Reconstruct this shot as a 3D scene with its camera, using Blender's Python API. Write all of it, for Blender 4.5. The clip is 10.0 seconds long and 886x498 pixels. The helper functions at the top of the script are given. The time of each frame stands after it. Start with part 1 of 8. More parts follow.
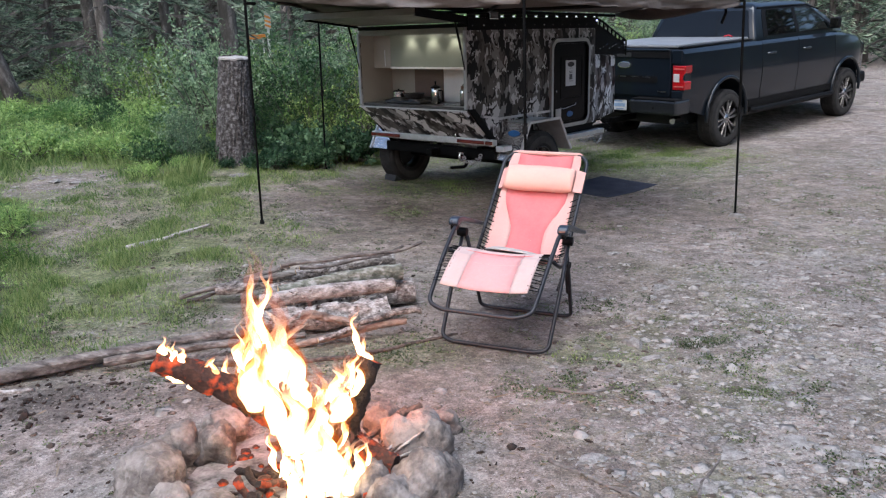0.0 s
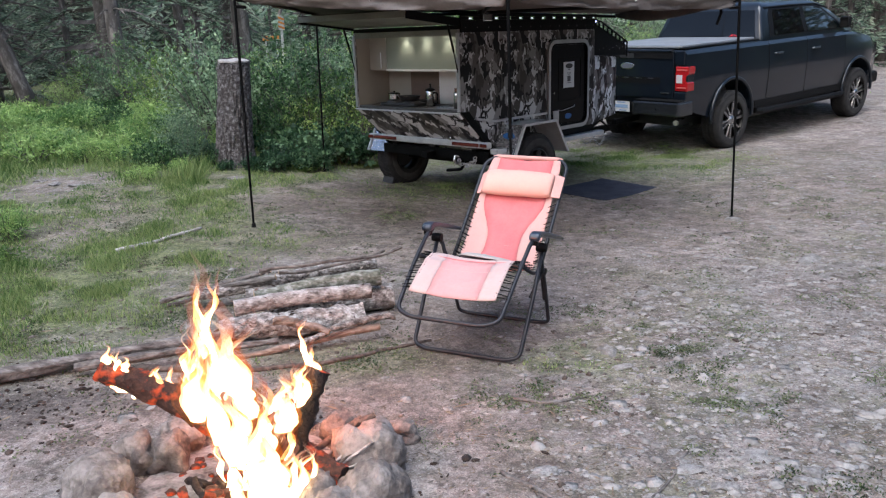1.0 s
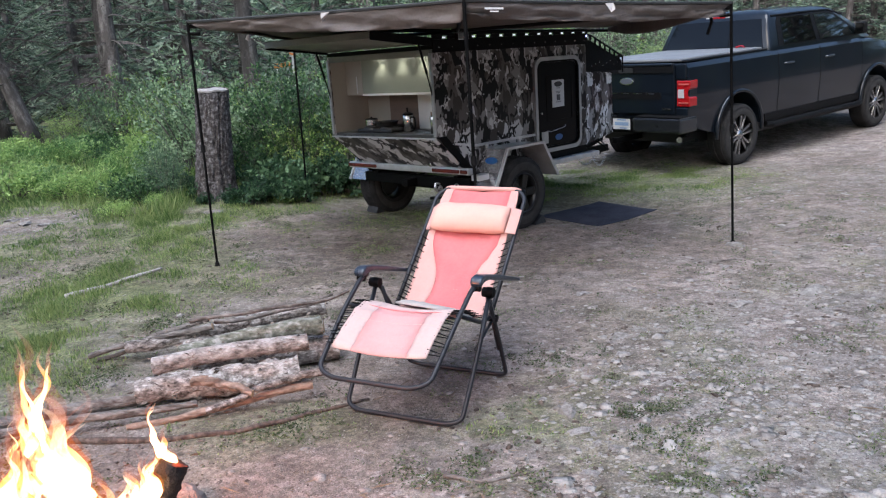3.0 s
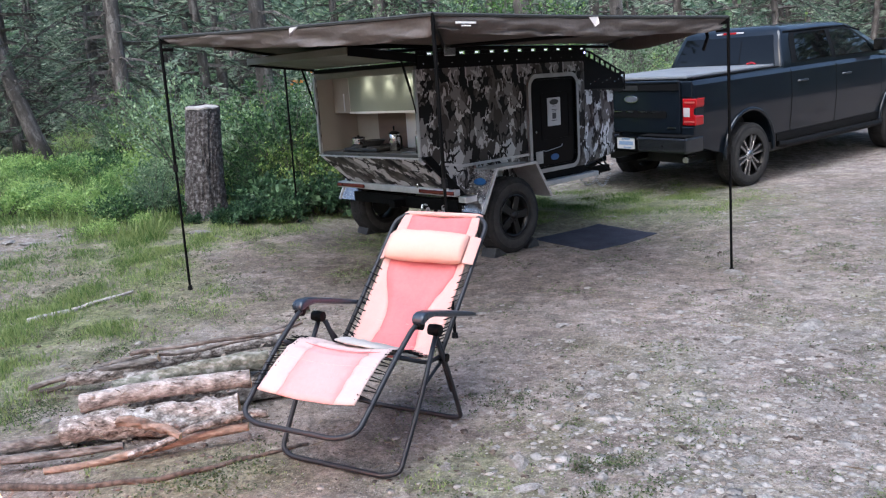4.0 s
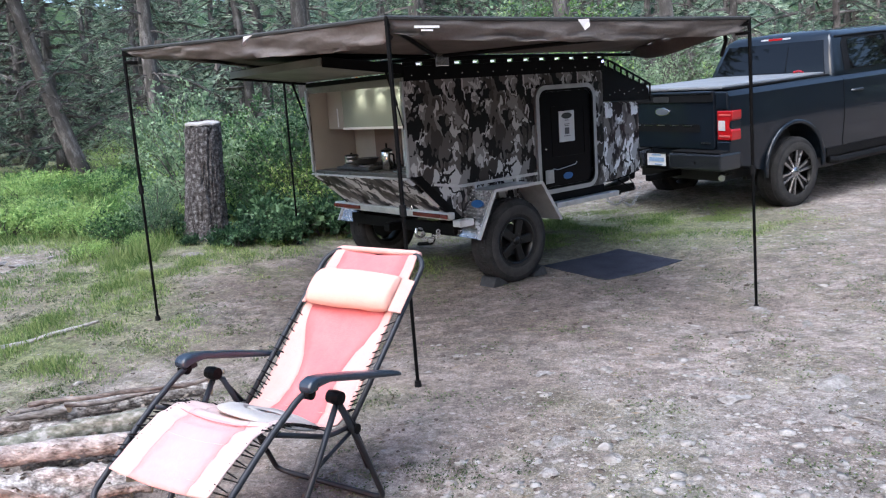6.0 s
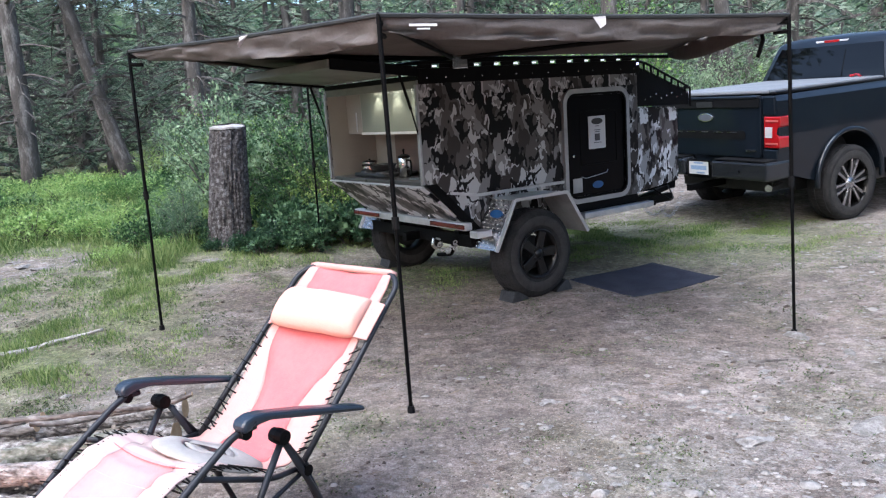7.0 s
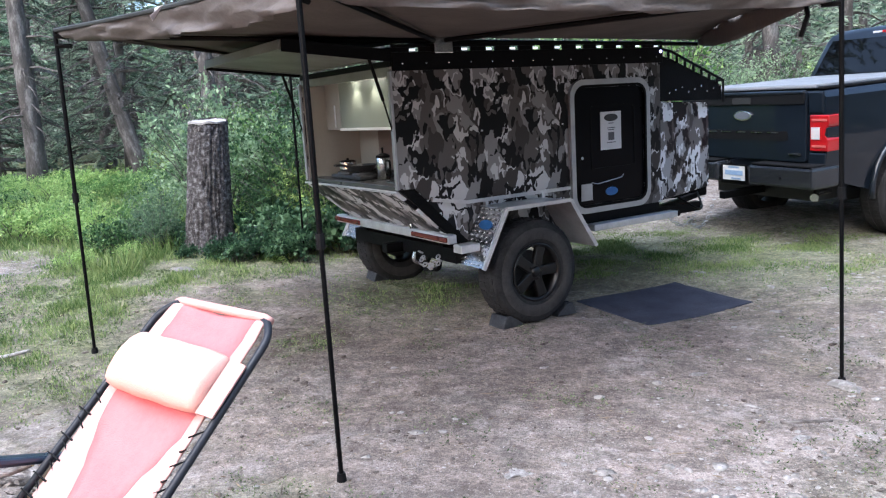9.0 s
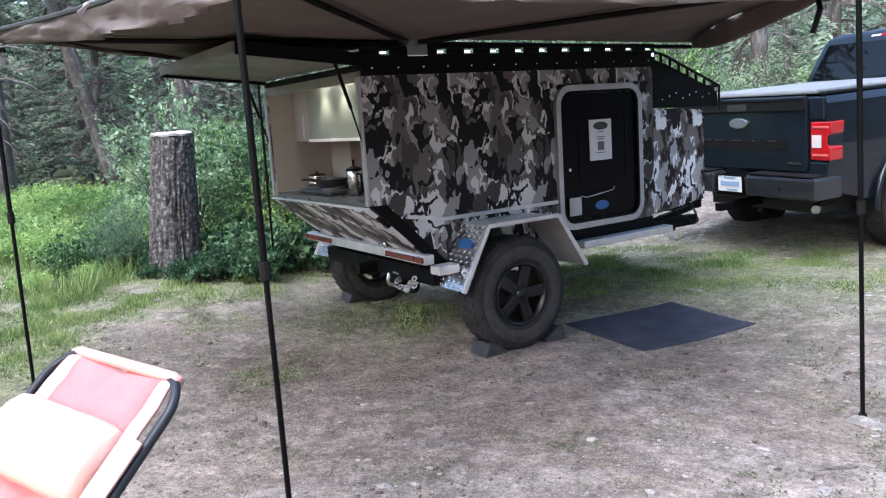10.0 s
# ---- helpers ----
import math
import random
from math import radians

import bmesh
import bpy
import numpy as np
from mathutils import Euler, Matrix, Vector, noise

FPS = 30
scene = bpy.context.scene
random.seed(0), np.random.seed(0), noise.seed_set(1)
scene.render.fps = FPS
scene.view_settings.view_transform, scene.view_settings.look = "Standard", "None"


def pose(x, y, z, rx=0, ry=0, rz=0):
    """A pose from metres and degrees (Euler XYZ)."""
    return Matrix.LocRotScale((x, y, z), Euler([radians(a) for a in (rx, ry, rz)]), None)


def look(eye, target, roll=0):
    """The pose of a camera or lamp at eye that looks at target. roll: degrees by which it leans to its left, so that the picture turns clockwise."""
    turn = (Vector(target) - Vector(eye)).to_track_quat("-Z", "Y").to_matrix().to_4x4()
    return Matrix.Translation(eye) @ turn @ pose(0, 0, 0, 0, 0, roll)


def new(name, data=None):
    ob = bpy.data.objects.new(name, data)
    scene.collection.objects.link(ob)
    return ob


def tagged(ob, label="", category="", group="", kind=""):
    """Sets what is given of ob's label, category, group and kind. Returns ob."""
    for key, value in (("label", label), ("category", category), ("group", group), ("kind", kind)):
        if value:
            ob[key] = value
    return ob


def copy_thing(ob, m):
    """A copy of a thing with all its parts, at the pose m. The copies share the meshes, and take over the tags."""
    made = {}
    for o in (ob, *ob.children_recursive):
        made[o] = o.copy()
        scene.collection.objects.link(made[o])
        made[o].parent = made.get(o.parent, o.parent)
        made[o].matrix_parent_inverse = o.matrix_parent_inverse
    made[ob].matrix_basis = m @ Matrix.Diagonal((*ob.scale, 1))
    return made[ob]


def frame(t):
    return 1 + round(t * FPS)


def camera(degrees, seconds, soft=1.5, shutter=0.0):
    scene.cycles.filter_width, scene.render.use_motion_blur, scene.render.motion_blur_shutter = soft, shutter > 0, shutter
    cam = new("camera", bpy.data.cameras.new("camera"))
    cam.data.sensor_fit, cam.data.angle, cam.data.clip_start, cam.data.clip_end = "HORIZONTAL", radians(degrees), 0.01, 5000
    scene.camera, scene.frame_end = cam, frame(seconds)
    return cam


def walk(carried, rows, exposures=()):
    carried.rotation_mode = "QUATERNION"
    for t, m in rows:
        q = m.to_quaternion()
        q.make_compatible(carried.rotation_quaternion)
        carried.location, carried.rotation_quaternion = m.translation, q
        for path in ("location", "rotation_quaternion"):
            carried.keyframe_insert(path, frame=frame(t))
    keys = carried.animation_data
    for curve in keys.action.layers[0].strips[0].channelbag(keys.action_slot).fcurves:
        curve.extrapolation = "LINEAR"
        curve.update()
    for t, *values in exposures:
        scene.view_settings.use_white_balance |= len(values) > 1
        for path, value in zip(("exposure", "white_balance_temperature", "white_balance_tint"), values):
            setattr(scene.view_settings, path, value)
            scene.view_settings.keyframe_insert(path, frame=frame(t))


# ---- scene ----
cam = camera(58.7, 10.0, soft=1.2)
PATH = [
    (0, (0.1, 0.139, 1.421), (0.081, 2.09, 0.982), -2.5),
    (0.5, (0.257, 0.161, 1.428), (0.218, 2.111, 0.986), -2.6),
    (1, (0.363, 0.189, 1.433), (0.294, 2.14, 0.996), -2.7),
    (1.5, (0.444, 0.311, 1.407), (0.371, 2.265, 0.985), -3.2),
    (2, (0.541, 0.497, 1.407), (0.449, 2.453, 0.995), -3.7),
    (2.5, (0.658, 0.609, 1.42), (0.545, 2.565, 1.021), -4.4),
    (4, (1.166, 1.093, 1.401), (0.963, 3.054, 1.065), -4.4),
    (4.5, (1.306, 1.263, 1.395), (1.091, 3.227, 1.085), -5.1),
    (5, (1.5, 1.383, 1.399), (1.239, 3.344, 1.106), -4.7),
    (5.2, (1.541, 1.472, 1.384), (1.256, 3.43, 1.093), -4.4),
    (6.3, (1.737, 1.94, 1.379), (1.347, 3.88, 1.088), -4.9),
    (6.5, (1.786, 2.018, 1.375), (1.367, 3.953, 1.093), -4.9),
    (7, (1.919, 2.216, 1.371), (1.426, 4.135, 1.099), -4.3),
    (7.5, (1.963, 2.494, 1.343), (1.441, 4.406, 1.07), -3.9),
    (8, (2.0, 2.738, 1.349), (1.457, 4.643, 1.074), -4.0),
    (8.5, (2.076, 2.989, 1.34), (1.508, 4.888, 1.075), -4.1),
    (9, (2.091, 3.211, 1.326), (1.5, 5.104, 1.061), -3.7),
    (9.5, (2.037, 3.458, 1.332), (1.449, 5.354, 1.085), -3.8),
    (10, (2.033, 3.674, 1.322), (1.47, 5.578, 1.083), -4.1),
]
walk(cam, [(t, look(eye, target, roll)) for t, eye, target, roll in PATH], [(0.0, 1.08, 6070, 10), (2.5, 1.11, 6070, 10), (4.5, 1.47, 5950, 10), (6.5, 1.63, 5950, 10), (8.0, 1.73, 5950, 10), (9.0, 1.9, 5900, 10), (10.0, 2.07, 5900, 10)])

# ---- world and light: an overcast evening in a forest clearing ----
world = bpy.data.worlds.new("evening_sky")
scene.world = world
world.use_nodes = True
wn = world.node_tree.nodes
sky = wn.new("ShaderNodeTexSky")
sky.sky_type, sky.sun_disc = "NISHITA", False
sky.sun_elevation, sky.sun_rotation = radians(38), radians(200)
sky.air_density, sky.dust_density, sky.ozone_density = 1.0, 2.5, 1.0
world.node_tree.links.new(sky.outputs[0], wn["Background"].inputs[0])
wn["Background"].inputs[1].default_value = 0.15
sun_data = bpy.data.lights.new("sun", "SUN")
sun_data.energy, sun_data.angle, sun_data.color = 1.5, radians(40), (0.97, 0.98, 1.0)
sun_ob = new("sun", sun_data)
sun_ob.matrix_world = look((-1.4, 1.2, 18), (0.2, 6, 0))


# ---- materials ----
def mat(name, c1, c2=None, scale=6.0, rough=0.8, bump=0.0, bscale=None, metal=0.0, c3=None, fine=60.0, coat=0.0, rvar=0.08, stretch=None, island=0.0, spec=0.5):
    m = bpy.data.materials.new(name)
    m.use_nodes = True
    nt = m.node_tree
    N, L = nt.nodes, nt.links
    b = N["Principled BSDF"]
    c2 = c2 or tuple(v * 0.75 for v in c1)
    tc = N.new("ShaderNodeTexCoord")
    src = tc.outputs["Object"]
    if stretch:
        mp = N.new("ShaderNodeMapping")
        mp.inputs["Scale"].default_value = stretch
        L.new(src, mp.inputs[0])
        src = mp.outputs[0]
    n1, n2 = N.new("ShaderNodeTexNoise"), N.new("ShaderNodeTexNoise")
    for n, sc, de in ((n1, scale, 5), (n2, fine, 3)):
        n.inputs["Scale"].default_value, n.inputs["Detail"].default_value = sc, de
        L.new(src, n.inputs["Vector"])
    add = N.new("ShaderNodeMath")
    add.operation = "MULTIPLY_ADD"
    L.new(n2.outputs[0], add.inputs[0])
    add.inputs[1].default_value = 0.45
    L.new(n1.outputs[0], add.inputs[2])
    fac = add.outputs[0]
    if island:
        geo = N.new("ShaderNodeNewGeometry")
        oi = N.new("ShaderNodeObjectInfo")
        ad = N.new("ShaderNodeMath")
        ad.operation = "ADD"
        L.new(geo.outputs["Random Per Island"], ad.inputs[0])
        L.new(oi.outputs["Random"], ad.inputs[1])
        a2 = N.new("ShaderNodeMath")
        a2.operation = "MULTIPLY_ADD"
        L.new(ad.outputs[0], a2.inputs[0])
        a2.inputs[1].default_value = island * 0.5
        sb = N.new("ShaderNodeMath")
        sb.operation = "SUBTRACT"
        L.new(fac, sb.inputs[0])
        sb.inputs[1].default_value = island * 0.5
        L.new(sb.outputs[0], a2.inputs[2])
        fac = a2.outputs[0]
    ramp = N.new("ShaderNodeValToRGB")
    e = ramp.color_ramp.elements
    e[0].position, e[0].color = 0.5, (*c1, 1)
    e[1].position, e[1].color = 0.95, (*c2, 1)
    if c3:
        x = e.new(0.72)
        x.color = (*c3, 1)
    L.new(fac, ramp.inputs[0])
    L.new(ramp.outputs[0], b.inputs["Base Color"])
    rr = N.new("ShaderNodeMapRange")
    rr.inputs[3].default_value, rr.inputs[4].default_value = max(0.02, rough - rvar), min(1, rough + rvar)
    L.new(n1.outputs[0], rr.inputs[0])
    L.new(rr.outputs[0], b.inputs["Roughness"])
    b.inputs["Metallic"].default_value = metal
    b.inputs["Specular IOR Level"].default_value = spec
    if coat:
        b.inputs["Coat Weight"].default_value, b.inputs["Coat Roughness"].default_value = coat, 0.05
    if bump:
        bm_ = N.new("ShaderNodeBump")
        bm_.inputs["Strength"].default_value = bump
        bm_.inputs["Distance"].default_value = 0.02
        n3 = N.new("ShaderNodeTexNoise")
        n3.inputs["Scale"].default_value, n3.inputs["Detail"].default_value = bscale or fine, 6
        L.new(src, n3.inputs["Vector"])
        L.new(n3.outputs[0], bm_.inputs["Height"])
        L.new(bm_.outputs[0], b.inputs["Normal"])
    return m


def leaf_mat(name, c1, c2, c3):
    """Foliage: each leaf its own green, light passing through it."""
    m = mat(name, c1, c2, 1.2, 0.55, 0, c3=c3, fine=5, island=1.0, spec=0.3)
    N, L = m.node_tree.nodes, m.node_tree.links
    b = N["Principled BSDF"]
    tr = N.new("ShaderNodeBsdfTranslucent")
    L.new(b.inputs["Base Color"].links[0].from_socket, tr.inputs[0])
    mx = N.new("ShaderNodeMixShader")
    mx.inputs[0].default_value = 0.35
    L.new(b.outputs[0], mx.inputs[1])
    L.new(tr.outputs[0], mx.inputs[2])
    L.new(mx.outputs[0], N["Material Output"].inputs[0])
    return m


def glow(name, color, strength):
    m = bpy.data.materials.new(name)
    m.use_nodes = True
    b = m.node_tree.nodes["Principled BSDF"]
    b.inputs["Base Color"].default_value = (*color, 1)
    b.inputs["Emission Color"].default_value = (*color, 1)
    b.inputs["Emission Strength"].default_value = strength
    return m


def camo_mat(name, bright=1.0, along=(1, 1), lift=0.0, shift=0.0, period=0.72):
    """Printed urban camouflage: grey smears, ragged pale blobs and black twigs."""
    m = bpy.data.materials.new(name)
    m.use_nodes = True
    N, L = m.node_tree.nodes, m.node_tree.links
    b = N["Principled BSDF"]
    tc = N.new("ShaderNodeTexCoord")

    def calc(op, a, c=None, d=None):
        n = N.new("ShaderNodeMath")
        n.operation = op
        for k, v in enumerate((a, c, d)):
            if v is None:
                continue
            if isinstance(v, (int, float)):
                n.inputs[k].default_value = v
            else:
                L.new(v, n.inputs[k])
        return n.outputs[0]

    # the print repeats along the wall: the length is wound round a drum
    sep = N.new("ShaderNodeSeparateXYZ")
    L.new(tc.outputs["Object"], sep.inputs[0])
    run = calc("ADD", calc("MULTIPLY", sep.outputs[0], along[0]), calc("MULTIPLY_ADD", sep.outputs[1], along[1], shift))
    turn = calc("MULTIPLY", run, 2 * math.pi / period)
    rad = period / 2 / math.pi
    drum = N.new("ShaderNodeCombineXYZ")
    L.new(calc("MULTIPLY", calc("SINE", turn), rad), drum.inputs[0])
    L.new(calc("MULTIPLY", calc("COSINE", turn), rad), drum.inputs[1])
    L.new(calc("MULTIPLY_ADD", sep.outputs[0], lift, sep.outputs[2]), drum.inputs[2])

    def warped(amount, scale, squeeze):
        """The drum's place, torn into rags that run up and down."""
        mp = N.new("ShaderNodeMapping")
        mp.inputs["Scale"].default_value = squeeze
        L.new(drum.outputs[0], mp.inputs[0])
        n = N.new("ShaderNodeTexNoise")
        n.inputs["Scale"].default_value, n.inputs["Detail"].default_value, n.inputs["Roughness"].default_value = scale, 1.5, 0.5
        L.new(mp.outputs[0], n.inputs["Vector"])
        w = N.new("ShaderNodeVectorMath")
        w.operation = "MULTIPLY_ADD"
        L.new(n.outputs["Color"], w.inputs[0])
        w.inputs[1].default_value = (amount, amount, amount * 1.9)
        L.new(drum.outputs[0], w.inputs[2])
        return w.outputs[0]

    rag = warped(0.10, 17, (1.2, 1.2, 0.7))
    fine = warped(0.045, 24, (1, 1, 0.7))

    def field(src, scale, off, squeeze=(1, 1, 1), detail=0.6):
        mp = N.new("ShaderNodeMapping")
        mp.inputs["Location"].default_value = (off, off * 1.7, off * 0.6)
        mp.inputs["Scale"].default_value = squeeze
        L.new(src, mp.inputs[0])
        n = N.new("ShaderNodeTexNoise")
        n.inputs["Scale"].default_value, n.inputs["Detail"].default_value = scale, detail
        L.new(mp.outputs[0], n.inputs["Vector"])
        return n.outputs[0]

    def step(x, lo, hi):
        r = N.new("ShaderNodeMapRange")
        r.inputs[1].default_value, r.inputs[2].default_value = lo, hi
        L.new(x, r.inputs[0])
        return r.outputs[0]

    def twigs(src, scale, off, width, where, lo):
        """Branching lines of a width, kept to clusters."""
        line = calc("ABSOLUTE", calc("SUBTRACT", field(src, scale, off, (1, 1, 0.8), 0.0), 0.5))
        return calc("MULTIPLY", step(line, width, width * 0.86), step(field(rag, where, off + 5), lo, lo + 0.012))

    def mix(fac, a, col):
        x = N.new("ShaderNodeMix")
        x.data_type = "RGBA"
        L.new(fac, x.inputs[0])
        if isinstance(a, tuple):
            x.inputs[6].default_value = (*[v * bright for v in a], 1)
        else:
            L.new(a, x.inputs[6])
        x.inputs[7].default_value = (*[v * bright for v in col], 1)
        return x.outputs[2]

    c = mix(step(field(rag, 6.8, 3.1, (1, 1, 0.75)), 0.50, 0.507), (0.088, 0.082, 0.078), (0.044, 0.039, 0.037))
    c = mix(step(field(rag, 6.6, 9.4, (1, 1, 0.85)), 0.54, 0.547), c, (0.20, 0.197, 0.197))
    c = mix(step(field(rag, 7.2, 15.2, (1, 1, 0.95)), 0.58, 0.586), c, (0.44, 0.44, 0.445))
    c = mix(twigs(rag, 7.2, 31.0, 0.034, 5.4, 0.55), c, (0.44, 0.44, 0.445))
    c = mix(twigs(fine, 8.0, 47.0, 0.060, 5.2, 0.52), c, (0.003, 0.003, 0.004))
    c = mix(step(field(rag, 7.0, 24.0), 0.628, 0.634), c, (0.003, 0.003, 0.004))
    L.new(c, b.inputs["Base Color"])
    b.inputs["Roughness"].default_value = 0.36
    b.inputs["Specular IOR Level"].default_value = 0.18
    nb = N.new("ShaderNodeTexNoise")
    nb.inputs["Scale"].default_value = 3.0
    L.new(tc.outputs["Object"], nb.inputs["Vector"])
    bp = N.new("ShaderNodeBump")
    bp.inputs["Strength"].default_value, bp.inputs["Distance"].default_value = 0.15, 0.02
    L.new(nb.outputs[0], bp.inputs["Height"])
    L.new(bp.outputs[0], b.inputs["Normal"])
    return m


M_CAMO = camo_mat("camouflage_print")
# Nose print lightened in its colours, as it stands clear of the awning's shade.
M_CAMO_FRONT_LIT = camo_mat("camouflage_print_nose_lit", 1.35, shift=0.31, period=0.6)
# Rear print lightened in its colours to make up for the little light there.
M_CAMO_REAR_LIFTED = camo_mat("camouflage_print_rear_lifted", 1.25, (0, 1), -0.45, 0.2)
M_BLACK = mat("black_powder_coat", (0.0015, 0.0015, 0.0018), (0.003, 0.003, 0.0033), 8, 0.55, 0.1, spec=0.1)
M_BLACKGLOSS = mat("black_door_skin", (0.0008, 0.001, 0.0022), (0.0013, 0.0015, 0.003), 3, 0.3, spec=0.09)
M_RUBBER = mat("tyre_rubber", (0.010, 0.010, 0.0105), (0.030, 0.029, 0.029), 9, 0.9, 0.3, 90, spec=0.2)
M_SIDEWALL = mat("dusty_sidewall", (0.026, 0.025, 0.0245), (0.05, 0.048, 0.046), 14, 0.9, 0.2, 120, spec=0.2)
M_ALU = mat("brushed_aluminium", (0.60, 0.60, 0.61), (0.46, 0.46, 0.47), 10, 0.42, 0.1, 150, 0.7)
M_ALUDULL = mat("dull_aluminium", (0.42, 0.42, 0.43), (0.32, 0.32, 0.33), 10, 0.45, 0.1, 150, 0.7)
M_PLATE = mat("tread_plate", (0.52, 0.52, 0.53), (0.38, 0.38, 0.39), 16, 0.24, 0.1, 150, 1.0)
M_BEIGE = mat("cream_panel", (0.31, 0.288, 0.25), (0.27, 0.25, 0.215), 3, 0.5, 0.05)
M_SAGE = mat("sage_cabinet", (0.22, 0.24, 0.20), (0.20, 0.22, 0.18), 4, 0.45)
M_SPLASH = mat("brown_splash_panel", (0.15, 0.098, 0.075), (0.11, 0.075, 0.06), 4, 0.4, stretch=(1, 1, 6))
M_HATCH = mat("grey_green_hatch", (0.21, 0.215, 0.185), (0.125, 0.13, 0.11), 3, 0.45)
M_TOP = mat("dark_worktop", (0.055, 0.056, 0.058), (0.04, 0.04, 0.042), 8, 0.3)
M_WOOD = mat("brown_wood_panel", (0.20, 0.11, 0.07), (0.13, 0.07, 0.045), 5, 0.5, 0.1, stretch=(1, 1, 8))
M_WHITE = mat("white_paint", (0.72, 0.72, 0.70), (0.64, 0.64, 0.62), 5, 0.5)
M_PAPER = mat("notice_paper", (0.55, 0.55, 0.56), (0.5, 0.5, 0.51), 5, 0.7)
M_GREYINK = mat("grey_print", (0.10, 0.10, 0.11), None, 5, 0.7)
M_BLUE = mat("blue_sticker", (0.012, 0.075, 0.22), (0.016, 0.09, 0.26), 5, 0.4)
M_STEEL = mat("stainless_steel", (0.6, 0.6, 0.6), (0.5, 0.5, 0.5), 12, 0.22, 0, None, 1.0)
M_IRON = mat("cast_iron", (0.012, 0.012, 0.012), (0.02, 0.02, 0.02), 12, 0.5, 0.2)
M_AWN = mat("awning_canvas", (0.135, 0.117, 0.108), (0.095, 0.082, 0.076), 3, 0.75, 0.25, 25, spec=0.3)
# Canopy copy of the canvas, darkened with the shade under the awning.
M_AWN_SHADED = mat("awning_canvas_shaded", (0.115, 0.095, 0.085), (0.085, 0.07, 0.062), 3, 0.8, 0.25, 25, spec=0.2)
M_AWN_EDGE = mat("awning_hem", (0.03, 0.032, 0.03), (0.02, 0.02, 0.02), 5, 0.7)
M_MAT = mat("floor_mat_weave", (0.032, 0.036, 0.052), (0.052, 0.057, 0.078), 6, 0.95, 0.5, 200, spec=0.1)
M_TUBE = mat("dark_powder_tube", (0.012, 0.013, 0.017), (0.02, 0.021, 0.026), 20, 0.45, spec=0.35)
M_ARM = mat("blue_black_plastic", (0.014, 0.023, 0.038), (0.022, 0.034, 0.052), 12, 0.3, 0.1, spec=0.6)
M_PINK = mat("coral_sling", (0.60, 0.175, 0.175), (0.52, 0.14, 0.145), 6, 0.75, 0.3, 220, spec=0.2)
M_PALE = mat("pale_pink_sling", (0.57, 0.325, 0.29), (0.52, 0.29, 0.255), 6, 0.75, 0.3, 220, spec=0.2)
M_PILLOW = mat("peach_pillow", (0.70, 0.385, 0.315), (0.66, 0.35, 0.29), 4, 0.8, 0.25, 180, spec=0.2)
# Leg rest copy of the pale sling, lightened because it faces the sky.
M_PALE_LIT = mat("pale_pink_sling_lit", (0.49, 0.375, 0.355), (0.45, 0.335, 0.315), 6, 0.75, 0.3, 220, spec=0.2)
M_FELT = mat("grey_felt", (0.36, 0.34, 0.32), (0.30, 0.28, 0.27), 10, 0.95, 0.3, 150)
M_PAINT = mat("slate_metallic_paint", (0.0062, 0.0096, 0.0150), (0.008, 0.0122, 0.0185), 2, 0.4, 0, None, 0.2, coat=0.75, rvar=0.04, spec=0.1)
M_TRIM = mat("textured_black_plastic", (0.004, 0.004, 0.0045), (0.007, 0.007, 0.0075), 10, 0.6, 0.15, 200, spec=0.15)
M_GLASS = mat("dark_tinted_glass", (0.001, 0.0012, 0.0015), (0.0015, 0.0017, 0.002), 2, 0.02, rvar=0.01, spec=0.36)
M_CHROME = mat("chrome", (0.7, 0.7, 0.71), (0.62, 0.62, 0.63), 10, 0.15, 0, None, 1.0)
M_BUMPER = mat("satin_dark_bumper", (0.036, 0.04, 0.047), (0.045, 0.05, 0.057), 6, 0.24, 0, None, 0.6, coat=0.4, rvar=0.04)
M_CHOCK = mat("grey_rubber", (0.008, 0.009, 0.011), (0.03, 0.032, 0.036), 14, 0.7, 0.3)
M_RIM = mat("machined_alloy", (0.42, 0.42, 0.43), (0.32, 0.32, 0.33), 10, 0.28, 0, None, 1.0)
M_RIMDARK = mat("black_wheel", (0.004, 0.004, 0.0045), (0.008, 0.008, 0.008), 10, 0.35, spec=0.35)
M_ROOT = mat("brown_root", (0.13, 0.098, 0.08), (0.035, 0.026, 0.022), 40, 0.95, 0.8, 60, c3=(0.08, 0.06, 0.05))
M_RED = mat("red_lens", (0.36, 0.008, 0.010), (0.28, 0.006, 0.008), 8, 0.15, coat=0.5)
M_CLEAR = mat("clear_lens", (0.5, 0.48, 0.48), (0.42, 0.4, 0.4), 8, 0.15, coat=0.5)
M_TONNEAU = mat("tonneau_vinyl", (0.19, 0.20, 0.215), (0.15, 0.16, 0.172), 3, 0.5, 0.2, 80)
M_ROCK = mat("campfire_rock", (0.27, 0.235, 0.215), (0.05, 0.04, 0.036), 8, 0.95, 1.0, 34, c3=(0.14, 0.116, 0.104), fine=48, island=0.4)
M_GRAVEL = mat("gravel_stone", (0.35, 0.328, 0.308), (0.17, 0.153, 0.14), 14, 0.97, 0.8, 60, c3=(0.25, 0.232, 0.216), island=0.5, spec=0.15)
M_BEDDED = mat("bedded_stone", (0.37, 0.35, 0.333), (0.17, 0.157, 0.145), 3, 0.97, 0.6, 9, c3=(0.28, 0.264, 0.252), fine=14, island=0.4, spec=0.15)
M_BARK = mat("log_bark", (0.47, 0.445, 0.43), (0.045, 0.036, 0.031), 38, 0.95, 1.0, 60, c3=(0.225, 0.20, 0.186), fine=120, island=0.3, stretch=(0.6, 1, 1))
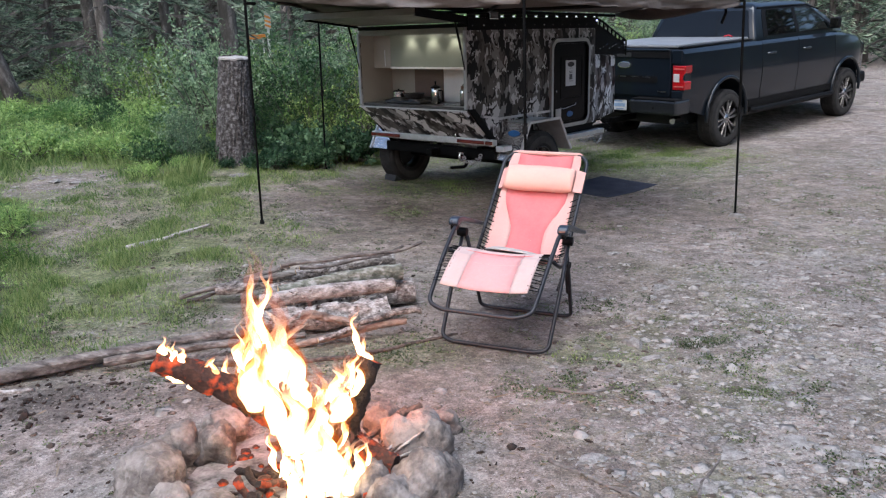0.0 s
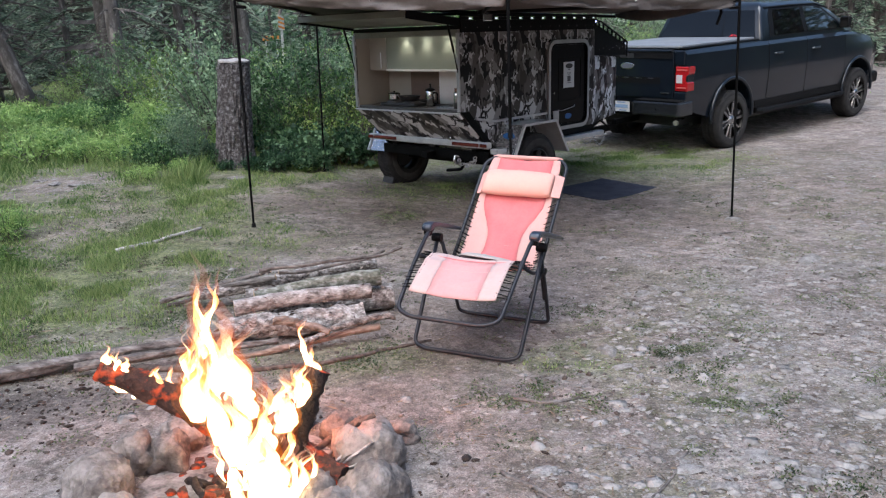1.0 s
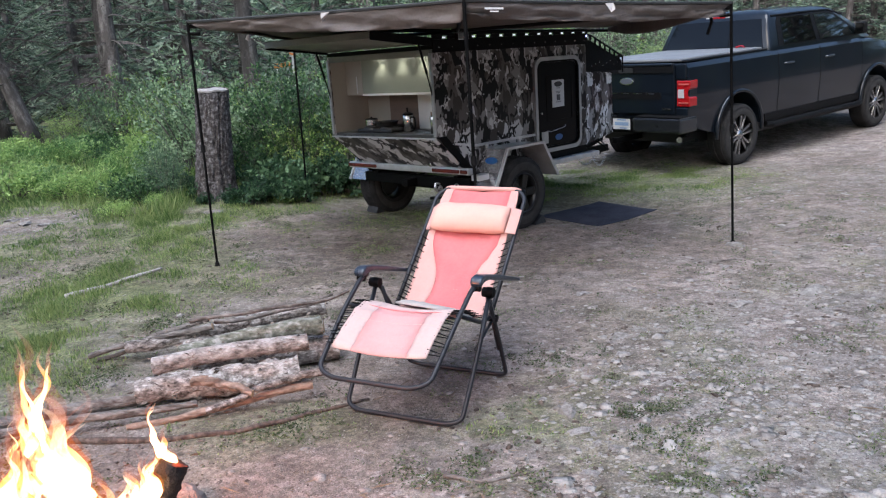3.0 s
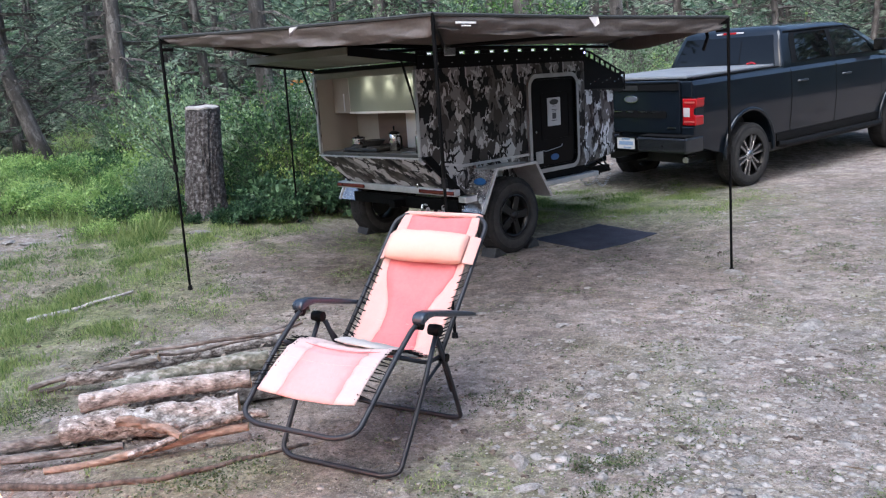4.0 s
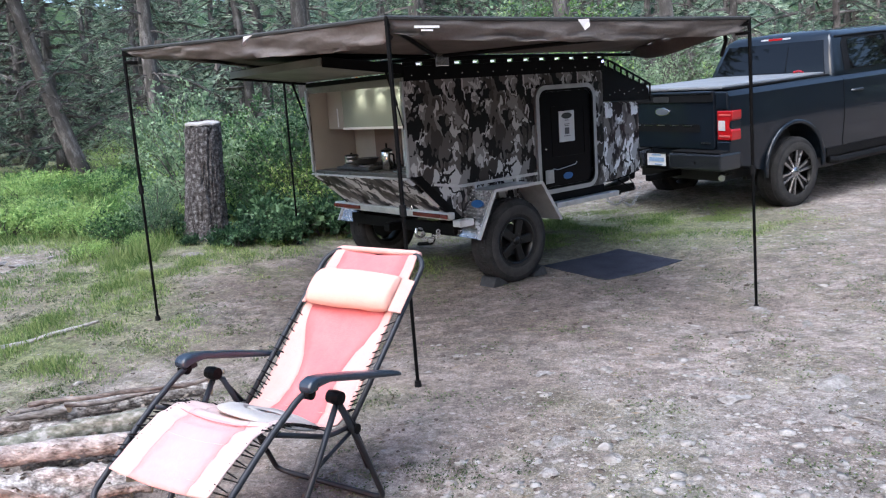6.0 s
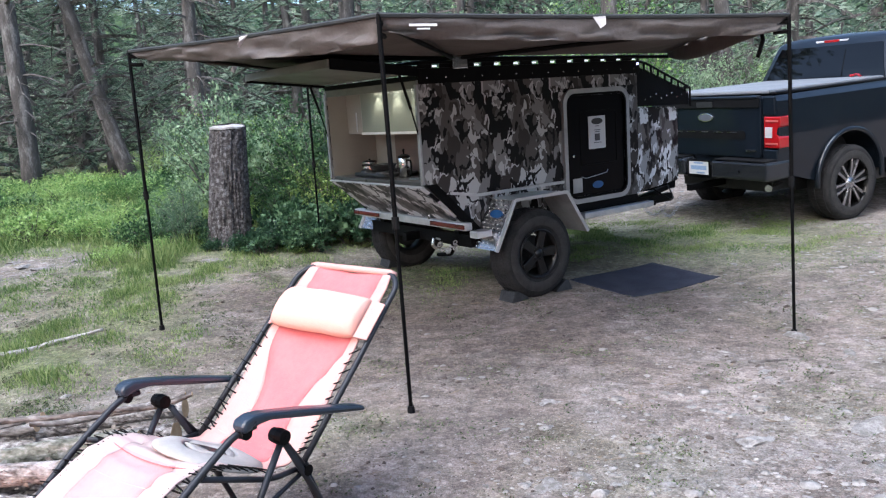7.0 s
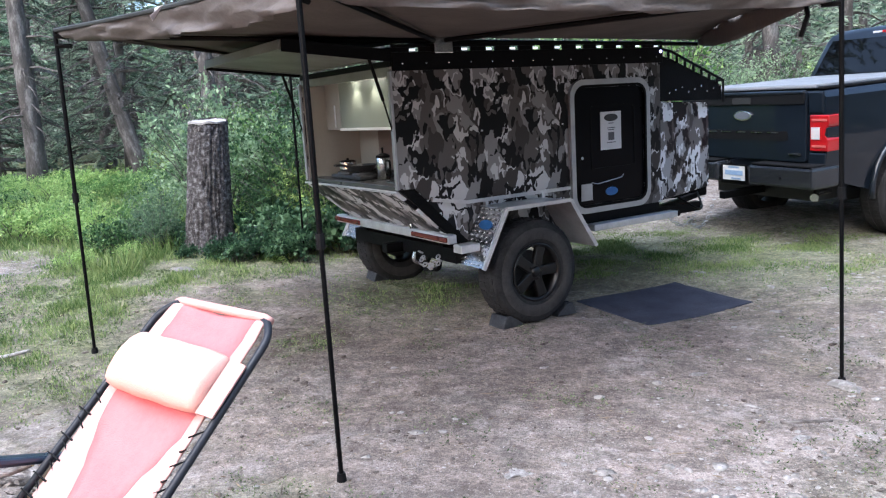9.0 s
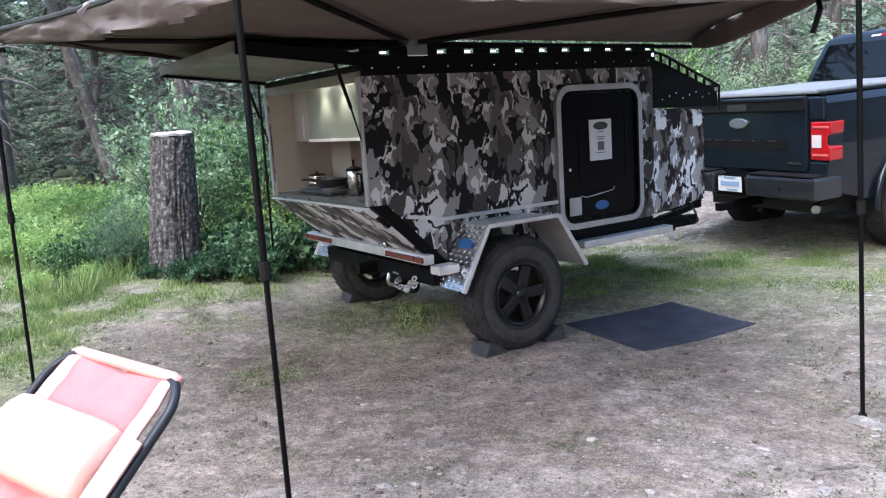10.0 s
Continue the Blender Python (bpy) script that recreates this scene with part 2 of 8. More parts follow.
M_CUT = mat("cut_wood", (0.5, 0.36, 0.22), (0.38, 0.26, 0.15), 20, 0.85, 0.3)
M_DEAD = mat("weathered_wood", (0.25, 0.228, 0.212), (0.038, 0.031, 0.027), 22, 0.95, 0.9, 60, c3=(0.125, 0.108, 0.098), fine=80, stretch=(0.35, 1, 1))
M_CHAR = mat("charred_wood", (0.045, 0.024, 0.016), (0.016, 0.012, 0.010), 16, 0.95, 0.9, 50)
M_ASH = mat("ash", (0.34, 0.32, 0.31), (0.06, 0.052, 0.048), 12, 0.98, 0.6, 60)
M_TRUNK = mat("conifer_bark", (0.22, 0.205, 0.195), (0.05, 0.044, 0.04), 9, 0.95, 1.0, 22, c3=(0.085, 0.075, 0.07), stretch=(1, 1, 0.3))
M_STUMP = mat("stump_bark", (0.19, 0.186, 0.19), (0.016, 0.013, 0.013), 26, 0.97, 1.0, 34, c3=(0.062, 0.055, 0.054), fine=70, stretch=(1, 1, 1.1))
M_LEAF = leaf_mat("bush_leaves", (0.024, 0.062, 0.024), (0.29, 0.42, 0.165), (0.098, 0.19, 0.07))
M_LEAF2 = leaf_mat("undergrowth_leaves", (0.065, 0.15, 0.042), (0.36, 0.50, 0.17), (0.18, 0.31, 0.09))
M_LEAF5 = leaf_mat("bramble_leaves", (0.016, 0.045, 0.022), (0.13, 0.22, 0.11), (0.04, 0.095, 0.045))
M_LEAF4 = leaf_mat("yellow_green_leaves", (0.07, 0.14, 0.035), (0.40, 0.50, 0.16), (0.19, 0.29, 0.08))
M_LEAF3 = leaf_mat("pale_shrub_leaves", (0.065, 0.12, 0.07), (0.30, 0.41, 0.24), (0.155, 0.235, 0.135))
M_NEEDLE = leaf_mat("conifer_needles", (0.045, 0.082, 0.055), (0.34, 0.41, 0.30), (0.175, 0.245, 0.175))
M_WEED = leaf_mat("low_weeds", (0.035, 0.055, 0.022), (0.20, 0.235, 0.115), (0.095, 0.125, 0.05))
M_GRASS = leaf_mat("grass_blades", (0.06, 0.125, 0.032), (0.28, 0.34, 0.135), (0.14, 0.215, 0.066))
M_CRUMB = mat("soil_crumbs", (0.25, 0.215, 0.192), (0.08, 0.064, 0.055), 20, 0.98, 0.5, 80, c3=(0.18, 0.153, 0.135), island=0.6, spec=0.1)
M_LITTER = mat("dry_litter", (0.22, 0.17, 0.12), (0.09, 0.065, 0.045), 20, 0.95, island=0.8)


# ---- mesh helpers ----
M_POSTWHITE = mat("white_post_paint", (0.78, 0.78, 0.76), (0.55, 0.55, 0.53), 9, 0.55, 0.1, 40)
M_BANDORANGE = mat("orange_reflective_paint", (0.85, 0.34, 0.07), (0.7, 0.24, 0.04), 9, 0.45, 0.05, 40)


def part(name, bm, material, parent=None, label="", smooth=False):
    me = bpy.data.meshes.new(name)
    bm.normal_update()
    bm.to_mesh(me)
    bm.free()
    if smooth:
        me.shade_smooth()
    for m in material if isinstance(material, (list, tuple)) else [material]:
        me.materials.append(m)
    ob = new(name, me)
    if parent:
        ob.parent = parent
    return tagged(ob, label) if label else ob


def thing(name, m, label, category, group="", kind=""):
    ob = new(name)
    ob.empty_display_size = 0.2
    ob.matrix_world = m
    return tagged(ob, label, category, group, kind)


def bx(x0, x1, y0, y1, z0, z1, bevel=0.0, bm=None):
    """A box between those limits, with its edges rounded by bevel."""
    bm = bm or bmesh.new()
    r = bmesh.ops.create_cube(bm, size=1.0)
    vs = r["verts"]
    for v in vs:
        v.co = Vector((x0 + (v.co.x + 0.5) * (x1 - x0), y0 + (v.co.y + 0.5) * (y1 - y0), z0 + (v.co.z + 0.5) * (z1 - z0)))
    if bevel:
        es = {e for v in vs for e in v.link_edges}
        bmesh.ops.bevel(bm, geom=list(es), offset=bevel, segments=2, affect="EDGES", profile=0.5)
    return bm


def tube(pts, r, n=8, bm=None, caps=True):
    """A round bar swept along points; r may be a list."""
    bm = bm or bmesh.new()
    P = [Vector(p) for p in pts]
    R = r if isinstance(r, (list, tuple)) else [r] * len(P)
    rings = []
    ref = None
    for i, p in enumerate(P):
        d = (P[min(i + 1, len(P) - 1)] - P[max(i - 1, 0)]).normalized()
        if ref is None:
            ref = d.orthogonal().normalized()
        ref = (ref - d * ref.dot(d)).normalized()
        s = d.cross(ref)
        rings.append([bm.verts.new(p + (ref * math.cos(2 * math.pi * k / n) + s * math.sin(2 * math.pi * k / n)) * R[i]) for k in range(n)])
    for a, b in zip(rings, rings[1:]):
        for k in range(n):
            bm.faces.new((a[k], a[(k + 1) % n], b[(k + 1) % n], b[k]))
    if caps:
        bm.faces.new(rings[0][::-1])
        bm.faces.new(rings[-1])
    return bm


def arc_pts(pts, r, seg=4):
    """Rounds the corners of a polyline by about r."""
    P = [Vector(p) for p in pts]
    out = [P[0]]
    for a, b, c in zip(P, P[1:], P[2:]):
        u, w = (a - b), (c - b)
        k = min(r, u.length * 0.45, w.length * 0.45)
        s, e = b + u.normalized() * k, b + w.normalized() * k
        for i in range(seg + 1):
            f = i / seg
            out.append(s * (1 - f) ** 2 + b * 2 * f * (1 - f) + e * f * f)
    out.append(P[-1])
    return out


def prism(poly, a, b, axis="y", bm=None, bevel=0.0):
    """A flat outline extruded from a to b; the outline's axes are the two others, in order."""
    bm = bm or bmesh.new()

    def at(p, h):
        return {"y": (p[0], h, p[1]), "x": (h, p[0], p[1]), "z": (p[0], p[1], h)}[axis]

    A = [bm.verts.new(at(p, a)) for p in poly]
    B = [bm.verts.new(at(p, b)) for p in poly]
    fs = [bm.faces.new(A), bm.faces.new(B[::-1])]
    for i in range(len(poly)):
        j = (i + 1) % len(poly)
        fs.append(bm.faces.new((A[i], B[i], B[j], A[j])))
    bmesh.ops.recalc_face_normals(bm, faces=fs)
    if bevel:
        bmesh.ops.bevel(bm, geom=list({e for f in fs for e in f.edges}), offset=bevel, segments=2, affect="EDGES", profile=0.5)
    return bm


def rrect(x0, x1, z0, z1, r, seg=5):
    """An outline with rounded corners."""
    out = []
    for cx, cz, a0 in ((x1 - r, z1 - r, 0), (x0 + r, z1 - r, 90), (x0 + r, z0 + r, 180), (x1 - r, z0 + r, 270)):
        for i in range(seg + 1):
            a = radians(a0 + 90 * i / seg)
            out.append((cx + r * math.cos(a), cz + r * math.sin(a)))
    return out


def ring_prism(outer, inner, a, b, axis="y"):
    """A frame: the space between two outlines of as many points, extruded from a to b."""
    bm = bmesh.new()

    def at(p, h):
        return {"y": (p[0], h, p[1]), "x": (h, p[0], p[1]), "z": (p[0], p[1], h)}[axis]

    V = [[bm.verts.new(at(p, h)) for p in o] for o, h in ((outer, a), (outer, b), (inner, b), (inner, a))]
    n = len(outer)
    for k in range(4):
        for i in range(n):
            j = (i + 1) % n
            bm.faces.new((V[k][i], V[k][j], V[(k + 1) % 4][j], V[(k + 1) % 4][i]))
    bmesh.ops.recalc_face_normals(bm, faces=bm.faces)
    return bm


def lathe(profile, n=24, axis="z", bm=None, ends=True):
    """Turns (radius, height) round an axis."""
    bm = bm or bmesh.new()
    rings = []
    for r, h in profile:
        ring = []
        for k in range(n):
            a = 2 * math.pi * k / n
            c, s = r * math.cos(a), r * math.sin(a)
            ring.append(bm.verts.new({"z": (c, s, h), "y": (c, h, s), "x": (h, c, s)}[axis]))
        rings.append(ring)
    for A, B in zip(rings, rings[1:]):
        for k in range(n):
            bm.faces.new((A[k], A[(k + 1) % n], B[(k + 1) % n], B[k]))
    for ring, (r, h) in ((rings[0], profile[0]), (rings[-1], profile[-1])):
        if r > 1e-4 and ends:
            bm.faces.new(ring)
    bmesh.ops.remove_doubles(bm, verts=bm.verts, dist=1e-5)
    bmesh.ops.recalc_face_normals(bm, faces=bm.faces)
    return bm


def blob(rx, ry, rz, seed, rough=0.15, sub=2, bm=None, at=(0, 0, 0), freq=1.6, flat=0.0, chip=0.0):
    """An uneven stone."""
    bm = bm or bmesh.new()
    r = bmesh.ops.create_icosphere(bm, subdivisions=sub, radius=1.0)
    for v in r["verts"]:
        d = v.co.copy()
        k = 1 + rough * noise.noise(d * freq + Vector((seed * 3.7, seed, 1.3))) * 2 + rough * 0.5 * noise.noise(d * freq * 2.7 + Vector((seed, 9, seed)))
        if chip:
            # broken facets and pits
            k += chip * (abs(noise.noise(d * 5.1 + Vector((seed, 3, 7)))) * 2 + 0.6 * noise.noise(d * 13 + Vector((seed, 1, 4)))) - chip * 3.2 * max(0, noise.noise(d * 1.3 + Vector((seed * 1.9, 8, 2))) - 0.1)
        v.co = Vector((d.x * rx * k, d.y * ry * k, d.z * rz * k))
        if flat and v.co.z < -rz * flat:
            v.co.z = -rz * flat
        v.co += Vector(at)
    return bm


def template(sub):
    bm = bmesh.new()
    bmesh.ops.create_icosphere(bm, subdivisions=sub, radius=1.0)
    v = np.array([x.co[:] for x in bm.verts])
    f = np.array([[y.index for y in x.verts] for x in bm.faces])
    bm.free()
    return v, f


def mesh_of(name, V, Fc, material, smooth_=False):
    me = bpy.data.meshes.new(name)
    me.vertices.add(len(V))
    me.vertices.foreach_set("co", np.asarray(V, dtype=np.float32).ravel())
    k = Fc.shape[1]
    me.loops.add(Fc.size)
    me.loops.foreach_set("vertex_index", Fc.ravel().astype(np.int32))
    me.polygons.add(len(Fc))
    me.polygons.foreach_set("loop_start", np.arange(0, Fc.size, k, dtype=np.int32))
    me.update(calc_edges=True)
    me.validate()
    if smooth_:
        me.shade_smooth()
    me.materials.append(material)
    return me


def leaf_cloud(points, dirs, sizes, widths, rs, fold=0.25):
    """Folded leaf quads at points, pointing along dirs, as vertices and faces."""
    n = len(points)
    d = dirs / np.maximum(1e-6, np.linalg.norm(dirs, axis=1, keepdims=True))
    r = rs.randn(n, 3)
    s = np.cross(d, r)
    s /= np.maximum(1e-6, np.linalg.norm(s, axis=1, keepdims=True))
    up = np.cross(s, d)
    L, Wd = sizes[:, None], widths[:, None]
    p0 = points
    p1 = points + d * L * 0.45 + s * Wd * 0.5 + up * Wd * fold
    p2 = points + d * L
    p3 = points + d * L * 0.45 - s * Wd * 0.5 + up * Wd * fold
    V = np.stack([p0, p1, p2, p3], 1).reshape(-1, 3)
    F_ = np.arange(n * 4).reshape(n, 4)
    return V, F_


# ---- ground ----
def smooth(a, b, x):
    t = max(0.0, min(1.0, (x - a) / (b - a)))
    return t * t * (3 - 2 * t)


def ground_z(x, y):
    yy = min(y, 45.0)
    z = -0.085
    z += 0.052 * (yy - 6 + math.sqrt((yy - 6) ** 2 + 1.0)) * 0.5
    left = 0.5 * (0.3 - x + math.sqrt((0.3 - x) ** 2 + 0.3))
    left = 4.5 * math.tanh(left / 4.5)
    z += 0.075 * left * smooth(3.0, 10.5, yy) * 1.35
    z += 0.035 * noise.noise(Vector((x * 0.35, y * 0.35, 2.0))) * smooth(1, 6, abs(x - 1) + abs(y - 8) * 0.3)
    z += 0.012 * noise.noise(Vector((x * 1.3, y * 1.3, 5.0))) + 0.006 * noise.noise(Vector((x * 4.1, y * 4.1, 8.0)))
    z += 0.075 * smooth(4.6, 7.0, x) * smooth(11.5, 13.8, y) * smooth(18, 15, y)
    z -= 0.05 * math.exp(-(((x + 0.41) / 0.6) ** 2 + ((y - 9.8) / 0.7) ** 2))
    z -= 0.05 * math.exp(-((x + 0.5) ** 2 + (y - 2.95) ** 2) / 0.14)
    # the far side of the track stands higher under the truck
    u, v = (x - 2.6) * 0.767 + (y - 11.513) * 0.641, -(x - 2.6) * 0.641 + (y - 11.513) * 0.767
    z += 0.098 * smooth(-0.75, 0.75, v) * smooth(-0.6, 0.9, u) * smooth(5.0, 2.2, v) * smooth(10.0, 7.0, u)
    z -= 0.05 * ((x - 0.4) * 0.931 - (y - 4.7) * 0.365) * math.exp(-(((x - 0.4) / 0.6) ** 2 + ((y - 4.6) / 0.7) ** 2))
    z -= 0.085 * math.exp(-((x - 2.15) ** 2 + (y - 9.05) ** 2) / 0.56)
    z -= 0.062 * math.exp(-(((x - 3.0) / 0.9) ** 2 + ((y - 7.45) / 0.95) ** 2))
    return z


M_MOSS = mat("mossy_bark", (0.33, 0.315, 0.295), (0.05, 0.05, 0.035), 36, 0.95, 0.8, 50, c3=(0.15, 0.15, 0.12), stretch=(0.6, 1, 1))
M_PINKBARK = mat("pine_bark_peeled", (0.46, 0.425, 0.41), (0.07, 0.053, 0.046), 30, 0.8, 0.9, 80, c3=(0.275, 0.243, 0.227), fine=110, stretch=(0.5, 1, 1))
M_ORANGEWOOD = mat("split_orange_wood", (0.36, 0.27, 0.22), (0.08, 0.055, 0.043), 24, 0.85, 0.8, 60, c3=(0.215, 0.15, 0.118), fine=70, stretch=(0.4, 1, 1))



def grassy(x, y):
    """How green the ground is, from 0 to 1."""
    n = noise.noise(Vector((x * 0.7, y * 0.7, 11))) * 0.5 + noise.noise(Vector((x * 2.1, y * 2.1, 4))) * 0.3
    g = smooth(-0.9, -2.6, x - 0.12 * (y - 6)) * smooth(3.6, 5.2, y + 0.25 * x + 0.6) * 1.15
    g = max(g, smooth(9.3, 11.0, y + 0.55 * x * 0.4) * smooth(1.2, -0.8, x) * 1.1)
    under = math.exp(-(((x - 2.1) / 1.6) ** 2 + ((y - 10.7) / 1.3) ** 2)) * 1.15
    under = max(under, math.exp(-(((x + 0.15) / 0.8) ** 2 + ((y - 9.15) / 0.7) ** 2)) * 1.0)
    g = max(g, under)
    g = max(g, 1.2 * math.exp(-(((x + 3.4) / 0.75) ** 2 + ((y - 6.0) / 1.7) ** 2)))
    # the bare trodden patch and path at the edge of the wood
    path = math.exp(-(((x + 4.3) / 0.9) ** 2 + ((y - 9.0) / 1.1) ** 2)) + math.exp(-(((x + 3.3) / 0.6) ** 2 + ((y - 7.3) / 0.7) ** 2)) * 0.7
    g -= 1.2 * path
    g -= 1.0 * math.exp(-(((x + 1.5) / 0.8) ** 2 + ((y - 8.45) / 0.75) ** 2))
    g = max(g, smooth(16, 20, y - 0.3 * x) * 0.8 * smooth(12, 6, x))
    sparse = (0.18 + 0.32 * smooth(1.9, 0.7, x)) * smooth(0.12, 0.5, noise.noise(Vector((x * 1.3, y * 1.3, 31)))) * smooth(2.2, 3.2, y + x)
    patch = noise.noise(Vector((x * 1.1, y * 1.1, 91))) + 0.5 * noise.noise(Vector((x * 3.3, y * 3.3, 92)))
    g *= 0.6 + 0.65 * smooth(-0.3, 0.25, patch) if y < 9.6 else 1.0
    return max(0.0, min(1.0, max(g + n * 0.45 * (0.25 + g), sparse)))


def stony(x, y):
    """How much gravel shows on the ground."""
    n = noise.noise(Vector((x * 0.6, y * 0.6, 17))) * 0.6 + noise.noise(Vector((x * 2.3, y * 2.3, 7))) * 0.3
    s = 0.85 * smooth(0.2, 1.8, x + 0.15 * (4 - y)) * (1.0 - 0.8 * smooth(5.2, 7.5, y + 0.2 * x - 0.2))
    s = max(s, 0.4 * smooth(2.4, 3.6, x) * smooth(14, 9, y))
    s = max(s, math.exp(-(((x + 4.2) / 0.7) ** 2 + ((y - 8.9) / 0.6) ** 2)) * 0.9)
    return max(0.0, min(1.0, s + n * 0.4 * (0.2 + s)))


def ground_mat():
    m = bpy.data.materials.new("trodden_earth")
    m.use_nodes = True
    N, L = m.node_tree.nodes, m.node_tree.links
    b = N["Principled BSDF"]
    tc = N.new("ShaderNodeTexCoord")

    def nz(scale, detail=6, rough=0.6):
        n = N.new("ShaderNodeTexNoise")
        n.inputs["Scale"].default_value, n.inputs["Detail"].default_value, n.inputs["Roughness"].default_value = scale, detail, rough
        L.new(tc.outputs["Object"], n.inputs["Vector"])
        return n.outputs[0]

    def ramp(fac, *stops):
        r = N.new("ShaderNodeValToRGB")
        e = r.color_ramp.elements
        for i, (p, c) in enumerate(stops):
            x = e[i] if i < 2 else e.new(p)
            x.position, x.color = p, (*c, 1)
        L.new(fac, r.inputs[0])
        return r.outputs[0]

    def mix(fac, a, c):
        x = N.new("ShaderNodeMix")
        x.data_type = "RGBA"
        L.new(fac, x.inputs[0])
        L.new(a, x.inputs[6])
        L.new(c, x.inputs[7])
        return x.outputs[2]

    def attr(name):
        a = N.new("ShaderNodeAttribute")
        a.attribute_name = name
        return a.outputs["Fac"]

    earth = ramp(nz(1.1, 8), (0.4, (0.168, 0.136, 0.120)), (0.6, (0.346, 0.298, 0.272)), (0.5, (0.247, 0.206, 0.185)))
    speck = ramp(nz(30, 7, 0.72), (0.40, (0.099, 0.076, 0.066)), (0.61, (0.415, 0.360, 0.328)), (0.5, (0.247, 0.205, 0.183)))
    half = N.new("ShaderNodeValue")
    half.outputs[0].default_value = 0.28
    c = mix(half.outputs[0], earth, speck)

    def band(fac, lo, hi, top):
        r = N.new("ShaderNodeMapRange")
        r.inputs[1].default_value, r.inputs[2].default_value, r.inputs[4].default_value = lo, hi, top
        L.new(fac, r.inputs[0])
        return r.outputs[0]

    # damp and litter-stained patches, and dusty pale ones
    c = mix(band(nz(2.2, 7, 0.65), 0.50, 0.60, 0.85), c, ramp(nz(60, 4, 0.7), (0.33, (0.054, 0.044, 0.037)), (0.68, (0.237, 0.192, 0.169)), (0.5, (0.133, 0.108, 0.093))))
    c = mix(band(nz(1.3, 7, 0.62), 0.49, 0.58, 0.75), c, ramp(nz(70, 4, 0.7), (0.33, (0.172, 0.152, 0.142)), (0.68, (0.361, 0.331, 0.313)), (0.5, (0.267, 0.239, 0.222))))
    # clods and crumbs of darker earth, and mossy ground
    c = mix(band(nz(11, 6, 0.68), 0.50, 0.60, 0.75), c, ramp(nz(45, 4, 0.7), (0.33, (0.064, 0.050, 0.041)), (0.68, (0.217, 0.178, 0.155)), (0.5, (0.133, 0.106, 0.090))))
    c = mix(band(nz(14, 5, 0.65), 0.60, 0.65, 0.7), c, ramp(nz(45, 4, 0.7), (0.33, (0.267, 0.235, 0.217)), (0.68, (0.435, 0.393, 0.371)), (0.5, (0.346, 0.308, 0.289))))
    mossy = N.new("ShaderNodeMath")
    mossy.operation = "MULTIPLY"
    L.new(attr("moss"), mossy.inputs[0])
    L.new(band(nz(5, 7, 0.7), 0.46, 0.58, 0.8), mossy.inputs[1])
    c = mix(mossy.outputs[0], c, ramp(nz(50, 4, 0.7), (0.4, (0.055, 0.062, 0.026)), (0.6, (0.19, 0.195, 0.105)), (0.5, (0.11, 0.118, 0.058))))
    v = N.new("ShaderNodeTexVoronoi")
    v.inputs["Scale"].default_value = 46
    L.new(tc.outputs["Object"], v.inputs["Vector"])
    brown = ramp(nz(35, 6, 0.75), (0.33, (0.075, 0.058, 0.048)), (0.68, (0.31, 0.255, 0.22)), (0.5, (0.18, 0.145, 0.123)))
    bm_ = N.new("ShaderNodeMath")
    bm_.operation = "MULTIPLY"
    L.new(attr("damp"), bm_.inputs[0])
    L.new(band(nz(1.9, 8, 0.7), 0.36, 0.52, 0.9), bm_.inputs[1])
    c = mix(bm_.outputs[0], c, brown)
    peb = ramp(v.outputs["Color"], (0.2, (0.14, 0.128, 0.117)), (0.9, (0.35, 0.328, 0.31)), (0.6, (0.24, 0.222, 0.207)))
    mulp = N.new("ShaderNodeMath")
    mulp.operation = "MULTIPLY"
    pm = N.new("ShaderNodeMapRange")
    pm.inputs[1].default_value, pm.inputs[2].default_value = 0.34, 0.24
    L.new(v.outputs["Distance"], pm.inputs[0])
    L.new(pm.outputs[0], mulp.inputs[0])
    L.new(attr("stony"), mulp.inputs[1])
    c = mix(mulp.outputs[0], c, peb)
    green = ramp(nz(30, 4, 0.7), (0.35, (0.06, 0.085, 0.026)), (0.75, (0.22, 0.24, 0.10)), (0.55, (0.13, 0.16, 0.055)))
    gm = N.new("ShaderNodeMath")
    gm.operation = "MULTIPLY"
    L.new(attr("grassy"), gm.inputs[0])
    gm.inputs[1].default_value = 0.66
    c = mix(gm.outputs[0], c, green)
    soot = N.new("ShaderNodeMath")
    soot.operation = "MULTIPLY"
    L.new(attr("soot"), soot.inputs[0])
    soot.inputs[1].default_value = 0.85
    c = mix(soot.outputs[0], c, ramp(nz(30, 5), (0.35, (0.02, 0.018, 0.017)), (0.75, (0.13, 0.115, 0.105))))
    # Dark brown mixed in where that mask is high, broken up by noise.
    dark_earth = N.new("ShaderNodeMath")
    dark_earth.operation = "MULTIPLY"
    L.new(attr("dark_earth"), dark_earth.inputs[0])
    L.new(band(nz(6, 6, 0.65), 0.40, 0.55, 0.9), dark_earth.inputs[1])
    c = mix(dark_earth.outputs[0], c, ramp(nz(40, 4, 0.7), (0.4, (0.028, 0.022, 0.018)), (0.6, (0.12, 0.097, 0.08)), (0.5, (0.065, 0.052, 0.043))))
    def grain(col, scale, lo, hi, dark, light):
        """Single grains of sand and grit, darker and lighter than the earth."""
        r = N.new("ShaderNodeMapRange")
        r.inputs[1].default_value, r.inputs[2].default_value, r.inputs[3].default_value, r.inputs[4].default_value = lo, hi, dark, light
        L.new(nz(scale, 4, 0.75), r.inputs[0])
        x = N.new("ShaderNodeVectorMath")
        x.operation = "SCALE"
        L.new(col, x.inputs[0])
        L.new(r.outputs[0], x.inputs[3])
        return x.outputs[0]

    c = grain(c, 120, 0.36, 0.64, 0.80, 1.19)
